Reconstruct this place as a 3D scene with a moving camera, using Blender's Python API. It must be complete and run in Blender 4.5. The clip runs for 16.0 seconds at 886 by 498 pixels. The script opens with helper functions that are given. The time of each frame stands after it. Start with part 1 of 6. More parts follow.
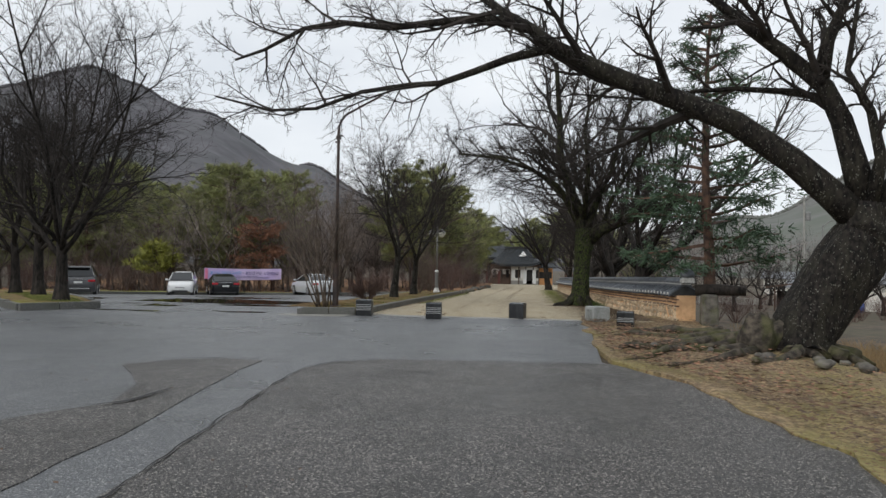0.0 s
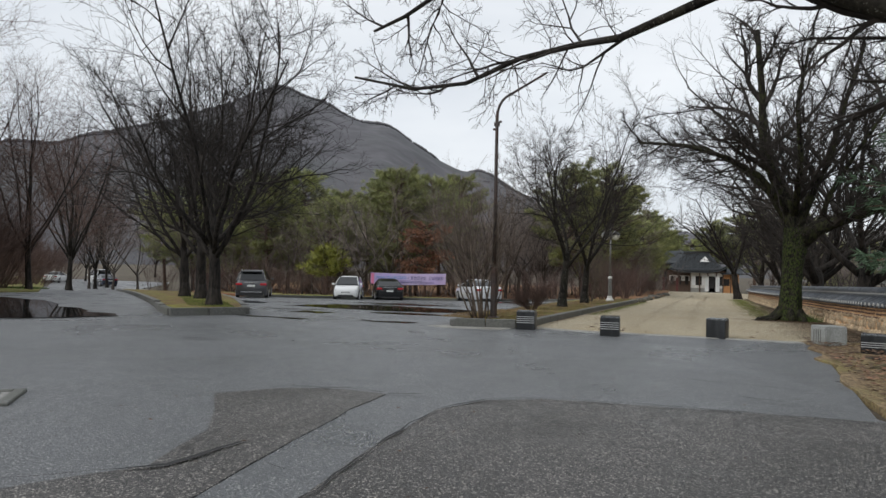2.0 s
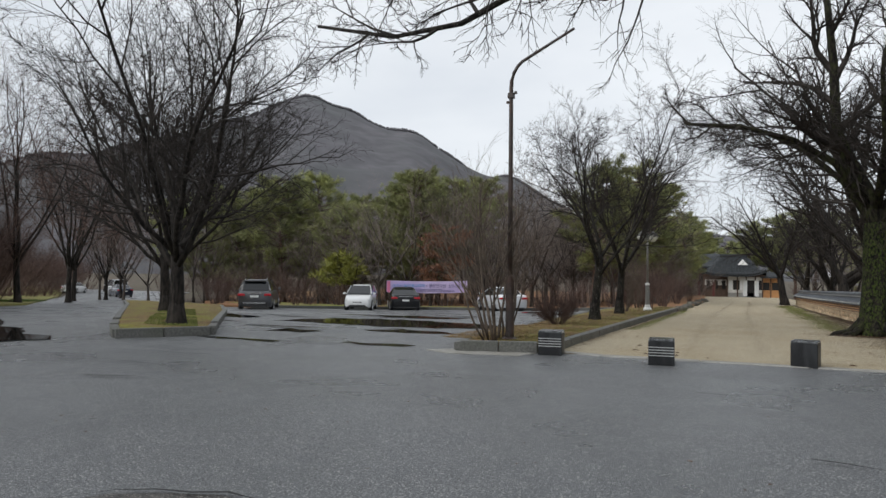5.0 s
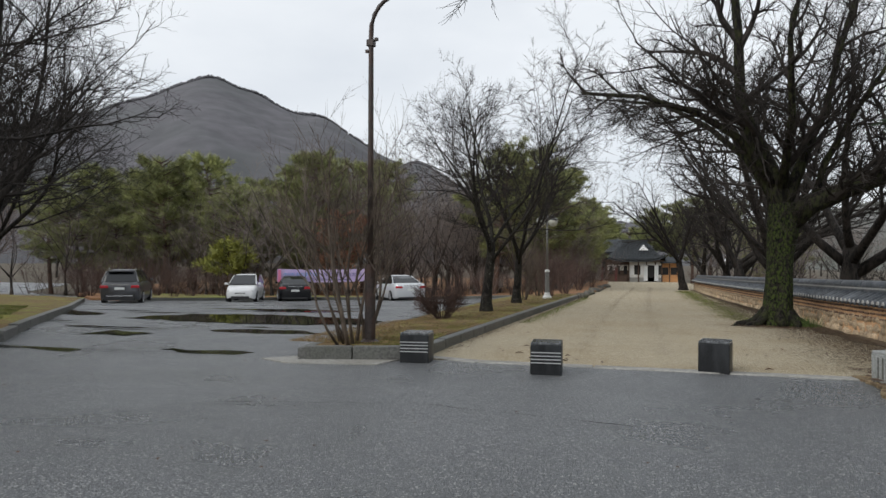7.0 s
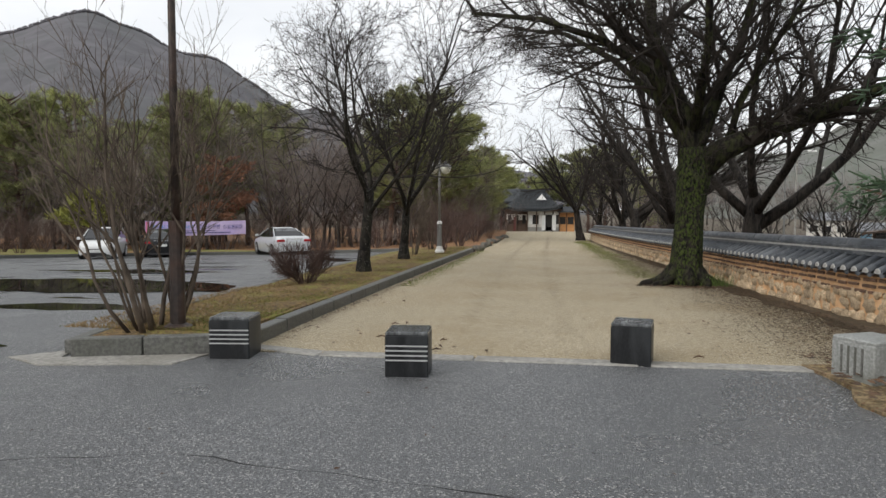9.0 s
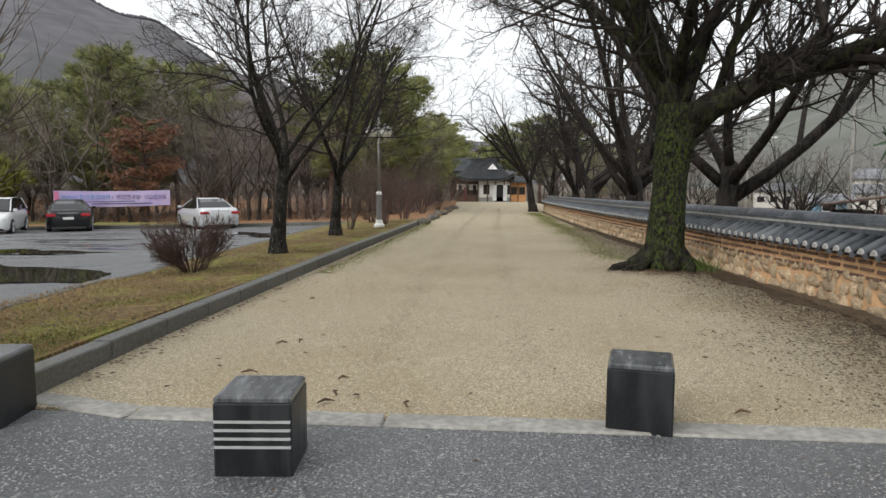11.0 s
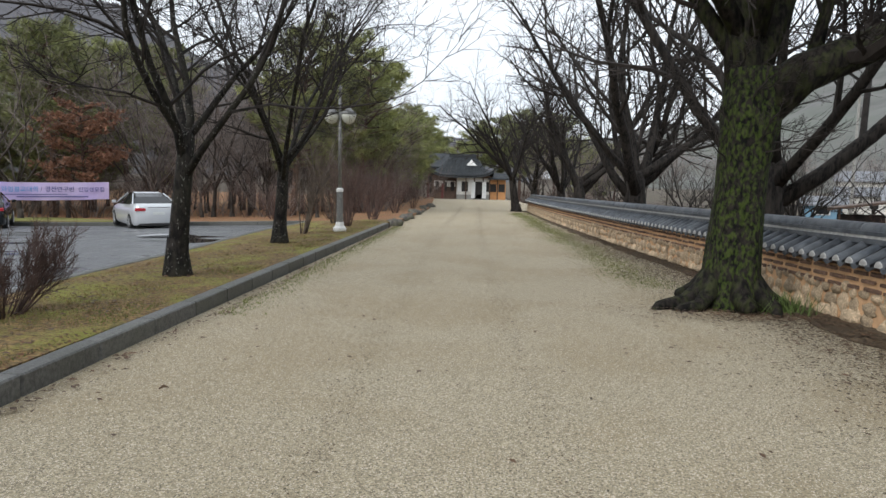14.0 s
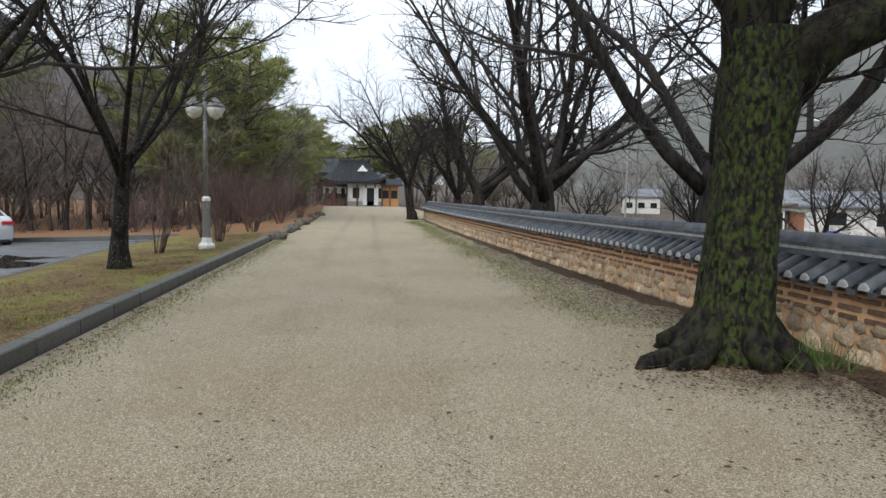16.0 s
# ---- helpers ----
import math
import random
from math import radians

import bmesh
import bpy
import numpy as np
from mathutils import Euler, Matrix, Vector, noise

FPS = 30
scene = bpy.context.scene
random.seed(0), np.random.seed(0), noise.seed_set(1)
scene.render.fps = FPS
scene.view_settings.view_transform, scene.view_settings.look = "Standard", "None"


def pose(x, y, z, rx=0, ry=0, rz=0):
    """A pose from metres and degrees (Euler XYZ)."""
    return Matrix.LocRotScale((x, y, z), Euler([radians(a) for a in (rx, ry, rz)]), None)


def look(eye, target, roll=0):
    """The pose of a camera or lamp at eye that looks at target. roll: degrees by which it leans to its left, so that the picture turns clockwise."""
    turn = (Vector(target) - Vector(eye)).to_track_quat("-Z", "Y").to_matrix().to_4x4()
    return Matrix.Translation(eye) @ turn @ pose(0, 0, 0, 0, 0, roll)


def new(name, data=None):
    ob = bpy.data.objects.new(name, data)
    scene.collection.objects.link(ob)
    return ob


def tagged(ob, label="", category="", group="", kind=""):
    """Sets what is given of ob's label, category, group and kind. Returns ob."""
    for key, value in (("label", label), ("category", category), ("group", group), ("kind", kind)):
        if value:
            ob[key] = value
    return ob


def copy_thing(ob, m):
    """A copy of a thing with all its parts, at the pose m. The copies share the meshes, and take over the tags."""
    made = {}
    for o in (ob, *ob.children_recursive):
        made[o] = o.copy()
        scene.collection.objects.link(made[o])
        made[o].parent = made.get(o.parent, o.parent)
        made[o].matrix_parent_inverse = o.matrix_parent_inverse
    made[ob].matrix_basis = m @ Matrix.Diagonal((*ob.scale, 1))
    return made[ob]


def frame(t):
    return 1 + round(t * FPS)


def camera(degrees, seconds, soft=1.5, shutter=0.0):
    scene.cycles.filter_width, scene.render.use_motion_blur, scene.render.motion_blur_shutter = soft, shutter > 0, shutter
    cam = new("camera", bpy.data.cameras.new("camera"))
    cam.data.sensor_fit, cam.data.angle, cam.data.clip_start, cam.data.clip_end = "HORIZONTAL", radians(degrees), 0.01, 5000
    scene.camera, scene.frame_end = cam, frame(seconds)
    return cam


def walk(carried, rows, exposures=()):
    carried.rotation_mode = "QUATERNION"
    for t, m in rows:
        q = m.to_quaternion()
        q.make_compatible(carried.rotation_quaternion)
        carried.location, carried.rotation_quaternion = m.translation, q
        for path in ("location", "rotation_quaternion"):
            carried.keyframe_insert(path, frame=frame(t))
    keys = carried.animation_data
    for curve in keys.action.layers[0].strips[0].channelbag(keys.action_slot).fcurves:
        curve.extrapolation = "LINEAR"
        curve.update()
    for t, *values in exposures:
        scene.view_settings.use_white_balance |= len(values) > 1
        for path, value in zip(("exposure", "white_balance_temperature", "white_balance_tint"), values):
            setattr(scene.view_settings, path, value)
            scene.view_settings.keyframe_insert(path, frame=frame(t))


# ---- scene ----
cam = camera(64.45, 16.0)
PATH = [
    (0, (0.000, 0.000, 1.466), (-0.3811, 2.9755, 1.5220), 0.96),
    (0.5, (-0.066, 0.655, 1.460), (-0.5741, 3.6114, 1.5181), 0.99),
    (1, (-0.183, 1.334, 1.453), (-0.8591, 4.2561, 1.5148), 1.04),
    (1.5, (-0.314, 1.988, 1.454), (-1.1383, 4.8718, 1.5196), 0.98),
    (2, (-0.496, 2.683, 1.452), (-1.5702, 5.4832, 1.5174), 1.15),
    (2.5, (-0.675, 3.186, 1.455), (-1.9159, 5.9164, 1.5200), 1.11),
    (3, (-0.876, 3.667, 1.464), (-2.1518, 6.3817, 1.5364), 1.11),
    (5.5, (-1.287, 6.751, 1.502), (-2.3880, 9.5396, 1.6050), 0.12),
    (6, (-1.277, 7.413, 1.511), (-2.2668, 10.2429, 1.6247), 0.05),
    (6.5, (-1.289, 8.136, 1.512), (-2.2322, 10.9818, 1.6282), 0.21),
    (7, (-1.276, 8.783, 1.509), (-2.1062, 11.6652, 1.5454), 0.14),
    (7.5, (-1.269, 9.484, 1.506), (-2.0092, 12.3914, 1.4784), 0.14),
    (8, (-1.277, 10.149, 1.528), (-1.9005, 13.0810, 1.4036), 0.00),
    (8.5, (-1.265, 10.866, 1.552), (-1.7594, 13.8198, 1.3760), 0.14),
    (9, (-1.279, 11.591, 1.557), (-1.7019, 14.5553, 1.3787), 0.04),
    (11.5, (-1.311, 15.165, 1.513), (-1.4876, 18.1412, 1.1769), 0.57),
    (12, (-1.343, 15.867, 1.505), (-1.4934, 18.8429, 1.1574), 0.89),
    (12.5, (-1.337, 16.583, 1.515), (-1.4778, 19.5596, 1.1725), 0.86),
    (13, (-1.421, 17.146, 1.508), (-1.5452, 20.1238, 1.1686), 1.07),
    (13.5, (-1.479, 17.759, 1.496), (-1.6019, 20.7390, 1.1683), 1.08),
    (14, (-1.503, 18.538, 1.487), (-1.6175, 21.5188, 1.1663), 1.12),
    (14.5, (-1.566, 19.335, 1.479), (-1.6402, 22.3173, 1.1631), 0.81),
    (15, (-1.576, 20.142, 1.471), (-1.5436, 23.1265, 1.1641), 0.81),
    (15.5, (-1.562, 20.844, 1.463), (-1.3864, 23.8242, 1.1673), 1.15),
    (16, (-1.609, 21.469, 1.453), (-1.2644, 24.4359, 1.1665), 0.93),
]
EXPOSURES = [(0, 0.05, 6500, 10), (7, 0.05, 6500, 10), (9, 0.28, 6750, 11), (12, 0.48, 6700, 10), (14.5, 0.44, 6250, 10), (16, 0.42, 6200, 10)]
walk(cam, [(t, look(eye, target, roll)) for t, eye, target, roll in PATH], EXPOSURES)

# ---- world and light: overcast winter day ----
world = bpy.data.worlds.new("overcast_sky")
scene.world = world
world.use_nodes = True
wn, wl = world.node_tree.nodes, world.node_tree.links
wn.clear()
sky = wn.new("ShaderNodeTexSky")
sky.sky_type = "NISHITA"
sky.sun_disc = False
sky.sun_elevation, sky.sun_rotation = radians(36), radians(217)
coords = wn.new("ShaderNodeTexCoord")
stretch = wn.new("ShaderNodeMapping")
stretch.inputs["Scale"].default_value = (1.5, 1.5, 4.0)
cloud = wn.new("ShaderNodeTexNoise")
cloud.inputs["Scale"].default_value = 1.6
cloud.inputs["Detail"].default_value = 6
tone = wn.new("ShaderNodeValToRGB")
tone.color_ramp.elements[0].position, tone.color_ramp.elements[0].color = 0.30, (6.2, 6.6, 7.1, 1)
tone.color_ramp.elements[1].position, tone.color_ramp.elements[1].color = 0.68, (7.9, 8.2, 8.5, 1)
veil = wn.new("ShaderNodeMixRGB")
veil.inputs[0].default_value = 0.93
back = wn.new("ShaderNodeBackground")
back.inputs["Strength"].default_value = 0.115
wout = wn.new("ShaderNodeOutputWorld")
wl.new(coords.outputs["Generated"], stretch.inputs["Vector"])
wl.new(stretch.outputs["Vector"], cloud.inputs["Vector"])
wl.new(cloud.outputs["Fac"], tone.inputs["Fac"])
wl.new(sky.outputs["Color"], veil.inputs[1])
wl.new(tone.outputs["Color"], veil.inputs[2])
wl.new(veil.outputs["Color"], back.inputs["Color"])
wl.new(back.outputs["Background"], wout.inputs["Surface"])

sun = new("sun", bpy.data.lights.new("sun", "SUN"))
sun.data.energy, sun.data.angle, sun.data.color = 1.5, radians(50), (1.0, 0.97, 0.93)
sun.matrix_world = look((0, 0, 36), (30, 40, 0))


# ---- materials ----
def material(name, base, dark=None, scale=8.0, rough=0.8, metal=0.0, bump=0.0, bump_scale=None, detail=6.0,
             low=0.35, high=0.65, stain=None, stain_scale=0.6, stain_amount=0.5, rough2=None, coat=0.0, by_object=0.0, spec=0.5, grain=None, by_island=0.0, grit=None):
    """Two-tone noise colour, a second large-scale stain, optional relief and roughness variation."""
    m = bpy.data.materials.new(name)
    m.use_nodes = True
    n, l = m.node_tree.nodes, m.node_tree.links
    b = n["Principled BSDF"]
    b.inputs["Roughness"].default_value = rough
    b.inputs["Metallic"].default_value = metal
    b.inputs["Coat Weight"].default_value = coat
    b.inputs["Specular IOR Level"].default_value = spec
    tc = n.new("ShaderNodeTexCoord")
    co = tc.outputs["Object"]
    if by_object:
        info = n.new("ShaderNodeObjectInfo")
        add = n.new("ShaderNodeVectorMath")
        add.operation = "MULTIPLY_ADD"
        add.inputs[1].default_value = (37.0, 17.0, 23.0)
        l.new(info.outputs["Random"], add.inputs[0])
        l.new(co, add.inputs[2])
        co = add.outputs[0]
    if grain:
        mp = n.new("ShaderNodeMapping")
        mp.inputs["Scale"].default_value = grain
        l.new(co, mp.inputs["Vector"])
        co = mp.outputs["Vector"]
    nz = n.new("ShaderNodeTexNoise")
    nz.inputs["Scale"].default_value = scale
    nz.inputs["Detail"].default_value = detail
    l.new(co, nz.inputs["Vector"])
    r = n.new("ShaderNodeValToRGB")
    d = dark if dark else tuple(c * 0.7 for c in base)
    r.color_ramp.elements[0].position, r.color_ramp.elements[0].color = low, (*d, 1)
    r.color_ramp.elements[1].position, r.color_ramp.elements[1].color = high, (*base, 1)
    l.new(nz.outputs["Fac"], r.inputs["Fac"])
    col = r.outputs["Color"]
    if stain:
        n2 = n.new("ShaderNodeTexNoise")
        n2.inputs["Scale"].default_value = stain_scale
        n2.inputs["Detail"].default_value = 5
        n2.inputs["Distortion"].default_value = 0.4
        l.new(co, n2.inputs["Vector"])
        r2 = n.new("ShaderNodeValToRGB")
        r2.color_ramp.elements[0].position, r2.color_ramp.elements[0].color = 0.45, (0, 0, 0, 1)
        k = stain_amount
        r2.color_ramp.elements[1].position, r2.color_ramp.elements[1].color = 0.62, (k, k, k, 1)
        l.new(n2.outputs["Fac"], r2.inputs["Fac"])
        mx = n.new("ShaderNodeMixRGB")
        mx.inputs[2].default_value = (*stain, 1)
        l.new(r2.outputs["Color"], mx.inputs[0])
        l.new(col, mx.inputs[1])
        col = mx.outputs["Color"]
        if rough2 is not None:
            mr = n.new("ShaderNodeMapRange")
            mr.inputs[3].default_value, mr.inputs[4].default_value = rough, rough2
            mr.inputs[1].default_value, mr.inputs[2].default_value = 0.38, 0.62
            l.new(n2.outputs["Fac"], mr.inputs[0])
            l.new(mr.outputs[0], b.inputs["Roughness"])
    if grit:
        # scattered single grains: (cells per metre, colour, share)
        vo = n.new("ShaderNodeTexVoronoi")
        vo.inputs["Scale"].default_value = grit[0]
        l.new(co, vo.inputs["Vector"])
        sep = n.new("ShaderNodeSeparateColor")
        l.new(vo.outputs["Color"], sep.inputs[0])
        gt = n.new("ShaderNodeMath")
        gt.operation = "LESS_THAN"
        gt.inputs[1].default_value = grit[2]
        l.new(sep.outputs[0], gt.inputs[0])
        gm = n.new("ShaderNodeMixRGB")
        gm.inputs[2].default_value = (*grit[1], 1)
        l.new(gt.outputs[0], gm.inputs[0])
        l.new(col, gm.inputs[1])
        gt2 = n.new("ShaderNodeMath")
        gt2.operation = "GREATER_THAN"
        gt2.inputs[1].default_value = 1 - grit[2] * 0.8
        l.new(sep.outputs[1], gt2.inputs[0])
        gm2 = n.new("ShaderNodeMixRGB")
        gm2.inputs[2].default_value = (*[c * 0.3 for c in base], 1)
        l.new(gt2.outputs[0], gm2.inputs[0])
        l.new(gm.outputs["Color"], gm2.inputs[1])
        col = gm2.outputs["Color"]
    if by_island:
        geo = n.new("ShaderNodeNewGeometry")
        hi = n.new("ShaderNodeHueSaturation")
        mi = n.new("ShaderNodeMapRange")
        mi.inputs[3].default_value, mi.inputs[4].default_value = 1 - by_island, 1 + by_island
        l.new(geo.outputs["Random Per Island"], mi.inputs[0])
        l.new(mi.outputs[0], hi.inputs["Value"])
        l.new(col, hi.inputs["Color"])
        col = hi.outputs["Color"]
    if by_object:
        hs = n.new("ShaderNodeHueSaturation")
        mv = n.new("ShaderNodeMapRange")
        mv.inputs[3].default_value, mv.inputs[4].default_value = 1 - by_object, 1 + by_object
        l.new(info.outputs["Random"], mv.inputs[0])
        l.new(mv.outputs[0], hs.inputs["Value"])
        l.new(col, hs.inputs["Color"])
        col = hs.outputs["Color"]
    l.new(col, b.inputs["Base Color"])
    if bump:
        n3 = n.new("ShaderNodeTexNoise")
        n3.inputs["Scale"].default_value = bump_scale or scale * 3
        n3.inputs["Detail"].default_value = 4
        l.new(co, n3.inputs["Vector"])
        bp = n.new("ShaderNodeBump")
        bp.inputs["Strength"].default_value = min(1.0, bump)
        bp.inputs["Distance"].default_value = 0.02
        l.new(n3.outputs["Fac"], bp.inputs["Height"])
        l.new(bp.outputs["Normal"], b.inputs["Normal"])
    return m


def plain(name, base, rough=0.5, metal=0.0, coat=0.0):
    return material(name, base, tuple(c * 0.85 for c in base), 14, rough, metal, 0.0, coat=coat)


M_ASPHALT = material("wet_asphalt", (0.178, 0.186, 0.194), (0.052, 0.056, 0.060), 60, 0.46, 0, 0.8, 90, low=0.40, high=0.62, stain=(0.115, 0.122, 0.128),
                     stain_scale=0.45, stain_amount=0.7, rough2=0.26, grit=(95, (0.36, 0.36, 0.35), 0.10), spec=0.65)
M_PATCH = material("coarse_asphalt_patch", (0.130, 0.122, 0.114), (0.018, 0.018, 0.018), 62, 0.48, 0, 1.0, 95, low=0.40, high=0.62, stain=(0.050, 0.049, 0.048),
                   stain_scale=0.9, stain_amount=0.6, rough2=0.28, grit=(95, (0.40, 0.375, 0.34), 0.11))
M_WATER = material("puddle_water", (0.012, 0.013, 0.013), (0.01, 0.011, 0.011), 1, 0.02, 0, 0)
M_GRAVEL = material("decomposed_granite", (0.54, 0.46, 0.312), (0.265, 0.222, 0.148), 60, 0.85, 0, 1.0, 95, low=0.38, high=0.62, stain=(0.345, 0.275, 0.165),
                    stain_scale=0.5, stain_amount=0.75, grit=(140, (0.68, 0.60, 0.47), 0.13))
M_DIRT = material("bare_soil_with_litter", (0.34, 0.245, 0.135), (0.13, 0.092, 0.052), 14, 0.9, 0, 1.0, 40, low=0.38, high=0.62, stain=(0.205, 0.185, 0.05),
                  stain_scale=0.55, stain_amount=0.6, grit=(45, (0.14, 0.075, 0.035), 0.10))
M_SOIL = material("damp_brown_soil", (0.165, 0.112, 0.065), (0.062, 0.043, 0.027), 16, 0.9, 0, 1.0, 40, low=0.4, high=0.62, stain=(0.06, 0.045, 0.026), stain_scale=0.9, stain_amount=0.7, grit=(50, (0.10, 0.07, 0.035), 0.12))
M_VERGE = material("mossy_winter_turf", (0.27, 0.175, 0.065), (0.10, 0.07, 0.03), 22, 0.95, 0, 1.0, 60, low=0.42, high=0.6, stain=(0.215, 0.225, 0.035),
                   stain_scale=1.1, stain_amount=0.8, grit=(45, (0.13, 0.06, 0.03), 0.1))
M_LAWN = material("winter_lawn", (0.235, 0.20, 0.066), (0.13, 0.11, 0.038), 6, 0.95, 0, 0.8, 30, stain=(0.19, 0.215, 0.04), stain_scale=0.25, stain_amount=0.8)
M_LITTER = material("brown_leaf_litter", (0.34, 0.165, 0.075), (0.15, 0.075, 0.036), 9, 0.95, 0, 0.9, 30, stain=(0.22, 0.15, 0.06), stain_scale=0.3)
M_FIELD = material("dry_field", (0.115, 0.085, 0.058), (0.05, 0.04, 0.028), 1.5, 0.95, 0, 0.9, 12, low=0.4, high=0.62, stain=(0.08, 0.075, 0.04), stain_scale=0.09)
M_KERB = material("grey_granite_kerb", (0.130, 0.130, 0.120), (0.062, 0.062, 0.058), 30, 0.5, 0, 0.3, 60, stain=(0.07, 0.075, 0.055), stain_scale=1.8, by_object=0.12)
M_CONCRETE = material("pale_concrete", (0.36, 0.35, 0.32), (0.22, 0.215, 0.20), 20, 0.7, 0, 0.3, 60, stain=(0.2, 0.19, 0.16), stain_scale=1.5)
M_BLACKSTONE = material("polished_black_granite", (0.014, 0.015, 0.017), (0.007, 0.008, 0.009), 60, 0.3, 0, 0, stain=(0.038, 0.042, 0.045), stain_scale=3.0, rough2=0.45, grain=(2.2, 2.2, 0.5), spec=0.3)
# Sky sheen on the wet black tops is put into this paler streaked colour.
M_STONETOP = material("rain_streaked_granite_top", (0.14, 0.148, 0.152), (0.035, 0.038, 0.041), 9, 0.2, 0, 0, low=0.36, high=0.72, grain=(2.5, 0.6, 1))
M_LINE = plain("pale_stripe", (0.40, 0.41, 0.41), 0.5)
M_GREYSTONE = material("grey_granite", (0.35, 0.36, 0.35), (0.21, 0.22, 0.21), 40, 0.45, 0, 0.2, stain=(0.14, 0.15, 0.13), stain_scale=3)
M_BARK = material("wet_dark_bark", (0.030, 0.025, 0.022), (0.006, 0.0055, 0.005), 11, 0.8, 0, 1.0, 15, low=0.4, high=0.62, stain=(0.050, 0.043, 0.036), stain_scale=3.0, grain=(1.6, 1.6, 0.45), spec=0.18)
M_LICHENBARK = material("lichen_spotted_bark", (0.024, 0.020, 0.017), (0.005, 0.0045, 0.004), 12, 0.82, 0, 1.0, 16, low=0.4, high=0.62, stain=(0.036, 0.034, 0.024), stain_scale=3.0, grain=(1.5, 1.5, 0.7), spec=0.18, grit=(60, (0.14, 0.14, 0.12), 0.03))
M_TWIG = material("twig_bark", (0.044, 0.037, 0.033), (0.016, 0.014, 0.012), 4, 0.8, spec=0.2)
M_TWIGRED = material("reddish_twigs", (0.125, 0.080, 0.066), (0.055, 0.037, 0.032), 4, 0.8, spec=0.2, by_object=0.2)
M_MOSSBARK = material("mossy_bark", (0.026, 0.022, 0.018), (0.005, 0.005, 0.0045), 13, 0.85, 0, 1.0, 17, low=0.4, high=0.62, stain=(0.078, 0.120, 0.018), stain_scale=19.0, stain_amount=0.45, grain=(1.3, 1.3, 0.75), spec=0.15)
M_LIMBBARK = material("faintly_mossy_bark", (0.026, 0.022, 0.018), (0.006, 0.0055, 0.005), 13, 0.85, 0, 1.0, 17, low=0.4, high=0.62, stain=(0.055, 0.066, 0.022), stain_scale=7.0, stain_amount=0.45, grain=(1.5, 1.5, 0.6), spec=0.15)
M_BUSH = material("grey_brown_stems", (0.145, 0.115, 0.090), (0.055, 0.043, 0.034), 5, 0.85, spec=0.2)
M_WOODBARK = material("grey_brown_wood_bark", (0.085, 0.072, 0.062), (0.035, 0.029, 0.025), 7, 0.85, 0, 0.8, 14, grain=(1.6, 1.6, 0.5), spec=0.2, by_object=0.3)
M_WOODTWIG = material("grey_winter_twigs", (0.25, 0.212, 0.192), (0.13, 0.108, 0.097), 4, 0.85, spec=0.2, by_object=0.25)
M_PINE = material("pine_needles", (0.285, 0.300, 0.105), (0.150, 0.170, 0.066), 1.0, 0.7, by_object=0.3, by_island=0.4)
M_PINEYELLOW = material("yellow_green_needles", (0.26, 0.26, 0.045), (0.15, 0.16, 0.03), 2.0, 0.7, by_island=0.3)
M_DEODAR = material("dark_green_needles", (0.055, 0.10, 0.05), (0.028, 0.055, 0.03), 1.5, 0.7, by_island=0.35)
M_RUST = material("rust_coloured_dead_leaves", (0.30, 0.150, 0.090), (0.17, 0.085, 0.052), 2, 0.8, by_island=0.4)
M_PINEBARK = material("reddish_pine_bark", (0.13, 0.075, 0.05), (0.045, 0.03, 0.024), 6, 0.9, 0, 0.7)
M_CLAY = material("ochre_clay_plaster", (0.74, 0.47, 0.26), (0.60, 0.36, 0.19), 9, 0.9, 0, 0.6, 45, stain=(0.47, 0.30, 0.17), stain_scale=1.4, stain_amount=0.5)
M_STONE = material("rounded_field_stone", (0.66, 0.51, 0.335), (0.42, 0.315, 0.205), 10, 0.85, 0, 0.6, 40, low=0.4, high=0.62, stain=(0.24, 0.19, 0.13), stain_scale=4, by_object=0.3)
M_BRICK = material("thin_grey_brown_brick", (0.21, 0.125, 0.085), (0.12, 0.075, 0.052), 20, 0.85, 0, 0.4, 60, by_object=0.3)
M_TILE = material("slate_blue_roof_tile", (0.072, 0.082, 0.096), (0.036, 0.042, 0.050), 8, 0.5, 0, 0.2, 50, stain=(0.135, 0.145, 0.155), stain_scale=4, by_object=0.3, spec=0.45)
# Gap shade between the coping tiles is put into this darker bed colour.
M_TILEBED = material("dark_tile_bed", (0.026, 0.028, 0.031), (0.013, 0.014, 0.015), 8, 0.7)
M_MORTAR = material("lime_mortar", (0.46, 0.46, 0.44), (0.28, 0.28, 0.27), 20, 0.8, 0, 0.4)
M_ROCK = material("grey_field_rock", (0.17, 0.155, 0.135), (0.055, 0.05, 0.043), 5, 0.85, 0, 0.8, 20, stain=(0.09, 0.10, 0.035), stain_scale=3)
M_ROOT = material("grey_brown_root_bark", (0.095, 0.080, 0.062), (0.028, 0.024, 0.020), 8, 0.85, 0, 1.0, 18, low=0.4, high=0.62, stain=(0.085, 0.090, 0.03), stain_scale=2.5, spec=0.2)
M_ROOFTILE = material("dark_grey_temple_tile", (0.050, 0.056, 0.060), (0.024, 0.027, 0.030), 5, 0.7, 0, 0.3, 30, spec=0.25)
M_STEEL = material("brown_painted_steel", (0.050, 0.038, 0.034), (0.028, 0.022, 0.02), 15, 0.45, 0.3, stain=(0.09, 0.045, 0.03), stain_scale=3)
M_GREYSTEEL = material("grey_painted_steel", (0.24, 0.24, 0.23), (0.16, 0.16, 0.155), 12, 0.45, 0.4)
M_WHITE = plain("white_paint", (0.78, 0.78, 0.76), 0.4)
M_LAMPGLASS = plain("milky_lamp_glass", (0.62, 0.63, 0.56), 0.2)
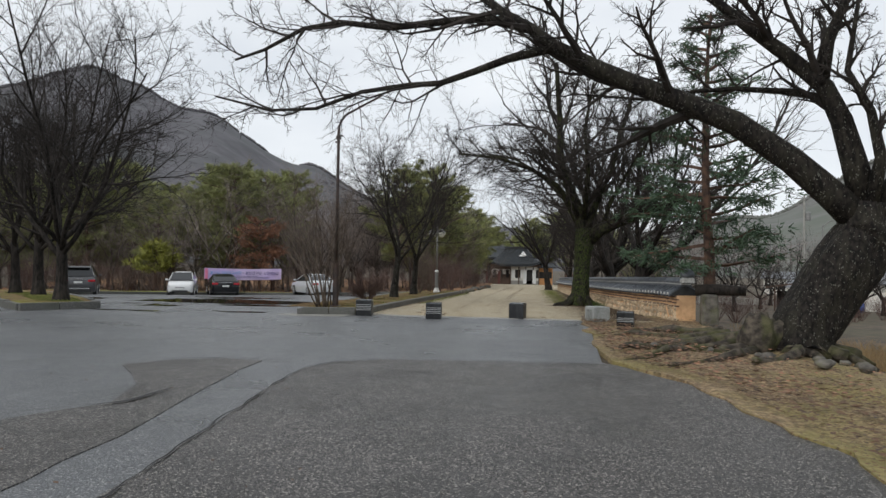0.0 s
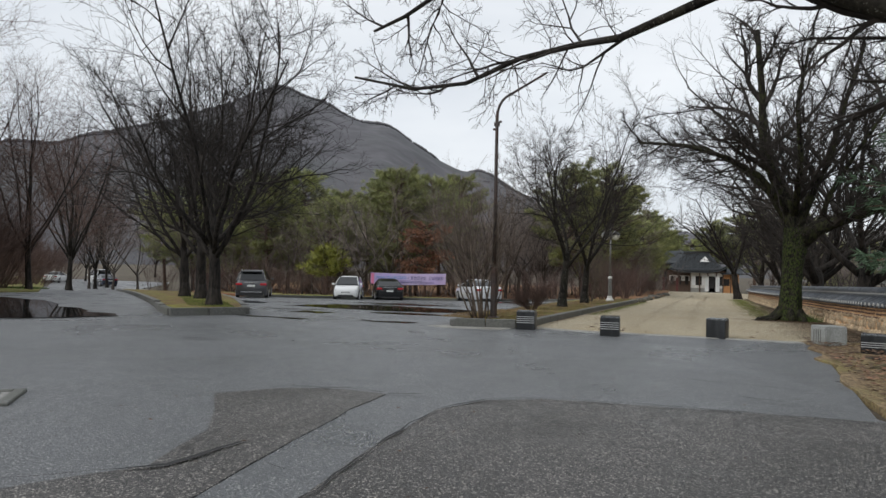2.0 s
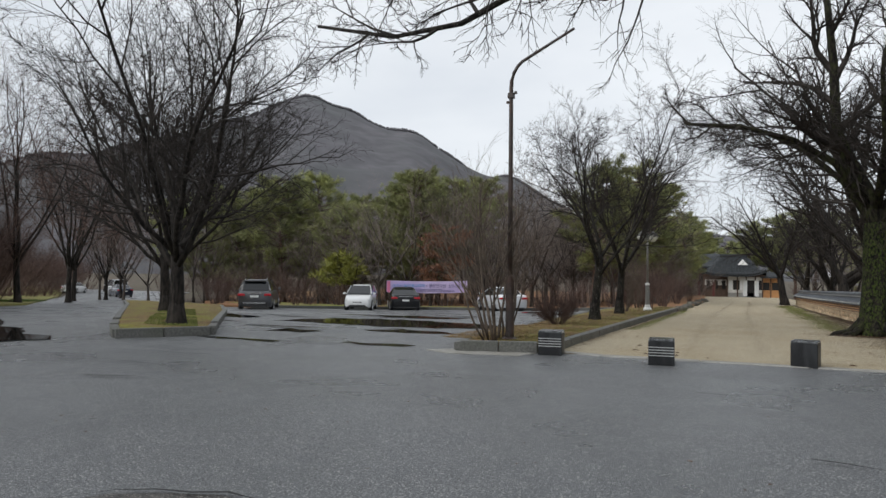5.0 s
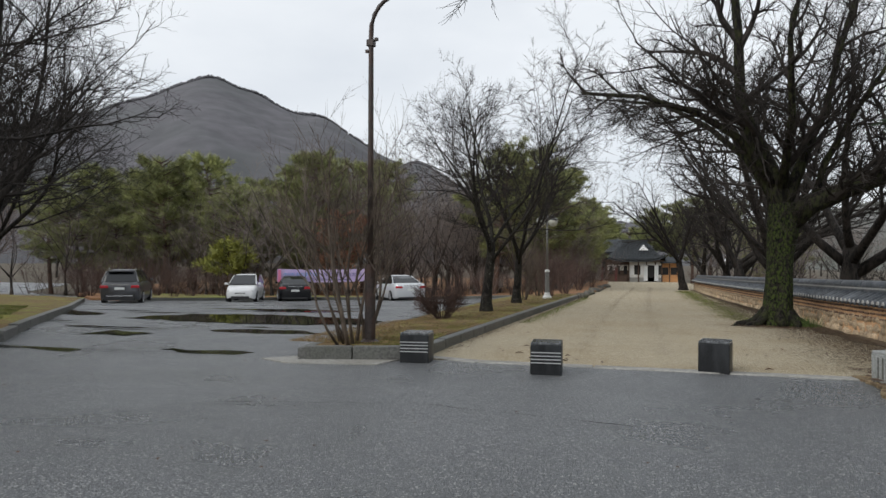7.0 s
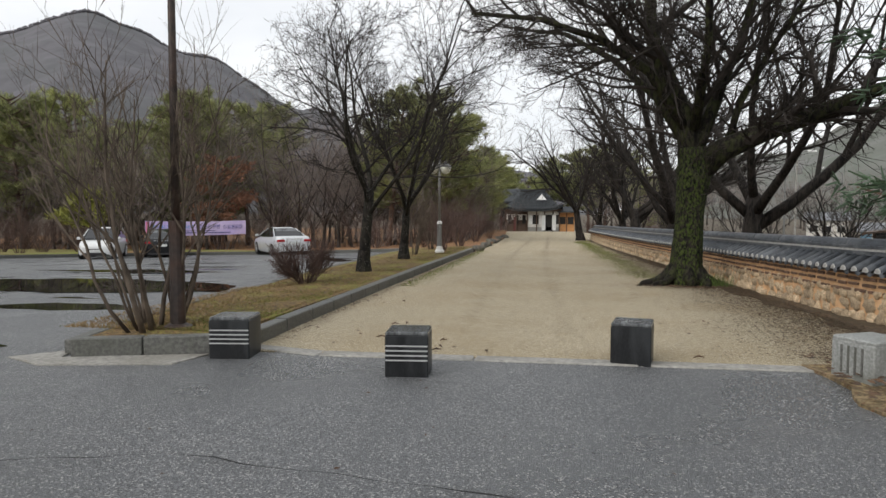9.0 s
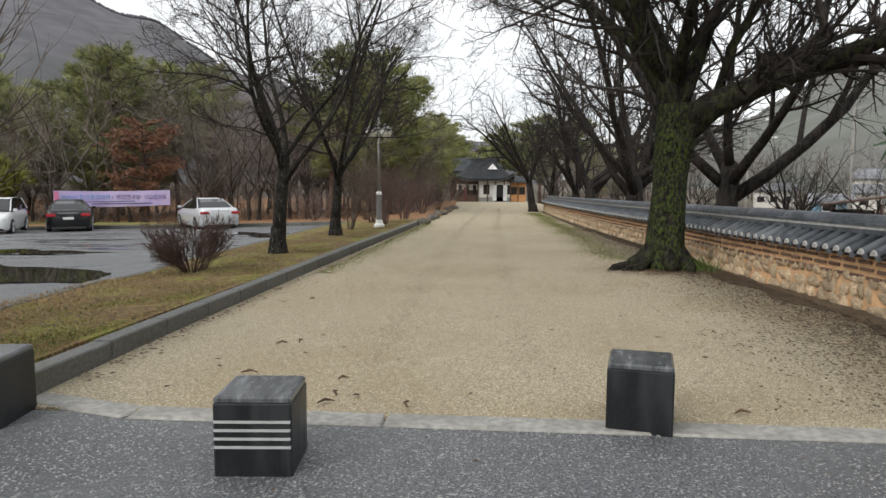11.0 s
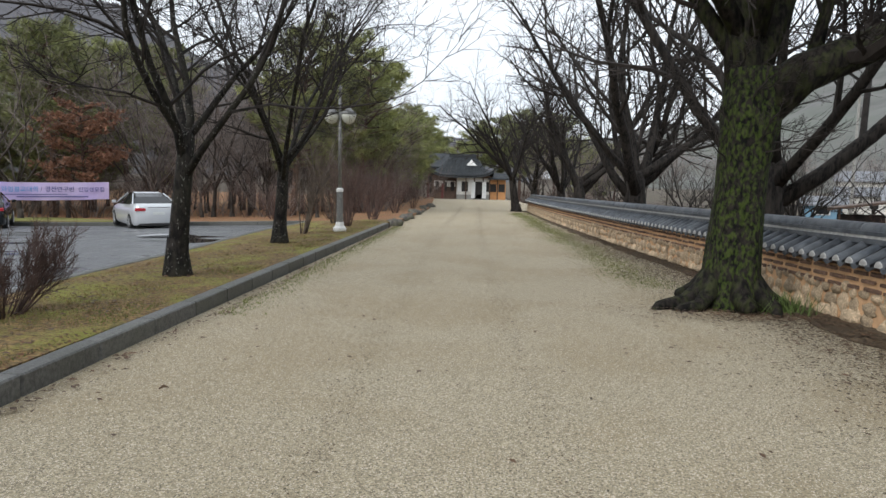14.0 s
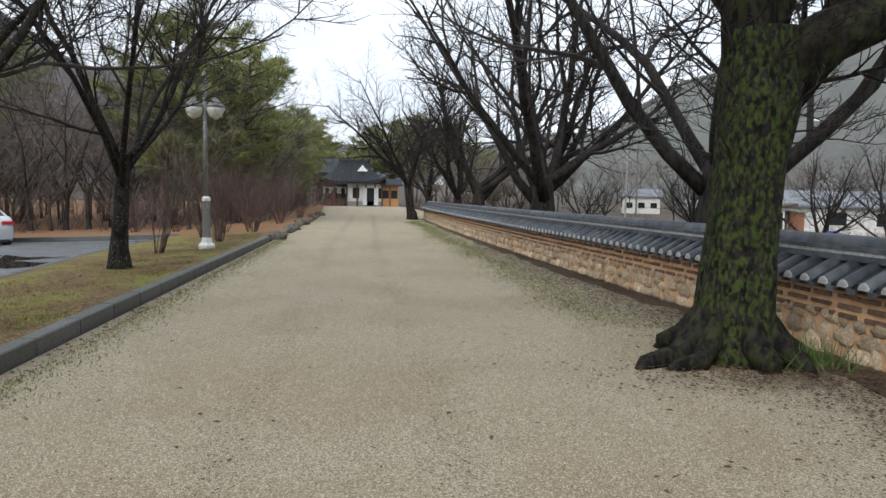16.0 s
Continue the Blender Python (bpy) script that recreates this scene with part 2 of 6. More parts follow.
M_GLASS = material("dark_car_glass", (0.012, 0.014, 0.016), (0.010, 0.012, 0.014), 3, 0.04, spec=0.6)
M_TYRE = plain("black_rubber", (0.018, 0.018, 0.018), 0.75)
M_RIM = plain("alloy_rim", (0.45, 0.45, 0.46), 0.3, 0.8)
M_CHROME = plain("chrome", (0.6, 0.6, 0.6), 0.15, 1.0)
M_REDLENS = plain("red_lens", (0.42, 0.02, 0.03), 0.15)
M_CLEAR = plain("headlight_lens", (0.55, 0.56, 0.57), 0.1)
M_BLACKPLASTIC = plain("black_plastic", (0.02, 0.02, 0.021), 0.55)
M_PLATE = plain("number_plate", (0.7, 0.72, 0.7), 0.4)
M_CARSILVER = material("silver_car_paint", (0.62, 0.64, 0.66), (0.58, 0.60, 0.62), 2, 0.28, 0.25, coat=0.8)
M_CARWHITE = material("white_car_paint", (0.70, 0.71, 0.71), (0.66, 0.67, 0.67), 2, 0.25, 0.0, coat=0.8)
M_CARBLACK = material("black_car_paint", (0.006, 0.0065, 0.008), (0.005, 0.0055, 0.007), 2, 0.22, 0.0, coat=0.5, spec=0.3)
M_CARGREY = material("grey_car_paint", (0.075, 0.076, 0.082), (0.062, 0.064, 0.07), 2, 0.28, 0.3, coat=0.6)
M_CARNAVY = material("dark_blue_car_paint", (0.03, 0.04, 0.07), (0.026, 0.035, 0.06), 2, 0.22, 0.3, coat=0.9)
M_BANNER = material("lilac_banner_cloth", (0.52, 0.42, 0.72), (0.46, 0.37, 0.66), 1.2, 0.7, stain=(0.66, 0.55, 0.74), stain_scale=0.5)
M_PINK = plain("pink_banner_end", (0.72, 0.22, 0.38), 0.7)
M_INK = plain("dark_blue_lettering", (0.03, 0.05, 0.22), 0.7)
M_INKBLUE = plain("sky_blue_lettering", (0.04, 0.30, 0.62), 0.7)
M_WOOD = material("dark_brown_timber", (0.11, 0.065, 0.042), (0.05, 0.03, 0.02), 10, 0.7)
M_OCHREWALL = material("orange_plaster_wall", (0.60, 0.30, 0.12), (0.5, 0.24, 0.095), 3, 0.85)
M_PLASTER = material("white_plaster", (0.68, 0.66, 0.61), (0.58, 0.56, 0.51), 3, 0.85)
M_RED = plain("dark_red_timber", (0.11, 0.025, 0.022), 0.6)
M_DARK = plain("dark_interior", (0.02, 0.018, 0.016), 0.8)
# Distance haze is put into these greyed, paler woodland colours of both ridges.
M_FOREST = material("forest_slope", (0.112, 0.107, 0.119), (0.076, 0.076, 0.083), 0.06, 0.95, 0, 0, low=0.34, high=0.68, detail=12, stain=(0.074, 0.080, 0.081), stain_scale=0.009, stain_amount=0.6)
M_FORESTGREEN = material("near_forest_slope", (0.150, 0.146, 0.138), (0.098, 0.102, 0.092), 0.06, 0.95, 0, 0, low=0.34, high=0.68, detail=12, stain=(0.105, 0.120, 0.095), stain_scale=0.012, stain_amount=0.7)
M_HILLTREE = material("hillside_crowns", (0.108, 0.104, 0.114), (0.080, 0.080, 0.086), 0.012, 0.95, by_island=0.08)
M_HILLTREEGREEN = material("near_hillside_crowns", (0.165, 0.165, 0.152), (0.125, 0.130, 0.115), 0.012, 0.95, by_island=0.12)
M_TARP = plain("blue_tarpaulin", (0.05, 0.10, 0.32), 0.6)
M_GRASSBLADE = material("grass_blades", (0.10, 0.15, 0.03), (0.05, 0.08, 0.018), 3, 0.8)
M_DRYGRASS = material("dry_grass_blades", (0.33, 0.23, 0.11), (0.18, 0.12, 0.06), 3, 0.9)
M_DRY = material("dry_worn_asphalt", (0.30, 0.295, 0.28), (0.16, 0.158, 0.15), 30, 0.7, 0, 0.6, 60)
M_CRACK = material("crack_shadow", (0.022, 0.022, 0.022), (0.014, 0.014, 0.014), 12, 0.8)
M_MOSS = material("moss", (0.17, 0.19, 0.045), (0.10, 0.12, 0.03), 5, 0.9, by_island=0.3)
M_TERRACOTTA = plain("terracotta_brick", (0.38, 0.17, 0.09), 0.8)
M_BLUEHOUSE = plain("pale_blue_sheeting", (0.16, 0.30, 0.42), 0.6)
M_ROOFGREY = material("grey_sheet_roof", (0.22, 0.23, 0.25), (0.15, 0.16, 0.17), 3, 0.6)
M_LEAF = material("fallen_leaf", (0.13, 0.07, 0.035), (0.05, 0.03, 0.018), 5, 0.7)


# ---- mesh helpers ----
class Geo:
    """Collects vertices and faces for one mesh."""

    def __init__(self):
        self.v, self.f = [], []

    def add(self, vs, fs):
        o = len(self.v)
        self.v.extend(vs)
        self.f.extend(tuple(i + o for i in f) for f in fs)

    def mesh(self, name, mat, smooth=False):
        me = bpy.data.meshes.new(name)
        me.from_pydata([tuple(p) for p in self.v], [], self.f)
        me.materials.append(mat)
        if smooth:
            me.polygons.foreach_set("use_smooth", [True] * len(me.polygons))
        me.update()
        return me


def box(g, cx, cy, z0, sx, sy, sz, bev=0.0, top=1.0, rz=0.0):
    """Box on z0 with chamfered vertical and top edges; top scales its upper face."""
    b = min(bev, sx * 0.45, sy * 0.45, sz * 0.45)
    c, s = math.cos(rz), math.sin(rz)

    def ring(hx, hy, z, k):
        pts = [(hx - k, -hy), (hx, -hy + k), (hx, hy - k), (hx - k, hy), (-hx + k, hy), (-hx, hy - k), (-hx, -hy + k), (-hx + k, -hy)] if b else \
              [(hx, -hy), (hx, hy), (-hx, hy), (-hx, -hy)]
        return [(cx + x * c - y * s, cy + x * s + y * c, z) for x, y in pts]
    hx, hy = sx / 2, sy / 2
    rings = [ring(hx, hy, z0, b), ring(hx * top, hy * top, z0 + sz - b, b)]
    if b:
        rings.append(ring(hx * top - b, hy * top - b, z0 + sz, b * 0.5))
    n = len(rings[0])
    vs = [p for r in rings for p in r]
    fs = [tuple(range(n - 1, -1, -1)), tuple(range((len(rings) - 1) * n, len(rings) * n))]
    for k in range(len(rings) - 1):
        for i in range(n):
            j = (i + 1) % n
            fs.append((k * n + i, k * n + j, (k + 1) * n + j, (k + 1) * n + i))
    g.add(vs, fs)


def tube(g, pts, rads, n=6, cap=True):
    """A tapering tube along points."""
    m = len(pts)
    vs, fs = [], []
    ref = Vector((0.31, 0.17, 0.93))
    for i in range(m):
        a, b = pts[max(0, i - 1)], pts[min(m - 1, i + 1)]
        t = (b - a)
        if t.length < 1e-9:
            t = Vector((0, 0, 1))
        t.normalize()
        u = t.cross(ref)
        if u.length < 0.05:
            u = t.cross(Vector((1, 0, 0)))
        u.normalize()
        w = t.cross(u)
        p, r = pts[i], rads[i]
        for k in range(n):
            a0 = 2 * math.pi * k / n
            x, y = math.cos(a0) * r, math.sin(a0) * r
            vs.append((p[0] + u[0] * x + w[0] * y, p[1] + u[1] * x + w[1] * y, p[2] + u[2] * x + w[2] * y))
    for i in range(m - 1):
        for k in range(n):
            j = (k + 1) % n
            fs.append((i * n + k, i * n + j, (i + 1) * n + j, (i + 1) * n + k))
    if cap:
        fs.append(tuple(range(n - 1, -1, -1)))
        fs.append(tuple((m - 1) * n + k for k in range(n)))
    g.add(vs, fs)


def fluted(g, pts, rads, n, depth, seed):
    """A trunk: a tube with many rings whose skin swells and sinks in upright furrows."""
    fine_p, fine_r = [], []
    for i in range(len(pts) - 1):
        for k in range(5):
            f = k / 5
            fine_p.append(pts[i].lerp(pts[i + 1], f))
            fine_r.append(rads[i] + (rads[i + 1] - rads[i]) * f)
    fine_p.append(pts[-1])
    fine_r.append(rads[-1])
    skin = Geo()
    tube(skin, fine_p, fine_r, n)
    for i, c in enumerate(fine_p):
        for k in range(n):
            v = Vector(skin.v[i * n + k])
            u = (v - c).normalized()
            q = 1 + depth * 2 * noise.noise(Vector((u[0] * 1.7, u[1] * 1.7, v[2] * 0.35 + seed))) + depth * 0.7 * noise.noise(Vector((u[0] * 6, u[1] * 6, v[2] * 1.6 + seed)))
            skin.v[i * n + k] = tuple(c + (v - c) * q)
    g.add(skin.v, skin.f)


def lathe(g, prof, cx=0, cy=0, cz=0, n=14):
    """Turned shape round z from (radius, height) pairs."""
    vs, fs = [], []
    for r, z in prof:
        for k in range(n):
            a = 2 * math.pi * k / n
            vs.append((cx + math.cos(a) * r, cy + math.sin(a) * r, cz + z))
    for i in range(len(prof) - 1):
        for k in range(n):
            j = (k + 1) % n
            fs.append((i * n + k, i * n + j, (i + 1) * n + j, (i + 1) * n + k))
    fs.append(tuple(range(n - 1, -1, -1)))
    fs.append(tuple((len(prof) - 1) * n + k for k in range(n)))
    g.add(vs, fs)


def blob(g, cx, cy, cz, sx, sy, sz, rnd, n=8, m=5, rough=0.18):
    """An uneven rounded stone."""
    vs, fs = [], []
    o = rnd.random() * 50
    for i in range(m + 1):
        ph = math.pi * i / m
        for k in range(n):
            a = 2 * math.pi * k / n
            d = Vector((math.cos(a) * math.sin(ph), math.sin(a) * math.sin(ph), math.cos(ph)))
            q = 1 + rough * 2 * noise.noise(d * 1.6 + Vector((o, o, o)))
            vs.append((cx + d[0] * sx * q, cy + d[1] * sy * q, cz + d[2] * sz * q))
    for i in range(m):
        for k in range(n):
            j = (k + 1) % n
            fs.append((i * n + k, (i + 1) * n + k, (i + 1) * n + j, i * n + j))
    g.add(vs, fs)


def thing(name, x, y, z, rz=0.0, label="", category="", group="", kind=""):
    ob = new(name)
    ob.matrix_world = pose(x, y, z, 0, 0, rz)
    return tagged(ob, label, category, group, kind)


def part(name, g, mat, parent, label="", smooth=False):
    """One mesh object under a thing or a part, in that thing's own coordinates."""
    ob = new(name, g.mesh(name, mat, smooth))
    ob.parent = parent
    return tagged(ob, label)


def solo(name, g, mat, label="", category="", group="", kind="", smooth=False):
    return tagged(new(name, g.mesh(name, mat, smooth)), label, category, group, kind)


# ---- the lie of the land ----
def land(x, y):
    """Height of the ground: level round the bollards, then falling gently along the path, more so in the car park."""
    d = max(0.0, min(y, 130.0) - 20.0)
    z = -0.0205 * d - 0.0265 * d * (1 - math.exp(-max(0.0, -x - 5.0) / 12.0)) * (1.0 if y < 60 else max(0.0, 1 - (y - 60) / 40))
    # shallow level dip in which the rain water stands
    k = max(0.0, 1 - ((x + 11.3) / 5.5) ** 2 - ((y - 25.6) / 3.4) ** 2)
    k = min(1.0, k * 2.2)
    z = z * (1 - k) + (-0.195) * k
    if x > 3.6:
        z -= 1.1 * min(1.0, max(0.0, (x - 4.2) / 4.0)) * min(1.0, max(0.0, (y - 8.0) / 6.0))
    return z


def inside(poly, x, y):
    c, j = False, len(poly) - 1
    for i in range(len(poly)):
        (xi, yi), (xj, yj) = poly[i], poly[j]
        if (yi > y) != (yj > y) and x < (xj - xi) * (y - yi) / (yj - yi) + xi:
            c = not c
        j = i
    return c


def slab(name, poly, dz, mat, cell=1.5, skirt=0.25, bumps=0.0, label="", kind="structure", category="", dome=0.0):
    """A piece of ground of that outline, draped over the land, with a skirt down its edges."""
    bm = bmesh.new()
    bm.faces.new([bm.verts.new((x, y, 0)) for x, y in poly])
    xs, ys = [p[0] for p in poly], [p[1] for p in poly]
    for axis, lo, hi in ((0, min(xs), max(xs)), (1, min(ys), max(ys))):
        k = math.floor(lo / cell) + 1
        while k * cell < hi:
            co, no = [0, 0, 0], [0, 0, 0]
            co[axis], no[axis] = k * cell, 1
            bmesh.ops.bisect_plane(bm, geom=bm.verts[:] + bm.edges[:] + bm.faces[:], plane_co=co, plane_no=no)
            k += 1
    rim = [e for e in bm.edges if e.is_boundary]
    edge = {v for e in rim for v in e.verts}
    for v in bm.verts:
        x, y = v.co[0], v.co[1]
        v.co[2] = land(x, y) + dz + (0 if v in edge else dome + bumps * noise.noise(Vector((x * 0.9, y * 0.9, 3.0))))
    low = bmesh.ops.extrude_edge_only(bm, edges=rim)["geom"]
    for v in low:
        if isinstance(v, bmesh.types.BMVert):
            v.co[2] -= skirt
    bmesh.ops.recalc_face_normals(bm, faces=bm.faces[:])
    me = bpy.data.meshes.new(name)
    bm.to_mesh(me)
    bm.free()
    me.materials.append(mat)
    return tagged(new(name, me), label, category, "", kind)


def wobble(poly, step, amp, seed):
    """A closed outline with more points and an uneven edge."""
    out = []
    for i, (x0, y0) in enumerate(poly):
        x1, y1 = poly[(i + 1) % len(poly)]
        n = max(1, int(math.hypot(x1 - x0, y1 - y0) / step))
        for k in range(n):
            x, y = x0 + (x1 - x0) * k / n, y0 + (y1 - y0) * k / n
            out.append((x + amp * noise.noise(Vector((x * 1.3, y * 1.3, seed))), y + amp * noise.noise(Vector((x * 1.3, y * 1.3, seed + 9)))))
    return out


# ---- trees ----
def turned(d, angle, azim):
    """d leaned by angle towards azim about itself."""
    u = d.cross(Vector((0.2, 0.1, 0.97)))
    if u.length < 0.05:
        u = d.cross(Vector((1, 0, 0)))
    u.normalize()
    w = d.cross(u)
    side = u * math.cos(azim) + w * math.sin(azim)
    return (d * math.cos(angle) + side * math.sin(angle)).normalized()


def course(p, d, length, segs, wig, up, rnd):
    pts, q, dd = [p.copy()], p.copy(), d.copy()
    for i in range(segs):
        dd = dd + Vector((rnd.gauss(0, wig), rnd.gauss(0, wig), rnd.gauss(0, wig) + up))
        dd.normalize()
        q = q + dd * (length / segs)
        pts.append(q.copy())
    return pts


def sprout(g, p, d, length, r, lev, spec, rnd, fine=None):
    """A branch and, by the levels in spec, all that grows from it. Branches from the level 'fine' on go into a second mesh."""
    s = spec[lev]
    if p[2] < 2.6 and d[2] < 0.1 and len(spec) > 4:
        d = Vector((d[0], d[1], 0.1 - 0.3 * d[2])).normalized()
    pts = course(p, d, length, s["segs"], s["wig"], s["up"], rnd)
    shoot(g, pts, r, lev, spec, rnd, fine, length)


def shoot(g, pts, r, lev, spec, rnd, fine=None, length=None, tip=None):
    s = spec[lev]
    last = lev + 1 >= len(spec)
    n = len(pts) - 1
    tip = tip if tip is not None else (0.2 if not last else 0.35)
    rads = [r * (1 - (1 - tip) * (i / n) ** 0.85) for i in range(n + 1)]
    tube(fine if fine is not None and lev >= s.get("fine", 2) else g, pts, rads, s.get("sides", 3), cap=lev < 2)
    if last:
        return
    if length is None:
        length = sum((pts[i + 1] - pts[i]).length for i in range(n))
    c = spec[lev + 1]
    kids = s["kids"]
    az = rnd.random() * 6.28
    for k in range(kids):
        f = s["start"] + (1 - s["start"]) * (k + rnd.random() * 0.9) / kids
        i = min(n - 1, int(f * n))
        q = pts[i].lerp(pts[i + 1], f * n - i)
        t = (pts[i + 1] - pts[i]).normalized()
        az += 2.4 + rnd.random() * 0.8
        dirn = turned(t, radians(rnd.uniform(*s["angle"])), az)
        ll = length * s["ratio"] * (1.2 - 0.65 * f) * rnd.uniform(0.7, 1.2)
        rr = max(c.get("rmin", 0.004), min(rads[i] * 0.72, r * s["thin"] * rnd.uniform(0.8, 1.2)))
        sprout(g, q, dirn, ll, rr, lev + 1, spec, rnd, fine)


VASE = [dict(segs=4, wig=0.03, up=0.05, kids=7, start=0.72, angle=(24, 50), ratio=1.75, thin=0.42, sides=9),
        dict(segs=9, wig=0.10, up=0.055, kids=9, start=0.16, angle=(24, 54), ratio=0.50, thin=0.40, sides=6),
        dict(segs=6, wig=0.13, up=0.035, kids=7, start=0.12, angle=(24, 58), ratio=0.52, thin=0.45, sides=4),
        dict(segs=4, wig=0.14, up=0.03, kids=6, start=0.1, angle=(22, 58), ratio=0.55, thin=0.5, sides=3, rmin=0.0075),
        dict(segs=3, wig=0.14, up=0.03, sides=3, rmin=0.0055)]
# the same with a last spray of fine twigs, for the trees passed nearest
TWIGGY = VASE[:4] + [dict(segs=3, wig=0.14, up=0.03, kids=4, start=0.1, angle=(22, 55), ratio=0.6, thin=0.7, sides=3, rmin=0.006), dict(segs=2, wig=0.12, up=0.03, sides=3, rmin=0.0045)]


def spec_of(base, **over):
    return [dict(s, **{k: v[i] for k, v in over.items() if i < len(v) and v[i] is not None}) for i, s in enumerate(base)]


def bare_tree(name, x, y, height, r, seed, label, lean=(0, 0), spec=VASE, mats=None, group="", z=None, share=0.28, flare=1.5):
    rnd = random.Random(seed)
    wood, fine = Geo(), Geo()
    tl = height * share
    d = Vector((lean[0], lean[1], 1)).normalized()
    pts = course(Vector((0, 0, -0.15)), d, tl + 0.15, 5, 0.03, 0.02, rnd)
    s0 = [dict(s) for s in spec]
    s0[0]["ratio"] = (height - tl) * 1.62 / tl
    shoot(wood, pts, r, 0, s0, rnd, fine, tl, tip=0.72)
    up = (pts[-1] - pts[-2]).normalized()
    tube(wood, [pts[-1] - up * 0.1, pts[-1], pts[-1] + up * r * 0.35, pts[-1] + up * r * 0.6, pts[-1] + up * r * 0.72], [r * 0.72, r * 0.72, r * 0.6, r * 0.36, r * 0.08], 9)
    flr = Geo()
    lathe(flr, [(r * flare, -0.1), (r * (flare * 0.5 + 0.5), 0.1), (r * 1.03, 0.32), (r * 0.85, 0.55)], 0, 0, 0, 11)
    t = thing(name, x, y, land(x, y) if z is None else z, 0, label, "tree", group)
    a, b = mats or (M_BARK, M_TWIG)
    part("trunk", wood, a, t, smooth=True)
    part("root_flare", flr, a, t, smooth=True)
    part("crown", fine, b, t)
    return t


def tuft(g, p, d, size, count, rnd, droop=0.0, wide=0.12):
    """A spray of needle-like slivers."""
    for _ in range(count):
        a = turned(d, radians(rnd.uniform(5, 80)), rnd.random() * 6.28)
        a = Vector((a[0], a[1], a[2] - droop)).normalized()
        s = a.cross(Vector((rnd.uniform(-1, 1), rnd.uniform(-1, 1), rnd.uniform(-1, 1))))
        if s.length < 0.01:
            continue
        s = s.normalized() * size * wide
        q = p + Vector((rnd.gauss(0, size * 0.3), rnd.gauss(0, size * 0.3), rnd.gauss(0, size * 0.2)))
        e = q + a * size * rnd.uniform(0.6, 1.2)
        o = len(g.v)
        g.v.extend([tuple(q - s), tuple(q + s), tuple(e + s * 0.4), tuple(e - s * 0.4)])
        g.f.append((o, o + 1, o + 2, o + 3))


def pine_tree(name, x, y, height, seed, label, needles=None, width=0.32, start=0.3, size=0.42, count=9, limbs=34, droop=0.0, group="", flat=0.0, rise=0.25, gaps=0.0, wide=0.12, split=False):
    rnd = random.Random(seed)
    wood, leaf, boughs = Geo(), Geo(), []
    top = course(Vector((0, 0, -0.2)), Vector((rnd.uniform(-.06, .06), rnd.uniform(-.06, .06), 1)), height, 8, 0.035, 0.03, rnd)
    r = height * 0.017 + 0.03
    tube(wood, top, [r * (1 - 0.85 * i / 8) for i in range(9)], 7)
    az = 0
    for k in range(limbs):
        f = start + (1 - start) * (k + rnd.random() * 0.7) / limbs
        i = min(7, int(f * 8))
        q = top[i].lerp(top[i + 1], f * 8 - i)
        az += 2.4 + rnd.uniform(-0.5, 0.5)
        shape = math.sin(math.pi * min(1, (1 - f) / (1 - start) * 0.72 + 0.14)) if not flat else 1 - ((f - start) / (1 - start)) ** 1.3 * 0.85
        ll = height * width * shape * rnd.uniform(0.7, 1.15)
        d = Vector((math.cos(az), math.sin(az), rise * (0.3 + f) - droop * 0.4)).normalized()
        pts = course(q, d, ll, 4, 0.08, 0.04 - droop * 0.1, rnd)
        if split:
            boughs.append(Geo())
        tube(boughs[-1] if split else wood, pts, [r * 0.35 * (1 - 0.2 * j) for j in range(5)], 3, False)
        if rnd.random() < gaps:
            continue
        m = max(2, int(ll / (size * 0.36)))
        for j in range(m):
            ff = 0.3 + 0.7 * (j + rnd.random()) / m
            ii = min(3, int(ff * 4))
            c = pts[ii].lerp(pts[ii + 1], min(1, ff * 4 - ii))
            c = c + Vector((rnd.gauss(0, 0.26), rnd.gauss(0, 0.26), rnd.gauss(0, 0.11))) * min(1.0, ll * 0.5)
            tuft(leaf, c, Vector((d[0] * 0.7, d[1] * 0.7, 0.5 - droop)).normalized(), size, count, rnd, droop, wide)
    t = thing(name, x, y, land(x, y), 0, label, "tree", group)
    part("trunk", wood, M_PINEBARK, t)
    for b in boughs:
        part("bough", b, M_PINEBARK, t)
    part("crown", leaf, needles or M_PINE, t)
    return t


def stem_bush(name, x, y, height, spread, stems, seed, label, mat=None, z=None, dense=5, r=0.02, group="", lean=0.5, start=0.12, split=False, crook=0.07):
    """A shrub of many stems that fan out from one stool."""
    rnd = random.Random(seed)
    g, fine = Geo(), Geo()
    sp = [dict(segs=8, wig=crook, up=0.05, kids=dense, start=0.3, angle=(14, 40), ratio=0.42, thin=0.5, sides=5),
          dict(segs=4, wig=0.1, up=0.06, kids=dense, start=0.15, angle=(15, 45), ratio=0.5, thin=0.55, sides=3, fine=1),
          dict(segs=3, wig=0.1, up=0.05, sides=3, rmin=0.003, fine=1)]
    t = thing(name, x, y, (land(x, y) + 0.15) if z is None else z, 0, label, "shrub", group)
    for k in range(stems):
        a = rnd.random() * 6.28
        q = rnd.random() ** 0.5
        d = Vector((math.cos(a) * q * lean, math.sin(a) * q * lean, 1)).normalized()
        p = Vector((math.cos(a) * q * spread * start, math.sin(a) * q * spread * start, -0.05))
        sprout(g, p, d, height * rnd.uniform(0.7, 1.05), r * rnd.uniform(0.6, 1.3), 0, sp, rnd, fine)
        if split:
            part("stem", g, mat or M_BUSH, t, smooth=True)
            g = Geo()
    if not split:
        tagged(part("stem_tangle", g, mat or M_BUSH, t), kind="stuff")
    tagged(part("twig_mass", fine, mat or M_BUSH, t), kind="stuff")
    return t


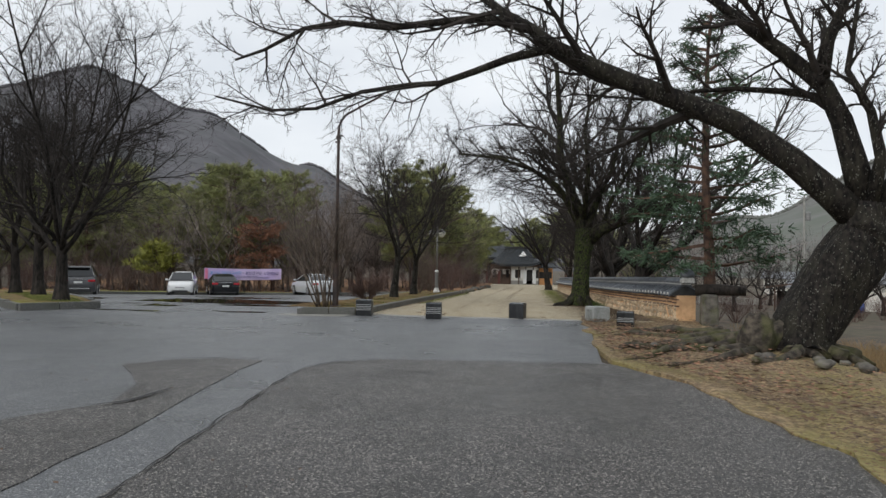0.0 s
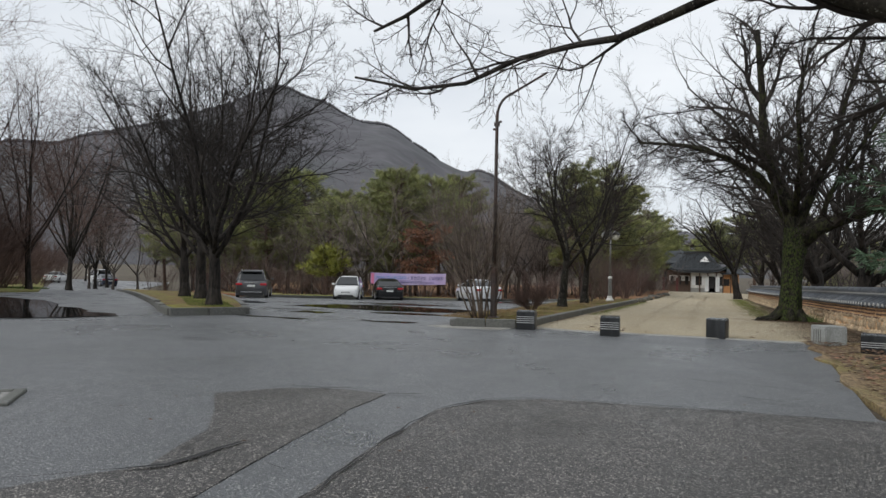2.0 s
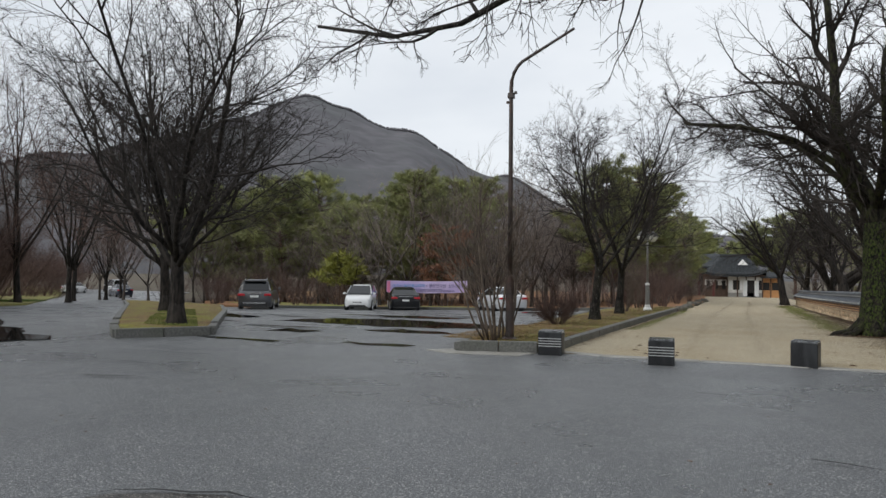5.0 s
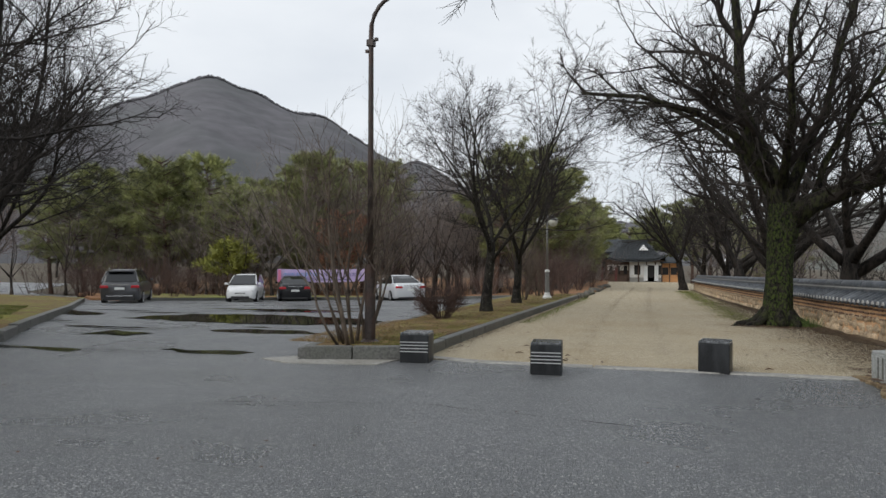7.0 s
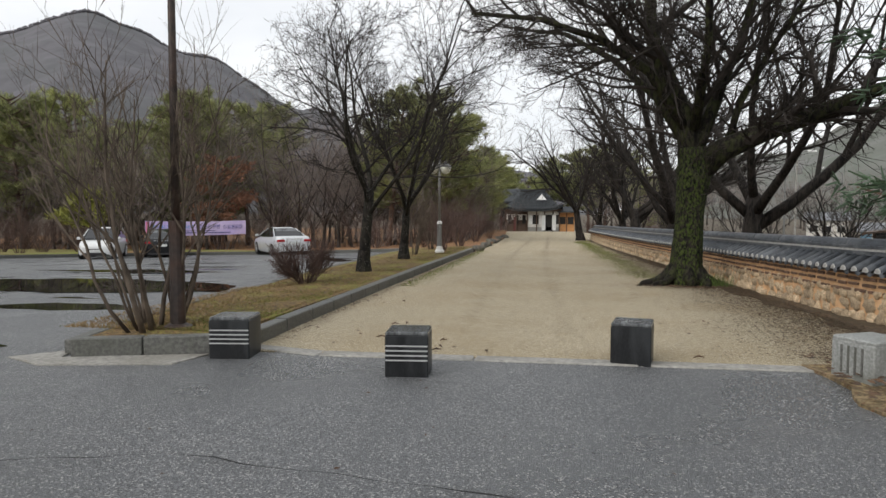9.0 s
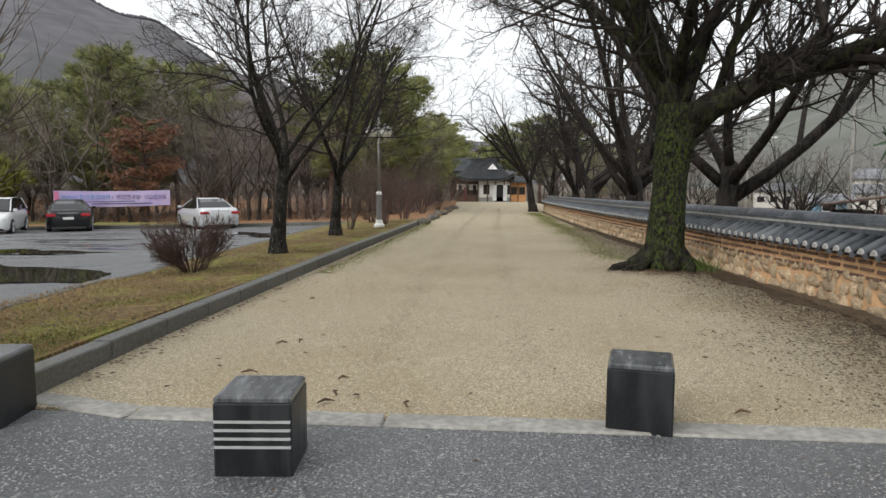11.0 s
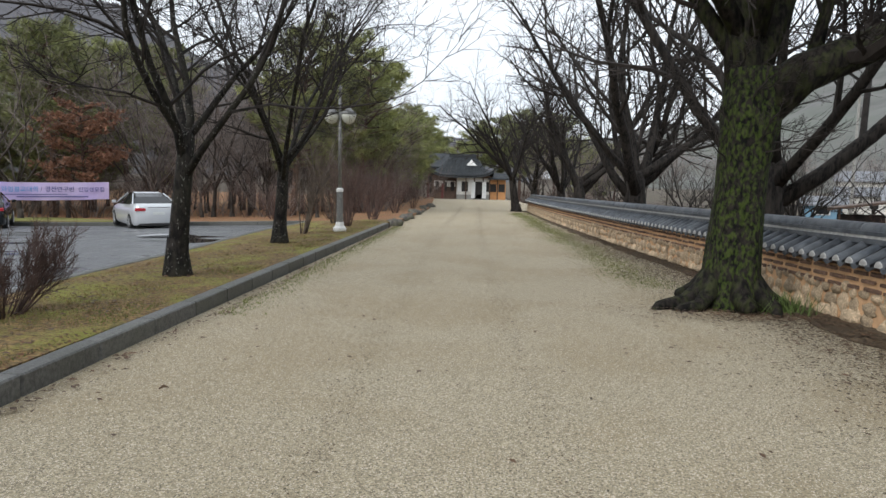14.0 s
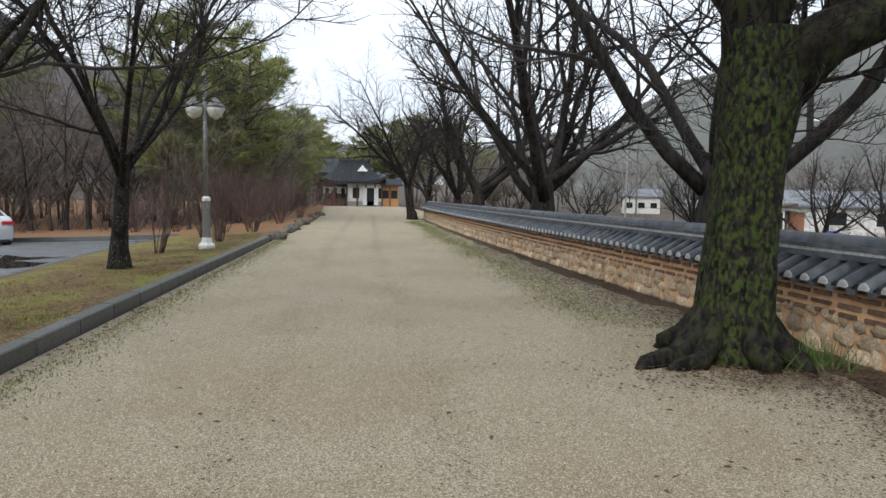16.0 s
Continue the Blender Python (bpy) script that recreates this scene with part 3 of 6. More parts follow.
# ---- ground, road, path ----
def ground_sheet():
    g = Geo()
    near = [i * 3.0 for i in range(-30, 41)]
    xs = [-900, -600, -400, -250, -160, -120] + near + [150, 200, 300, 450, 700, 1000]
    ys = [-500, -250, -120, -60] + [i * 3.0 for i in range(-12, 51)] + [180, 230, 300, 420, 600, 900, 1200]
    for y in ys:
        for x in xs:
            g.v.append((x, y, land(x, y) - 0.06))
    w = len(xs)
    for j in range(len(ys) - 1):
        for i in range(w - 1):
            g.f.append((j * w + i, j * w + i + 1, (j + 1) * w + i + 1, (j + 1) * w + i))
    return solo("ground", g, M_FIELD, "dry brown winter field and earth", "ground", kind="structure")


ground_sheet()
ROAD = [(-70, -14), (1.6, -14), (2.9, 0), (2.5, 5.3), (2.2, 7.2), (1.9, 9.0), (1.05, 10.8), (1.35, 17.0), (1.3, 18.72), (-4.5, 18.72), (-4.6, 48.0), (-14.9, 50),
        (-24, 50), (-34, 46), (-60, 64), (-74, 84), (-97, 84), (-42, 36), (-29, 22), (-29, 9), (-40, 0), (-70, -2)]
slab("road", ROAD, 0.0, M_ASPHALT, 1.5, 0.2, 0.012, "wet grey asphalt yard with worn patches", "structure", "road")
PATHWAY = [(-4.5, 18.75), (3.3, 18.75), (3.0, 24), (2.75, 31), (2.35, 42), (2.2, 55), (2.3, 66), (3.4, 70), (6, 112), (-9, 112), (-4.3, 66), (-4.4, 43)]
slab("path", PATHWAY, 0.012, M_GRAVEL, 1.2, 0.1, 0.02, "wide sandy path of compacted decomposed granite", "structure", "path")
DIRT = wobble([(1.35, 18.7), (1.30, 16.9), (1.08, 10.9), (1.95, 9.0), (2.25, 7.1), (2.5, 5.2), (2.95, 0), (1.7, -14), (16, -14), (16, 9), (9, 14), (6, 21), (3.4, 21), (2.4, 18.9)], 0.3, 0.24, 4)
slab("bank", DIRT, 0.03, M_DIRT, 0.7, 0.2, 0.09, "bare earth bank with moss and leaf litter", "structure", "ground")
LAWN = [(-8.2, 47.6), (-14.9, 48.5), (-22.1, 48.1), (-24.3, 45.8), (-28.9, 40.9), (-31, 41), (-50, 60), (-60, 76), (-58, 128), (-10, 128), (-6.4, 112), (-4.35, 66), (-4.35, 46)]
slab("lawn", LAWN, 0.14, M_LITTER, 2.5, 0.3, 0.12, "brown leaf-strewn ground under the pines", "structure", "lawn")
slab("grass", [(-15.5, 48.9), (-22.0, 48.5), (-24.3, 46.3), (-28.9, 41.5), (-40, 52), (-38, 58), (-24, 56)], 0.19, M_LAWN, 2.0, 0.2, 0.1, "short yellow-green winter lawn", "structure", "lawn")
ISLAND = [(-6.15, 18.35), (-4.72, 18.75), (-4.66, 30), (-4.6, 43), (-4.6, 46.5), (-8.0, 47.4), (-7.9, 40), (-7.25, 33), (-6.85, 25), (-6.3, 20)]
slab("verge", ISLAND, 0.15, M_VERGE, 0.8, 0.2, 0.05, "mossy turf strip between path and car park", "structure", "verge", 0.02)
LEFTBED = [(-12.3, 18.5), (-13.35, 17.1), (-14.5, 18.0), (-31, 33.5), (-46, 47), (-31, 40.6), (-28.6, 38), (-20, 28.2)]
slab("planting_bed", LEFTBED, 0.16, M_VERGE, 1.2, 0.2, 0.06, "mossy planting bed with a granite kerb", "structure", "verge", 0.02)
HEDGEBED = [(-27, 8), (-27.3, 20.4), (-34, 30), (-99, 84), (-120, 84), (-120, -4), (-70, -4), (-42, -1)]
slab("left_ground", HEDGEBED, 0.08, M_LAWN, 3.0, 0.2, 0.2, "rough green and brown verge beside the lane", "structure", "verge")


def patch_of(name, poly, dz, mat, label, seed, step=0.35, amp=0.08, cell=0.8):
    return slab(name, wobble(poly, step, amp, seed), dz, mat, cell, 0.05, 0.0, label, "structure", "road")


patch_of("resurfaced_strip", [(-3.05, 9.2), (-2.75, 9.9), (-2.2, 10.25), (-1.2, 10.4), (1.15, 10.6), (1.9, 9.0), (2.3, 7.1), (2.6, 5.1), (3.0, 0), (1.75, -13), (-2.6, -13), (-2.6, 0), (-2.5, 3.2), (-2.95, 7.5)], 0.010, M_PATCH,
         "coarse-grained resurfaced asphalt strip", 2)
patch_of("resurfaced_patch", [(-5.5, 8.9), (-5.1, 9.5), (-4.4, 9.8), (-3.85, 9.75), (-3.8, 8.9), (-3.55, 7.2), (-3.3, 5.0), (-3.2, 2.0), (-3.6, 0), (-5.5, 0), (-5.0, 5.0), (-4.2, 6.6), (-4.5, 7.6)], 0.009, M_PATCH,
         "worn coarse asphalt patch with a cracked edge", 5)


def puddle(poly, seed, dz=0.012):
    g = Geo()
    pts = wobble(poly, 0.25, 0.35, seed)
    cx, cy = sum(p[0] for p in pts) / len(pts), sum(p[1] for p in pts) / len(pts)
    z = max(land(x, y) for x, y in [(cx, cy)]) + dz
    bm = bmesh.new()
    bm.faces.new([bm.verts.new((x, y, z)) for x, y in pts])
    bmesh.ops.triangulate(bm, faces=bm.faces[:])
    me = bpy.data.meshes.new("puddle")
    bm.to_mesh(me)
    bm.free()
    me.materials.append(M_WATER)
    for p in me.polygons:
        if p.normal[2] < 0:
            p.flip()
    return tagged(new("puddle", me), "still rain puddle on the wet asphalt", "puddle", "puddles on the asphalt")


puddle([(-15.2, 25.2), (-12.5, 24.6), (-9.6, 24.7), (-7.6, 25.3), (-8.4, 26.6), (-11.2, 27.3), (-14.2, 26.9)], 1)
puddle([(-11.8, 23.4), (-9.6, 23.2), (-8.6, 23.7), (-10.2, 23.9)], 2)
puddle([(-12.0, 20.2), (-10.8, 20.1), (-10.6, 20.6), (-11.8, 20.8)], 3)
puddle([(-26.6, 20.4), (-27.0, 12.2), (-20.0, 12.2), (-16.2, 13.3), (-15.0, 14.9), (-14.3, 16.2), (-17.0, 17.3), (-20.9, 19.6), (-24.0, 20.2)], 4, 0.016)
puddle([(-9.0, 18.3), (-7.4, 18.35), (-7.3, 18.6), (-8.8, 18.65)], 5, 0.008)
puddle([(-12.6, 18.0), (-10.3, 17.9), (-10.2, 18.1), (-12.4, 18.25)], 6, 0.008)

puddle([(-10.3, 21.6), (-8.3, 21.4), (-7.2, 21.9), (-8.8, 22.3)], 7)
puddle([(-16.5, 30.5), (-12.0, 29.8), (-9.0, 30.6), (-12.5, 31.2)], 8, 0.03)
puddle([(-9.0, 36.8), (-7.9, 36.4), (-8.0, 37.6), (-9.6, 37.9)], 9, 0.02)
puddle([(-11.5, 39.2), (-9.0, 38.8), (-8.8, 39.6), (-11.2, 40.0)], 10, 0.03)
puddle([(-20.0, 26.3), (-17.2, 25.5), (-17.0, 26.6), (-19.4, 27.3)], 11, 0.04)


def wet_streak(x, y, length, width, seed):
    """A thin film of water that follows the fall of the asphalt."""
    g = Geo()
    n = 16
    for k in range(n + 1):
        f = k / n
        w = width * math.sin(math.pi * min(1, max(0.0, f * 0.96 + 0.02))) ** 0.6
        a = noise.noise(Vector((f * 5, seed, 0)))
        b = noise.noise(Vector((f * 7, seed, 4)))
        px, c = x + (f - 0.5) * length, y + 0.5 * width * noise.noise(Vector((f * 3, seed, 8)))
        for py in (c - w * (0.5 + 0.5 * a), c + w * (0.5 + 0.5 * b)):
            g.v.append((px, py, land(px, py) + 0.018))
    for k in range(n):
        g.f.append((2 * k, 2 * k + 2, 2 * k + 3, 2 * k + 1))
    return solo("puddle", g, M_WATER, "thin streak of rain water on the asphalt", "puddle", "puddles on the asphalt")


streaks = random.Random(19)
for k in range(17):
    wet_streak(streaks.uniform(-20, -9), 21.5 + k * 1.25 + streaks.uniform(-0.4, 0.4), streaks.uniform(1.2, 4.2), streaks.uniform(0.18, 0.42), k * 2.7)


# ---- kerbs ----
def kerb_line(name, pts, height, width, label, piece=1.0, mat=None, sink=0.1):
    """Kerb stones laid end to end along a line; each stone is a part."""
    top = thing(name, pts[0][0], pts[0][1], 0, 0, label, "kerb", "", "structure")
    top.matrix_world = Matrix.Identity(4)
    cache = {}
    for (x0, y0), (x1, y1) in zip(pts, pts[1:]):
        d = math.hypot(x1 - x0, y1 - y0)
        n = max(1, round(d / piece))
        a = math.atan2(y1 - y0, x1 - x0)
        ll = round(d / n, 3)
        if ll not in cache:
            g = Geo()
            box(g, 0, 0, -sink, ll - 0.012, width, height + sink, 0.012)
            cache[ll] = g.mesh("kerbstone", mat or M_KERB)
        for k in range(n):
            f = (k + 0.5) / n
            x, y = x0 + (x1 - x0) * f, y0 + (y1 - y0) * f
            sl = (land(x1, y1) - land(x0, y0)) / d
            ob = new("kerbstone", cache[ll])
            ob.parent = top
            ob.matrix_basis = Matrix.LocRotScale((x, y, land(x, y)), Euler((0, -math.atan(sl), a)), None)
    return top


kerb_line("kerb_path", [(-4.52, 18.95), (-4.58, 30), (-4.52, 43.6)], 0.17, 0.17, "weathered grey granite kerb along the sandy path")
kerb_line("kerb_island_front", [(-6.12, 18.22), (-4.75, 18.62)], 0.20, 0.16, "grey granite kerb at the end of the turf strip", 0.7)
kerb_line("kerb_island_side", [(-6.2, 18.3), (-6.42, 20), (-6.95, 25), (-7.35, 33), (-8.0, 40), (-8.1, 47)], 0.16, 0.15, "grey granite kerb along the car park")
kerb_line("kerb_bed_front", [(-13.4, 16.95), (-12.2, 18.45)], 0.2, 0.18, "grey granite kerb at the end of the planting bed", 0.9)
kerb_line("kerb_bed_side", [(-12.2, 18.5), (-20, 28.1), (-28.6, 37.9)], 0.18, 0.18, "granite kerb of the planting bed along the car park", 1.5)
kerb_line("kerb_bed_lane", [(-13.45, 17.05), (-14.6, 18.0), (-31, 33.5), (-46, 47)], 0.18, 0.18, "granite kerb of the planting bed along the lane", 2.0)
kerb_line("kerb_lawn", [(-28.9, 40.8), (-24.25, 45.7), (-22.1, 48.0), (-14.9, 48.4), (-8.2, 47.5)], 0.17, 0.18, "grey kerb at the edge of the lawn", 2.0)
kerb_line("joint_strip", [(-4.45, 18.95), (-3.6, 18.72), (1.3, 18.68)], 0.016, 0.22, "flush concrete strip between asphalt and sandy path", 1.6, M_CONCRETE)
slab("drain_apron", wobble([(-6.75, 18.05), (-6.2, 17.78), (-4.9, 18.0), (-4.75, 18.5), (-6.2, 18.12), (-6.3, 18.5)], 0.2, 0.03, 8), 0.014, M_CONCRETE, 0.6, 0.04, 0, "cracked concrete apron round the kerb", "structure", "pavement")


slab("wall_foot", wobble([(2.75, 19.2), (3.25, 19.0), (3.2, 22), (2.92, 27), (2.8, 31), (2.52, 38), (2.32, 48), (2.28, 58), (2.3, 66), (2.0, 66), (1.95, 48), (2.05, 38), (2.45, 31), (2.4, 27.6), (2.35, 26), (2.6, 23)], 0.2, 0.3, 14), 0.026, M_SOIL, 0.8, 0.05, 0.03,
     "damp brown soil along the foot of the wall", "structure", "ground")


# ---- bollard stones ----
def bollard(x, y, rz, w, h, mat, stripes, label, slope=0.0, topmat=None, dp=None):
    dp = dp or w
    t = thing("stone_bollard", x, y, land(x, y), rz, label, "bollard", "stone bollards at the path entrance")
    g = Geo()
    box(g, 0, 0, -0.05, w, dp, h + 0.05 - 0.03, 0.012)
    part("block", g, mat, t)
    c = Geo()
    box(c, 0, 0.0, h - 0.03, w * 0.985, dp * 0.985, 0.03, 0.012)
    cap = part("cap", c, topmat or M_STONETOP, t, "top slab, wet sheen streaked into the black stones' colour")
    for k in range(stripes):
        s = Geo()
        box(s, 0, -dp / 2 - 0.001, h * 0.36 + k * h * 0.105, w * 0.97, 0.012, 0.013)
        part("stripe", s, M_LINE, t, "pale inlaid line")
    for k in range(-stripes if stripes < 0 else 0):
        # Raised bars in a darker stone colour paint the shade of carved grooves.
        s = Geo()
        box(s, -w * 0.24 + k * w * 0.16, -dp / 2 - 0.002, h * 0.2, 0.022, 0.012, h * 0.62, 0.003)
        part("flute", s, M_KERB, t, "raised dark bar painted as a carved flute's shade")
    return t


bollard(-4.48, 18.55, 6, 0.42, 0.43, M_BLACKSTONE, 4, "black granite bollard with four pale lines beside the kerb")
bollard(-2.52, 18.03, 4, 0.40, 0.42, M_BLACKSTONE, 4, "black granite bollard with four pale inlaid lines")
bollard(-0.38, 18.80, -12, 0.39, 0.42, M_BLACKSTONE, 0, "plain dark granite bollard streaked by rain")
bollard(1.65, 18.30, -66, 0.46, 0.40, M_GREYSTONE, -4, "pale grey granite bollard with carved flutes", topmat=M_GREYSTONE)
bollard(2.22, 17.25, -10, 0.40, 0.36, M_BLACKSTONE, 3, "black granite bollard with pale lines on bare earth")


# ---- garden wall ----
WALLLINE = [(3.72, 18.9), (3.15, 22.5), (2.9, 27), (2.78, 31), (2.5, 38), (2.3, 48), (2.25, 58), (2.35, 66.5)]


def along(line, s):
    """Place and heading at s metres along a line."""
    for (x0, y0), (x1, y1) in zip(line, line[1:]):
        d = math.hypot(x1 - x0, y1 - y0)
        if s <= d or (x1, y1) == line[-1]:
            return x0 + (x1 - x0) * s / d, y0 + (y1 - y0) * s / d, math.atan2(y1 - y0, x1 - x0)
        s -= d


WALLLEN = sum(math.hypot(b[0] - a[0], b[1] - a[1]) for a, b in zip(WALLLINE, WALLLINE[1:]))
garden_wall = thing("wall_garden", 0, 0, 0, 0, "low clay wall with field stones, thin bricks and a tiled coping", "wall", "", "structure")
HB = 0.70


def wall_strip(name, prof, mat, label="", step=0.5, smooth=False):
    """A profile (offset to the field side, height) swept along the wall."""
    g = Geo()
    n = int(WALLLEN / step)
    m = len(prof)
    for i in range(n + 1):
        x, y, a = along(WALLLINE, WALLLEN * i / n)
        for o, z in prof:
            g.v.append((x + math.sin(a) * o, y - math.cos(a) * o, land(2.0, y) + z))
    for i in range(n):
        for k in range(m):
            j = (k + 1) % m
            g.f.append((i * m + k, i * m + j, (i + 1) * m + j, (i + 1) * m + k))
    g.f.append(tuple(range(m)))
    g.f.append(tuple(n * m + k for k in range(m - 1, -1, -1)))
    return part(name, g, mat, garden_wall, label, smooth)


wall_strip("core", [(0.0, -0.2), (0.0, HB), (0.5, HB), (0.5, -1.0)], M_CLAY, "ochre clay plaster")
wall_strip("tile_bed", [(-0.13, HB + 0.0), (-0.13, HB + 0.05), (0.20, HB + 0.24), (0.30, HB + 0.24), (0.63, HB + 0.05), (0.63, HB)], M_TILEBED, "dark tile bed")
wall_strip("ridge_course_lower", [(0.10, HB + 0.22), (0.10, HB + 0.28), (0.40, HB + 0.28), (0.40, HB + 0.22)], M_TILE)
wall_strip("ridge_mortar", [(0.12, HB + 0.28), (0.12, HB + 0.315), (0.38, HB + 0.315), (0.38, HB + 0.28)], M_MORTAR, "pale lime mortar line")
wall_strip("ridge_course_upper", [(0.11, HB + 0.315), (0.11, HB + 0.36), (0.39, HB + 0.36), (0.39, HB + 0.315)], M_TILE)
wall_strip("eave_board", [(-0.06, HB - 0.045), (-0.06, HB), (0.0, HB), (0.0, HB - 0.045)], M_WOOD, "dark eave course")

# round ridge tiles
for k in range(int(WALLLEN / 1.35)):
    g_len = 1.35
    if k == 0:
        g = Geo()
        prof = [(math.cos(math.pi * q / 8) * 0.10, math.sin(math.pi * q / 8) * 0.10) for q in range(9)]
        for s in (-0.5, -0.47, 0.47, 0.5):
            kk = 0.95 if abs(s) == 0.5 else 1.0
            g.v.extend([(s * (g_len - 0.01), u * kk, w * kk) for u, w in prof])
        for i in range(3):
            for q in range(8):
                g.f.append((i * 9 + q, (i + 1) * 9 + q, (i + 1) * 9 + q + 1, i * 9 + q + 1))
        g.f.append(tuple(range(9)))
        g.f.append(tuple(27 + q for q in range(8, -1, -1)))
        ridge_mesh = g.mesh("ridge_tile", M_TILE, True)
    x, y, a = along(WALLLINE, (k + 0.5) * g_len)
    ob = new("ridge_tile", ridge_mesh)
    ob.parent = garden_wall
    ob.matrix_basis = Matrix.LocRotScale((x + math.sin(a) * 0.25, y - math.cos(a) * 0.25, land(2, y) + HB + 0.36), Euler((0, 0.0205, a + 0.004 * math.sin(k * 2.1))), None)

# convex tiles with pale end caps, both slopes
g = Geo()
R = 0.071
for s in (0.0, 0.44):
    g.v.extend([(math.cos(math.pi * q / 7) * R, -s, math.sin(math.pi * q / 7) * R - s * 0.55) for q in range(8)])
for q in range(7):
    g.f.append((q, q + 1, 9 + q, 8 + q))
g.f.append(tuple(range(7, -1, -1)))
tile_mesh = g.mesh("round_tile", M_TILE, True)
g = Geo()
g.v.extend([(math.cos(math.pi * q / 7) * R * 1.02, -0.443, math.sin(math.pi * q / 7) * R * 1.02 - 0.44 * 0.55) for q in range(8)])
g.v.extend([(math.cos(math.pi * q / 7) * R * 0.9, -0.452, math.sin(math.pi * q / 7) * R * 0.9 - 0.44 * 0.55) for q in range(8)])
for q in range(7):
    g.f.append((q, q + 1, 9 + q, 8 + q))
g.f.append(tuple(range(8, 16)))
cap_mesh = g.mesh("end_plug", M_MORTAR)
g = Geo()
for s in (0.42, 0.47):
    g.v.extend([(0.13 + math.cos(math.pi + math.pi * q / 6) * 0.062, -s, math.sin(math.pi + math.pi * q / 6) * 0.055 - s * 0.55 + 0.02) for q in range(7)])
for q in range(6):
    g.f.append((q, q + 1, 8 + q, 7 + q))
g.f.append(tuple(range(7, 14)))
pan_mesh = g.mesh("pan_tile", M_TILE)
TILES = int(WALLLEN / 0.26)
far_side = Geo()
for k in range(TILES):
    x, y, a = along(WALLLINE, (k + 0.5) * 0.26)
    cx, cy, z = x + math.sin(a) * 0.25, y - math.cos(a) * 0.25, land(2, y) + HB + 0.255
    jit = 0.02 * noise.noise(Vector((k * 3.7, 0, 0)))
    m = Matrix.LocRotScale((cx, cy, z), Euler((0, 0, a + math.pi + jit)), None)
    for me in (tile_mesh, pan_mesh):
        ob = new(me.name.split(".")[0], me)
        ob.parent = garden_wall
        ob.matrix_basis = m
        if me is tile_mesh:
            plug = new("end_plug", cap_mesh)
            plug.parent = ob
    back_m = Matrix.LocRotScale((cx, cy, z), Euler((0, 0, a)), None)
    far_side.add([tuple(back_m @ v.co) for v in tile_mesh.vertices], [tuple(p.vertices) for p in tile_mesh.polygons])
tagged(part("far_slope_tiles", far_side, M_TILE, garden_wall, smooth=True), kind="stuff")

# thin bricks in courses and rounded stones below, standing proud of the plaster
rnd = random.Random(7)
brick_g = Geo()
box(brick_g, 0, 0, -0.02, 0.26, 0.05, 0.04, 0.008)
brick_mesh = brick_g.mesh("brick", M_BRICK)
joined, count = Geo(), 0
for row in range(3):
    s = 0.15 * (row % 2)
    while s < WALLLEN - 0.2:
        w = rnd.uniform(0.85, 1.15)
        x, y, a = along(WALLLINE, s)
        p = Vector((x + math.sin(a) * 0.0, y - math.cos(a) * 0.0, land(2, y) + HB - 0.10 - row * 0.088 + rnd.uniform(-0.006, 0.006)))
        m = Matrix.LocRotScale(p, Euler((0, 0.02, a + rnd.uniform(-0.02, 0.02))), (w, 1, rnd.uniform(0.85, 1.15)))
        if y < 45 and count < 300:
            ob = new("brick", brick_mesh)
            ob.parent = garden_wall
            ob.matrix_basis = m
            count += 1
        else:
            joined.add([tuple(m @ v.co) for v in brick_mesh.vertices], [tuple(q.vertices) for q in brick_mesh.polygons])
        s += 0.30 * w + rnd.uniform(0.015, 0.05)
tagged(part("bricks_beyond", joined, M_BRICK, garden_wall), kind="stuff")
stone_meshes = []
for k in range(7):
    g = Geo()
    blob(g, 0, 0, 0, 0.52, 0.5, 0.52, rnd, 9, 6, 0.36)
    stone_meshes.append(g.mesh("field_stone", M_STONE, True))
joined, count = Geo(), 0
for row, (zc, size) in enumerate(((0.05, 0.27), (0.235, 0.22), (0.375, 0.15))):
    s = 0.1
    while s < WALLLEN - 0.1:
        w = size * rnd.uniform(0.55, 1.5)
        h = size * rnd.uniform(0.55, 1.0)
        x, y, a = along(WALLLINE, s)
        m = Matrix.LocRotScale((x - math.sin(a) * 0.0, y, land(2, y) + zc + rnd.uniform(-0.03, 0.03)), Euler((rnd.uniform(-.2, .2), rnd.uniform(-.25, .25), a)),
                               (w, rnd.uniform(0.075, 0.12) * (1.5 if row == 0 else 0.8), h))
        me = rnd.choice(stone_meshes)
        if y < 48 and count < 300:
            ob = new("field_stone", me)
            ob.parent = garden_wall
            ob.matrix_basis = m
            count += 1
        else:
            joined.add([tuple(m @ v.co) for v in me.vertices], [tuple(q.vertices) for q in me.polygons])
        s += w + rnd.uniform(0.0, 0.06)
tagged(part("field_stones_beyond", joined, M_STONE, garden_wall, smooth=True), kind="stuff")


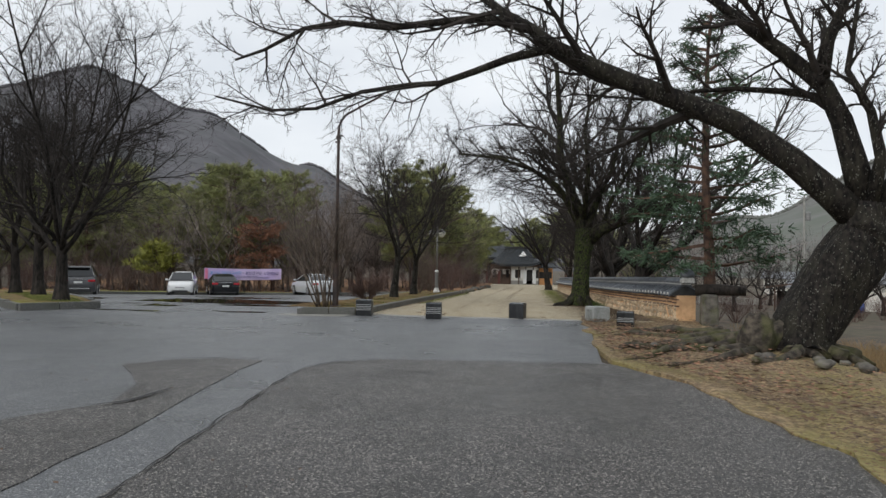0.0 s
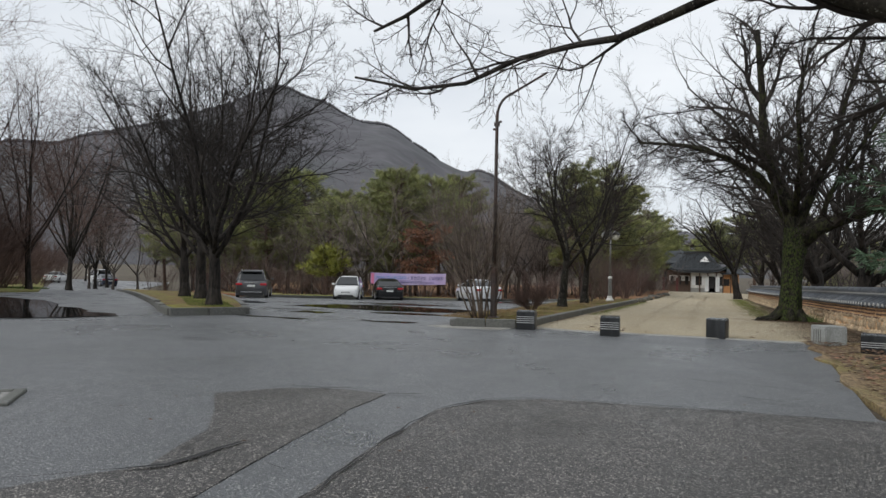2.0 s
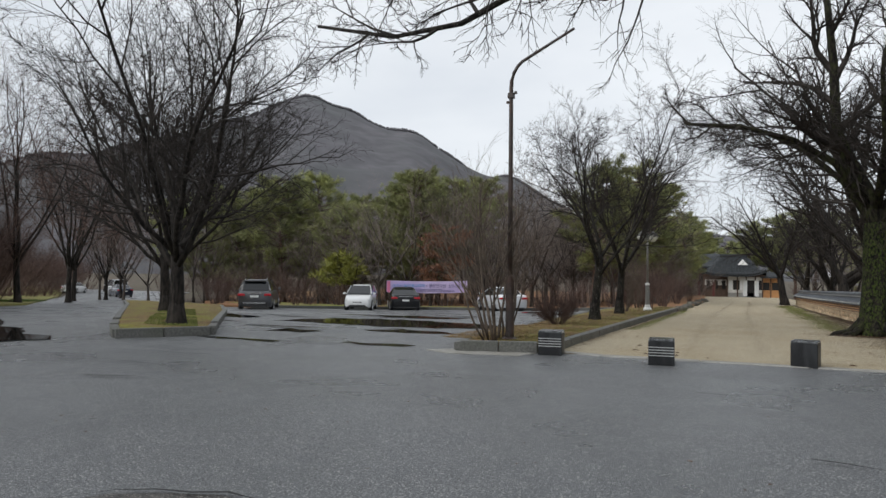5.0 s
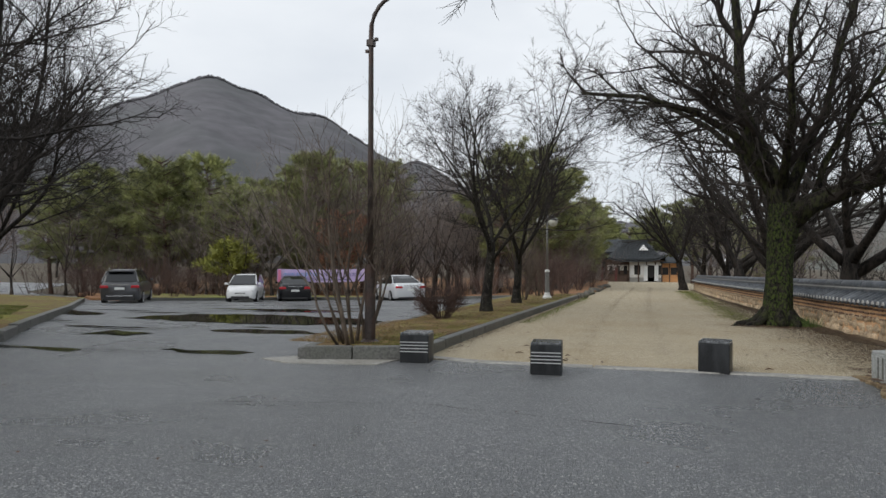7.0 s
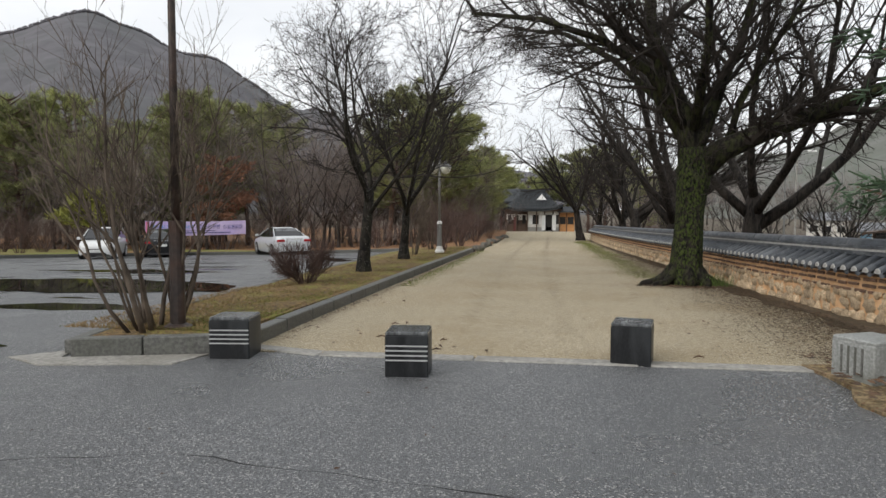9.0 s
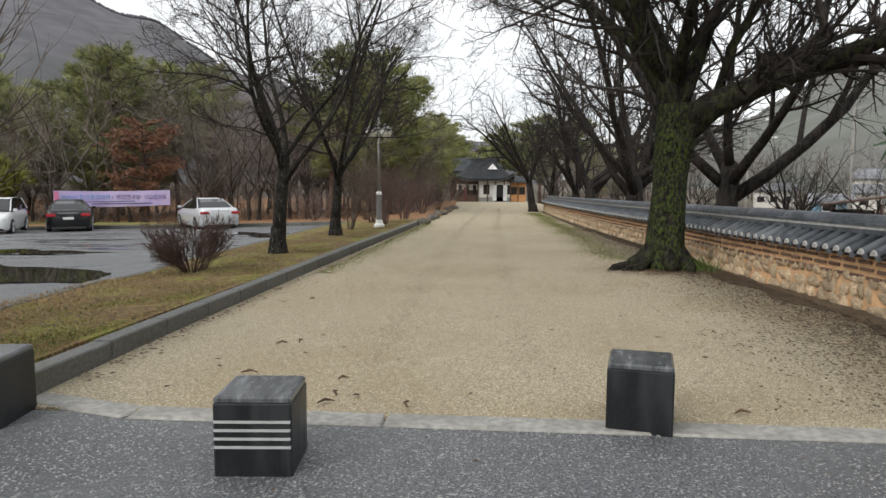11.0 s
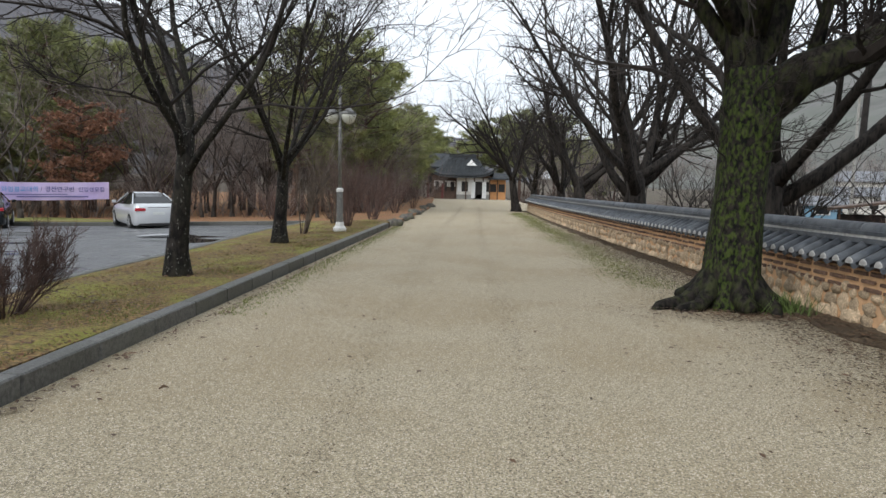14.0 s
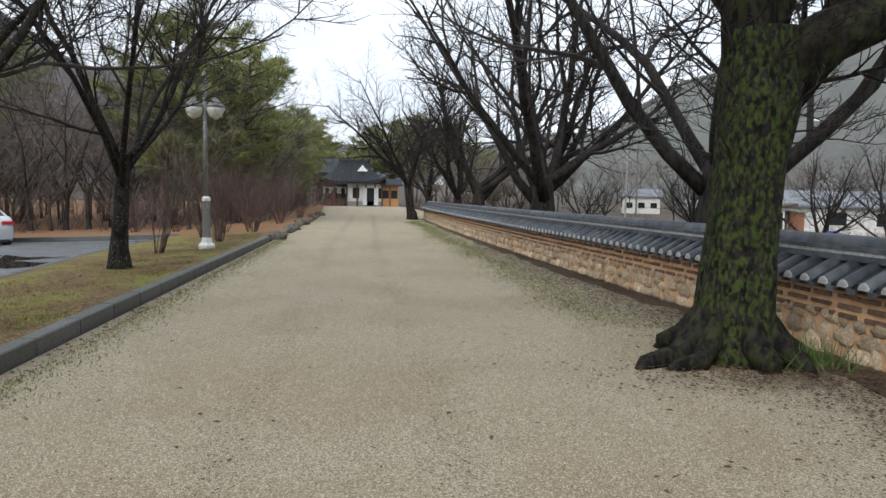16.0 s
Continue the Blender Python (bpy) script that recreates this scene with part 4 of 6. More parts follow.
# ---- lamp posts ----
def tall_lamp_post():
    x, y = -5.47, 19.18
    z = land(x, y) + 0.15
    t = thing("street_lamp", x, y, z, 0, "tall brown steel lamp post with a long curved arm", "street lamp")
    g = Geo()
    tube(g, [Vector((0, 0, 0)), Vector((0, 0, 1.25))], [0.085, 0.085], 12)
    part("base_sleeve", g, M_STEEL, t)
    g = Geo()
    pts = [Vector((0, 0, 1.2)), Vector((0, 0, 3.0)), Vector((0, 0, 4.9))] + \
          [Vector((0.42 * (1 - math.cos(q)), 0.05 * (1 - math.cos(q)), 4.95 + 0.55 * math.sin(q))) for q in (0.2, 0.5, 0.8, 1.05)] + [Vector((1.22, 0.1, 5.98))]
    tube(g, pts, [0.05, 0.045, 0.04, 0.038, 0.036, 0.034, 0.032, 0.026], 10)
    part("pole", g, M_STEEL, t, smooth=True)
    g = Geo()
    box(g, 0.0, 0, 4.72, 0.12, 0.12, 0.10, 0.01)
    box(g, 0.09, 0, 4.80, 0.06, 0.05, 0.05, 0.01)
    box(g, -0.07, 0, 4.62, 0.05, 0.05, 0.05, 0.01)
    part("bracket", g, M_STEEL, t, "small clamp and cable box")
    g = Geo()
    lathe(g, [(0.16, 0), (0.16, 0.03), (0.10, 0.06)], n=12)
    part("base_plate", g, M_STEEL, t)


tall_lamp_post()


def garden_lamp():
    x, y = -5.3, 38.8
    z = land(x, y) + 0.15
    t = thing("garden_lamp", x, y, z, 8, "grey park lamp post with two glass lanterns and a white base", "street lamp")
    g = Geo()
    lathe(g, [(0.19, 0), (0.19, 0.1), (0.13, 0.16), (0.11, 0.28)], n=8)
    part("base", g, M_WHITE, t, "white painted foot")
    g = Geo()
    lathe(g, [(0.10, 0.28), (0.085, 1.15)], n=10)
    part("lower_shaft", g, M_GREYSTEEL, t)
    g = Geo()
    lathe(g, [(0.10, 1.15), (0.10, 1.22), (0.06, 1.26)], n=10)
    part("collar", g, M_WHITE, t, "white collar")
    g = Geo()
    tube(g, [Vector((0, 0, 1.22)), Vector((0, 0, 3.9))], [0.05, 0.042], 10)
    part("shaft", g, M_GREYSTEEL, t, smooth=True)
    for s in (-1, 1):
        g = Geo()
        tube(g, [Vector((0, 0, 3.33)), Vector((s * 0.12, 0, 3.20)), Vector((s * 0.21, 0, 3.24))], [0.02] * 3, 6)
        arm = part("arm", g, M_GREYSTEEL, t)
        g = Geo()
        lathe(g, [(0.03, 3.08), (0.14, 3.14), (0.21, 3.28), (0.22, 3.36)], s * 0.24, 0, 0, 12)
        part("lantern_glass", g, M_LAMPGLASS, arm, "milky glass bowl", True)
        g = Geo()
        lathe(g, [(0.235, 3.36), (0.20, 3.42), (0.10, 3.49), (0.03, 3.58)], s * 0.24, 0, 0, 12)
        part("lantern_cap", g, M_GREYSTEEL, arm, "", True)
    g = Geo()
    lathe(g, [(0.05, 3.88), (0.08, 3.94), (0.03, 4.0), (0.06, 4.08), (0.01, 4.2)], n=10)
    part("finial", g, M_GREYSTEEL, t)


garden_lamp()


# ---- trees beside the path ----
ROOTY = 27.55


def big_path_tree():
    """The thick mossy tree at the edge of the path, with spreading roots and a heavy limb towards the wall."""
    rnd = random.Random(21)
    x, y = 1.82, ROOTY
    z = land(x, y)
    t = thing("path_tree", x, y, z, 0, "massive old bare tree with mossy bark beside the path", "tree")
    wood, fine = Geo(), Geo()
    trunk = [Vector(p) for p in ((0.02, 0, -0.2), (0.0, 0, 0.3), (0.02, 0, 1.0), (0.05, 0, 1.8), (0.12, 0, 2.5), (0.1, 0, 3.0))]
    fluted(wood, trunk, [0.50, 0.37, 0.325, 0.32, 0.36, 0.30], 40, 0.10, 3.0)
    sp = [dict(segs=8, wig=0.07, up=0.03, kids=11, start=0.15, angle=(28, 60), ratio=0.45, thin=0.36, sides=9),
          dict(segs=8, wig=0.15, up=0.03, kids=9, start=0.15, angle=(28, 64), ratio=0.5, thin=0.42, sides=5, fine=1),
          dict(segs=6, wig=0.16, up=0.03, kids=7, start=0.1, angle=(22, 60), ratio=0.5, thin=0.48, sides=4, fine=2),
          dict(segs=4, wig=0.13, up=0.03, kids=6, start=0.1, angle=(20, 60), ratio=0.5, thin=0.5, sides=3, rmin=0.006, fine=2),
          dict(segs=3, wig=0.12, up=0.02, sides=3, rmin=0.004, fine=2)]
    limbs = [(((0.08, 0, 2.3), (-0.02, 0.1, 3.6), (-0.45, 0.25, 4.6), (-0.8, 0.3, 5.6), (-0.85, 0.2, 7.3), (-1.0, 0.5, 9.6)), 0.27),
             (((0.2, 0, 2.5), (0.7, -0.1, 2.95), (1.5, -0.2, 3.3), (2.6, -0.3, 3.7), (3.6, -0.5, 4.1), (4.8, -0.6, 4.3)), 0.31),
             (((0.15, 0, 2.9), (0.6, 0.3, 4.0), (1.2, 0.6, 5.3), (1.6, 0.8, 7.0), (2.2, 0.9, 9.0)), 0.17),
             (((-0.05, 0, 3.4), (-0.9, -0.3, 4.6), (-1.9, -0.7, 5.2), (-3.2, -1.0, 5.6), (-4.6, -1.3, 5.7)), 0.125),
             (((-0.1, 0.1, 3.2), (-0.6, 0.6, 4.2), (-1.5, 1.3, 5.2), (-2.6, 2.0, 6.0), (-3.8, 2.6, 6.3)), 0.12),
             (((0.1, -0.1, 3.4), (0.2, -0.8, 5.0), (0.0, -1.7, 6.6), (0.2, -2.6, 8.0)), 0.12),
             (((0.8, 0, 3.0), (1.1, 0.2, 4.0), (1.8, 0.0, 5.3), (2.6, -0.3, 6.6)), 0.12)]
    for pts, r in limbs:
        limb = Geo()
        shoot(limb, [Vector(p) for p in pts], r, 0, sp, rnd, fine, None, tip=0.3)
        part("limb", limb, M_LIMBBARK, t, "dark limb with thin moss", True)
    for _ in range(26):
        a = rnd.random() * 6.28
        zz = rnd.uniform(1.7, 3.2)
        d = Vector((math.cos(a), math.sin(a), rnd.uniform(-0.2, 0.8))).normalized()
        sprout(wood, Vector((math.cos(a) * 0.34, math.sin(a) * 0.34, zz)), d, rnd.uniform(0.4, 0.9), 0.012, 2, sp, rnd, fine)
    part("trunk", wood, M_MOSSBARK, t, "trunk streaked with green moss", True)
    part("crown", fine, M_TWIG, t)
    for k, (a, ll, r) in enumerate(((3.35, 1.15, 0.14), (3.75, 0.95, 0.11), (4.7, 0.6, 0.13), (5.3, 0.85, 0.12), (5.8, 0.75, 0.11), (0.4, 0.7, 0.12), (1.3, 0.65, 0.12), (2.5, 0.75, 0.12))):
        g = Geo()
        d = Vector((math.cos(a), math.sin(a), 0))
        s = Vector((-d[1], d[0], 0))
        pts = [d * 0.24 + Vector((0, 0, 0.5)), d * 0.42 + Vector((0, 0, 0.2)), d * 0.62 + s * 0.03 + Vector((0, 0, 0.08)), d * (ll * 0.85) + s * 0.08 * (-1) ** k + Vector((0, 0, 0.04)), d * ll + s * 0.16 * (-1) ** k + Vector((0, 0, -0.06))]
        tube(g, pts, [r * 0.7, r, r * 0.85, r * 0.65, r * 0.3], 8)
        part("root", g, M_LIMBBARK, t, "", True)


big_path_tree()


def old_leaning_tree():
    """The ancient tree on the bank whose limb arches over the road."""
    rnd = random.Random(5)
    x, y = 4.75, 13.1
    t = thing("old_tree", x, y, land(x, y), 0, "ancient leaning bare tree with a limb arching over the road", "tree")
    wood, fine = Geo(), Geo()
    fluted(wood, [Vector(p) for p in ((-0.28, 0, -0.3), (-0.22, 0, 0.05), (-0.02, 0, 0.54), (0.32, 0, 1.11), (0.71, 0, 1.75), (1.0, 0, 2.2), (1.05, 0, 2.75))], [0.78, 0.60, 0.53, 0.53, 0.54, 0.5, 0.34], 44, 0.11, 8.0)
    sp = [dict(segs=8, wig=0.07, up=0.02, kids=8, start=0.3, angle=(25, 60), ratio=0.33, thin=0.36, sides=10),
          dict(segs=6, wig=0.13, up=0.01, kids=7, start=0.12, angle=(25, 60), ratio=0.5, thin=0.42, sides=5, fine=1),
          dict(segs=5, wig=0.14, up=0.01, kids=6, start=0.1, angle=(22, 60), ratio=0.5, thin=0.45, sides=4, fine=2),
          dict(segs=4, wig=0.14, up=0.0, kids=5, start=0.1, angle=(20, 60), ratio=0.5, thin=0.5, sides=3, rmin=0.006, fine=2),
          dict(segs=3, wig=0.12, up=0.0, sides=3, rmin=0.004, fine=2)]
    for pts, r in OLD_BOUGHS:
        shoot(wood, [Vector(p) for p in pts], r, 0, sp, rnd, fine, None, tip=0.25)
    part("trunk", wood, M_LICHENBARK, t, "dark furrowed trunk and limbs", True)
    part("crown", fine, M_TWIG, t)
    for k, (a, ll, r) in enumerate(((3.5, 2.6, 0.22), (3.0, 3.1, 0.24), (4.1, 1.5, 0.17), (4.7, 1.2, 0.17), (5.3, 1.2, 0.14), (2.6, 2.2, 0.2), (6.0, 1.1, 0.13))):
        g = Geo()
        d = Vector((math.cos(a), math.sin(a), 0))
        s = Vector((-d[1], d[0], 0)) * (-1) ** k
        h = 0.55 if k in (0, 1, 5) else 0.22
        pts = [d * 0.4 + Vector((0, 0, h)), d * 0.8 + Vector((0, 0, h * 0.5)), d * ll * 0.5 + s * 0.12 + Vector((0, 0, 0.16)), d * ll * 0.75 + s * 0.05 + Vector((0, 0, 0.1)), d * ll + s * 0.2 + Vector((0, 0, -0.05))]
        tube(g, pts, [r * 0.8, r, r * 0.75, r * 0.5, r * 0.25], 8)
        part("root", g, M_ROOT, t, "gnarled grey-brown surface root", True)
    g = Geo()
    blob(g, -0.95, -0.45, 0.36, 0.30, 0.28, 0.50, rnd, 14, 10, 0.22)
    part("stump_burl", g, M_ROOT, t, "knobbly stump grown into the trunk", True)


OLD_BOUGHS = [(((0.95, 0, 2.4), (0.43, 0, 2.91), (-0.24, 0, 3.51), (-1.2, 0, 4.18), (-2.2, 0, 4.6), (-3.0, 0, 4.92), (-3.7, 0, 5.24), (-4.42, 0, 5.63), (-4.84, 0, 5.96), (-5.3, 0, 6.23), (-5.9, 0, 6.7)), 0.29),
              (((-4.4, 0.0, 5.6), (-5.26, 0.1, 5.44), (-5.9, 0.2, 5.24), (-6.6, 0.5, 5.1), (-7.3, 0.8, 5.15), (-8.33, 1.1, 5.1), (-9.4, 1.4, 4.83), (-10.5, 1.6, 4.85), (-11.8, 1.7, 5.2)), 0.09),
              (((-4.8, 0.0, 5.95), (-5.7, 0.0, 6.19), (-6.56, 0.1, 6.17), (-7.57, 0.2, 6.12), (-8.6, 0.3, 6.29), (-9.4, 0.5, 6.25), (-10.3, 0.7, 5.9), (-11.0, 0.9, 5.77)), 0.10),
              (((1.0, 0, 2.7), (0.8, 0, 3.5), (0.6, 0, 4.2), (0.32, 0, 4.8), (-0.35, 0, 5.4), (-0.93, 0, 5.85), (-1.45, 0, 6.3), (-2.6, 0, 7.2)), 0.25),
              (((0.23, 0.0, 4.8), (0.36, 0.0, 5.6), (0.6, 0.0, 6.2), (0.9, 0, 7.4)), 0.16),
              (((0.5, 0.4, 4.7), (-0.2, 0.7, 4.9), (-1.0, 0.7, 4.96), (-1.75, 0.7, 4.92), (-2.6, 0.7, 4.77), (-4.0, 0.7, 4.9)), 0.075),
              (((1.0, -0.2, 2.7), (1.12, -0.3, 3.5), (0.95, -0.3, 4.3), (0.57, -0.3, 5.0), (0.7, -0.4, 6.2)), 0.13),
              (((1.1, 0, 2.6), (1.9, 0, 3.5), (2.4, 0.1, 4.9), (3.2, 0.1, 6.0), (3.6, 0.2, 7.4)), 0.24),
              (((1.1, -0.1, 2.5), (2.3, -0.4, 3.1), (3.4, -0.6, 4.1), (4.4, -0.7, 5.4)), 0.2)]
old_leaning_tree()

OPEN = spec_of(TWIGGY, angle=((28, 52), None, None, None), kids=(6, 8, 7, 5), wig=(0.03, 0.11, 0.14, 0.15), up=(0.05, 0.06, 0.03, 0.02))
# turf strip trees
bare_tree("verge_tree", -5.57, 28.1, 7.4, 0.155, 31, "slim dark bare tree on the mossy turf strip", (0.02, 0.0), OPEN, (M_LICHENBARK, M_TWIG), group="trees on the turf strip", z=land(-5.4, 27.4) + 0.14, share=0.26)
bare_tree("verge_tree", -5.8, 34.2, 7.8, 0.16, 32, "dark bare tree beside the park lamp", (-0.02, 0), OPEN, (M_LICHENBARK, M_TWIG), group="trees on the turf strip", z=land(-5.6, 33.3) + 0.14, share=0.24)
# planting bed trees
bed_a = bare_tree("bed_tree", -13.6, 18.9, 8.0, 0.19, 41, "wide-crowned bare tree on the planting bed", (0.0, 0.0), spec_of(TWIGGY, angle=((28, 64), None, None, None), kids=(9, 9, 7, 5), up=(0.05, 0.075, 0.04, 0.03)), mats=(M_BARK, M_TWIG),
                  group="trees on the planting bed", z=land(-13.7, 18.9) + 0.15, share=0.22)
bare_tree("bed_tree", -16.9, 22.3, 8.2, 0.2, 42, "upright bare tree on the planting bed", (-0.03, 0), spec_of(TWIGGY, kids=(8, 9, 7, 5)), mats=(M_BARK, M_TWIG), group="trees on the planting bed", z=land(-17, 22.3) + 0.15, share=0.24)
bare_tree("bed_tree", -19.6, 24.6, 7.8, 0.19, 43, "leaning bare tree on the planting bed", (-0.08, 0), VASE, mats=(M_BARK, M_TWIG), group="trees on the planting bed", z=land(-19, 24) + 0.15, share=0.24)
# trees behind the wall
WIDE = spec_of(VASE, angle=((24, 60), None, None, None), wig=(0.05, 0.1, 0.12, 0.12), kids=(5, 8, 7, 5), thin=(0.54, 0.38, None, None), start=(0.62, None, None, None))
for i, (x, y, h, r, lx) in enumerate(((5.0, 34.3, 11.5, 0.36, 0.02), (5.0, 46.0, 11.0, 0.40, 0.0), (5.3, 48.6, 10.5, 0.36, -0.06), (4.9, 60.0, 11.0, 0.42, -0.03), (5.4, 72.0, 10, 0.4, -0.04), (4.6, 86.0, 10, 0.4, -0.05))):
    bare_tree("wall_tree", x, y, h, r, 60 + i, "large spreading bare tree behind the tiled wall", (lx, 0), WIDE, group="trees behind the wall", share=0.2)
bare_tree("lane_tree", 1.45, 64.5, 8.5, 0.3, 71, "leaning bare tree at the far end of the wall", (-0.12, -0.05), VASE, share=0.28)
pine_tree("cedar", 4.95, 20.4, 8.9, 81, "dark green cedar with layered drooping boughs", M_DEODAR, 0.31, 0.18, 0.20, 9, 52, 0.3, flat=1.0, rise=0.35, wide=0.09, split=True)

# shrubs on the turf strip
stem_bush("tall_shrub", -5.75, 19.2, 3.3, 1.5, 15, 91, "tall leafless many-stemmed shrub round the lamp post", M_BUSH, dense=8, r=0.030, lean=0.60, start=0.28, split=True, crook=0.13)
stem_bush("low_shrub", -5.95, 25.0, 0.95, 0.8, 46, 92, "low dense leafless shrub with red-brown twigs", M_TWIGRED, dense=10, r=0.011, lean=1.7, split=True)
stem_bush("verge_shrub", -6.1, 37.5, 2.4, 0.9, 14, 93, "upright leafless shrub beside the park lamp", M_BUSH, dense=6, r=0.018, lean=0.4, group="shrubs near the park lamp", split=True)
stem_bush("verge_shrub", -5.5, 41.2, 2.3, 1.0, 16, 94, "upright leafless shrub at the end of the kerb", M_TWIGRED, dense=6, r=0.018, lean=0.45, group="shrubs near the park lamp", split=True)
stem_bush("verge_shrub", -6.4, 43.6, 2.6, 1.0, 16, 95, "grey-brown leafless shrub on the bank", M_BUSH, dense=6, r=0.018, lean=0.45, group="shrubs near the park lamp", split=True)
for i, (x, y) in enumerate(((-5.4, 46.5), (-5.9, 50), (-5.3, 54), (-5.8, 58.5), (-5.2, 63), (-6.6, 47.5))):
    stem_bush("bank_shrub", x, y, 2.0, 1.0, 14, 100 + i, "reddish-brown leafless shrub on the bank", M_TWIGRED, dense=6, r=0.016, lean=0.55, group="shrubs on the bank", z=land(x, y) + 0.1)


# ---- cars ----
def loft(g, rows):
    """Skin over cross sections, each a list of points of the same number."""
    m = len(rows[0])
    for r in rows:
        g.v.extend(r)
    for i in range(len(rows) - 1):
        for k in range(m - 1):
            g.f.append((i * m + k, i * m + k + 1, (i + 1) * m + k + 1, (i + 1) * m + k))
    g.f.append(tuple(range(m - 1, -1, -1)))
    g.f.append(tuple((len(rows) - 1) * m + k for k in range(m)))


def car(name, x, y, heading, paint, style, label, length, width, height, front=False):
    """Built nose to +y about its middle; heading in degrees turns it."""
    t = thing(name, x, y, land(x, y), heading, label, "car", "parked cars")
    L, W, H = length / 2, width / 2, height
    wr = 0.33
    hood = {"sedan": 0.64, "hatch": 0.66, "suv": 0.62, "van": 0.58}[style] * H
    belt = {"sedan": 0.685, "hatch": 0.66, "suv": 0.65, "van": 0.60}[style] * H
    rear = {"sedan": 0.73, "hatch": 0.66, "suv": 0.66, "van": 0.62}[style] * H
    st = [(-L, 0.30, rear * 0.88, 0.86), (-L + 0.08, 0.24, rear * 0.98, 0.93), (-L + 0.45, 0.20, rear, 0.985), (-L * 0.45, 0.18, belt * 1.02, 1.0), (0, 0.18, belt, 1.0),
          (L * 0.40, 0.18, belt * 0.98, 1.0), (L * 0.55, 0.18, hood * 0.98, 0.99), (L - 0.40, 0.20, hood * 0.88, 0.96), (L - 0.08, 0.24, hood * 0.76, 0.88), (L, 0.30, hood * 0.66, 0.78)]
    rows = []
    for yy, z0, z1, w in st:
        ww = W * w
        half = [(ww * 0.90, z0), (ww * 0.98, z0 + 0.10), (ww, z0 + (z1 - z0) * 0.5), (ww * 0.985, z0 + (z1 - z0) * 0.72), (ww * 0.93, z1 - 0.035), (ww * 0.84, z1)]
        rows.append([(a, yy, b) for a, b in half] + [(-a, yy, b) for a, b in reversed(half)])
    g = Geo()
    loft(g, rows)
    body = part("body", g, paint, t, "", True)
    rf = {"sedan": (-0.72, -0.30, 0.12, 0.50), "hatch": (-0.93, -0.80, 0.16, 0.60), "suv": (-0.95, -0.80, 0.14, 0.52), "van": (-0.985, -0.94, 0.36, 0.78)}[style]
    def section(yy, z, w, zb, wb):
        return [(wb, yy, zb), (w, yy, z - 0.05), (w * 0.88, yy, z), (-w * 0.88, yy, z), (-w, yy, z - 0.05), (-wb, yy, zb)]
    tw = {"sedan": 0.64, "suv": 0.68}.get(style, 0.72)
    tops = [(rf[0], belt + 0.02, 0.80), ((rf[0] + rf[1]) / 2, (belt + H) / 2 + 0.07, (0.80 + tw) / 2), (rf[1], H - 0.03, tw), ((rf[1] + rf[2]) / 2, H, tw + 0.02), (rf[2], H - 0.03, tw), (rf[3], belt + 0.01, 0.84)]
    g = Geo()
    loft(g, [section(a * L, max(b, belt + 0.02), W * c, belt - 0.04, W * 0.93) for a, b, c in tops])
    part("glasshouse", g, M_GLASS, t, "dark tinted glass")
    g = Geo()
    loft(g, [[(W * c * 0.96, a * L, b - 0.045), (W * c * 0.80, a * L, b + 0.012), (-W * c * 0.80, a * L, b + 0.012), (-W * c * 0.96, a * L, b - 0.045)] for a, b, c in tops[2:5]])
    part("roof", g, paint, t, "", True)
    for s in (-1, 1):
        g = Geo()
        tube(g, [Vector((s * W * 0.90, rf[3] * L, belt)), Vector((s * W * tw, rf[2] * L, H - 0.05))], [0.028, 0.025], 5)
        part("pillar", g, paint, t)
        g = Geo()
        tube(g, [Vector((s * W * 0.90, rf[0] * L, belt)), Vector((s * W * tw, rf[1] * L, H - 0.05))], [0.03, 0.025], 5)
        part("pillar", g, paint, t)
        g = Geo()
        box(g, s * (W + 0.07), rf[3] * L * 0.86, belt - 0.02, 0.16, 0.09, 0.11, 0.02)
        part("mirror", g, paint, t)
        for e in (-1, 1):
            wheel_y = e * L * 0.60
            g = Geo()
            prof = [(wr * 0.7, -0.10), (wr * 0.97, -0.10), (wr, -0.05), (wr, 0.05), (wr * 0.97, 0.10), (wr * 0.7, 0.10)]
            for r, o in prof:
                g.v.extend([(s * (W - 0.10) + o, wheel_y + math.cos(q * 0.349) * r, wr + math.sin(q * 0.349) * r) for q in range(18)])
            for i in range(len(prof) - 1):
                for q in range(18):
                    j = (q + 1) % 18
                    g.f.append((i * 18 + q, i * 18 + j, (i + 1) * 18 + j, (i + 1) * 18 + q))
            g.f.append(tuple(range(18)))
            g.f.append(tuple(90 + q for q in range(18)))
            wheel = part("tyre", g, M_TYRE, t)
            g = Geo()
            for q in range(10):
                a = q * 0.628
                tube(g, [Vector((s * (W + 0.005), wheel_y, wr)), Vector((s * (W + 0.012), wheel_y + math.cos(a) * wr * 0.68, wr + math.sin(a) * wr * 0.68))], [0.03, 0.02], 4)
            part("rim", g, M_RIM, wheel, "alloy spokes")
        # lamps
        g = Geo()
        box(g, s * W * 0.74, -L + 0.06, rear * 0.74, W * 0.40, 0.18, 0.12 if style != "suv" else 0.12, 0.03)
        part("tail_light", g, M_REDLENS, t, "red tail light")
        g = Geo()
        box(g, s * W * 0.66, L - 0.16, hood * 0.60, W * 0.36, 0.28, 0.13, 0.05)
        part("headlight", g, M_CLEAR, t, "clear headlight")
    g = Geo()
    box(g, 0, -L + 0.015, rear * 0.60 if style != "suv" else rear * 0.66, 0.44, 0.05, 0.11, 0.005)
    part("rear_plate", g, M_PLATE, t, "white number plate")
    g = Geo()
    box(g, 0, L - 0.01, 0.42, 0.44, 0.05, 0.10, 0.005)
    part("front_plate", g, M_PLATE, t, "white number plate")
    g = Geo()
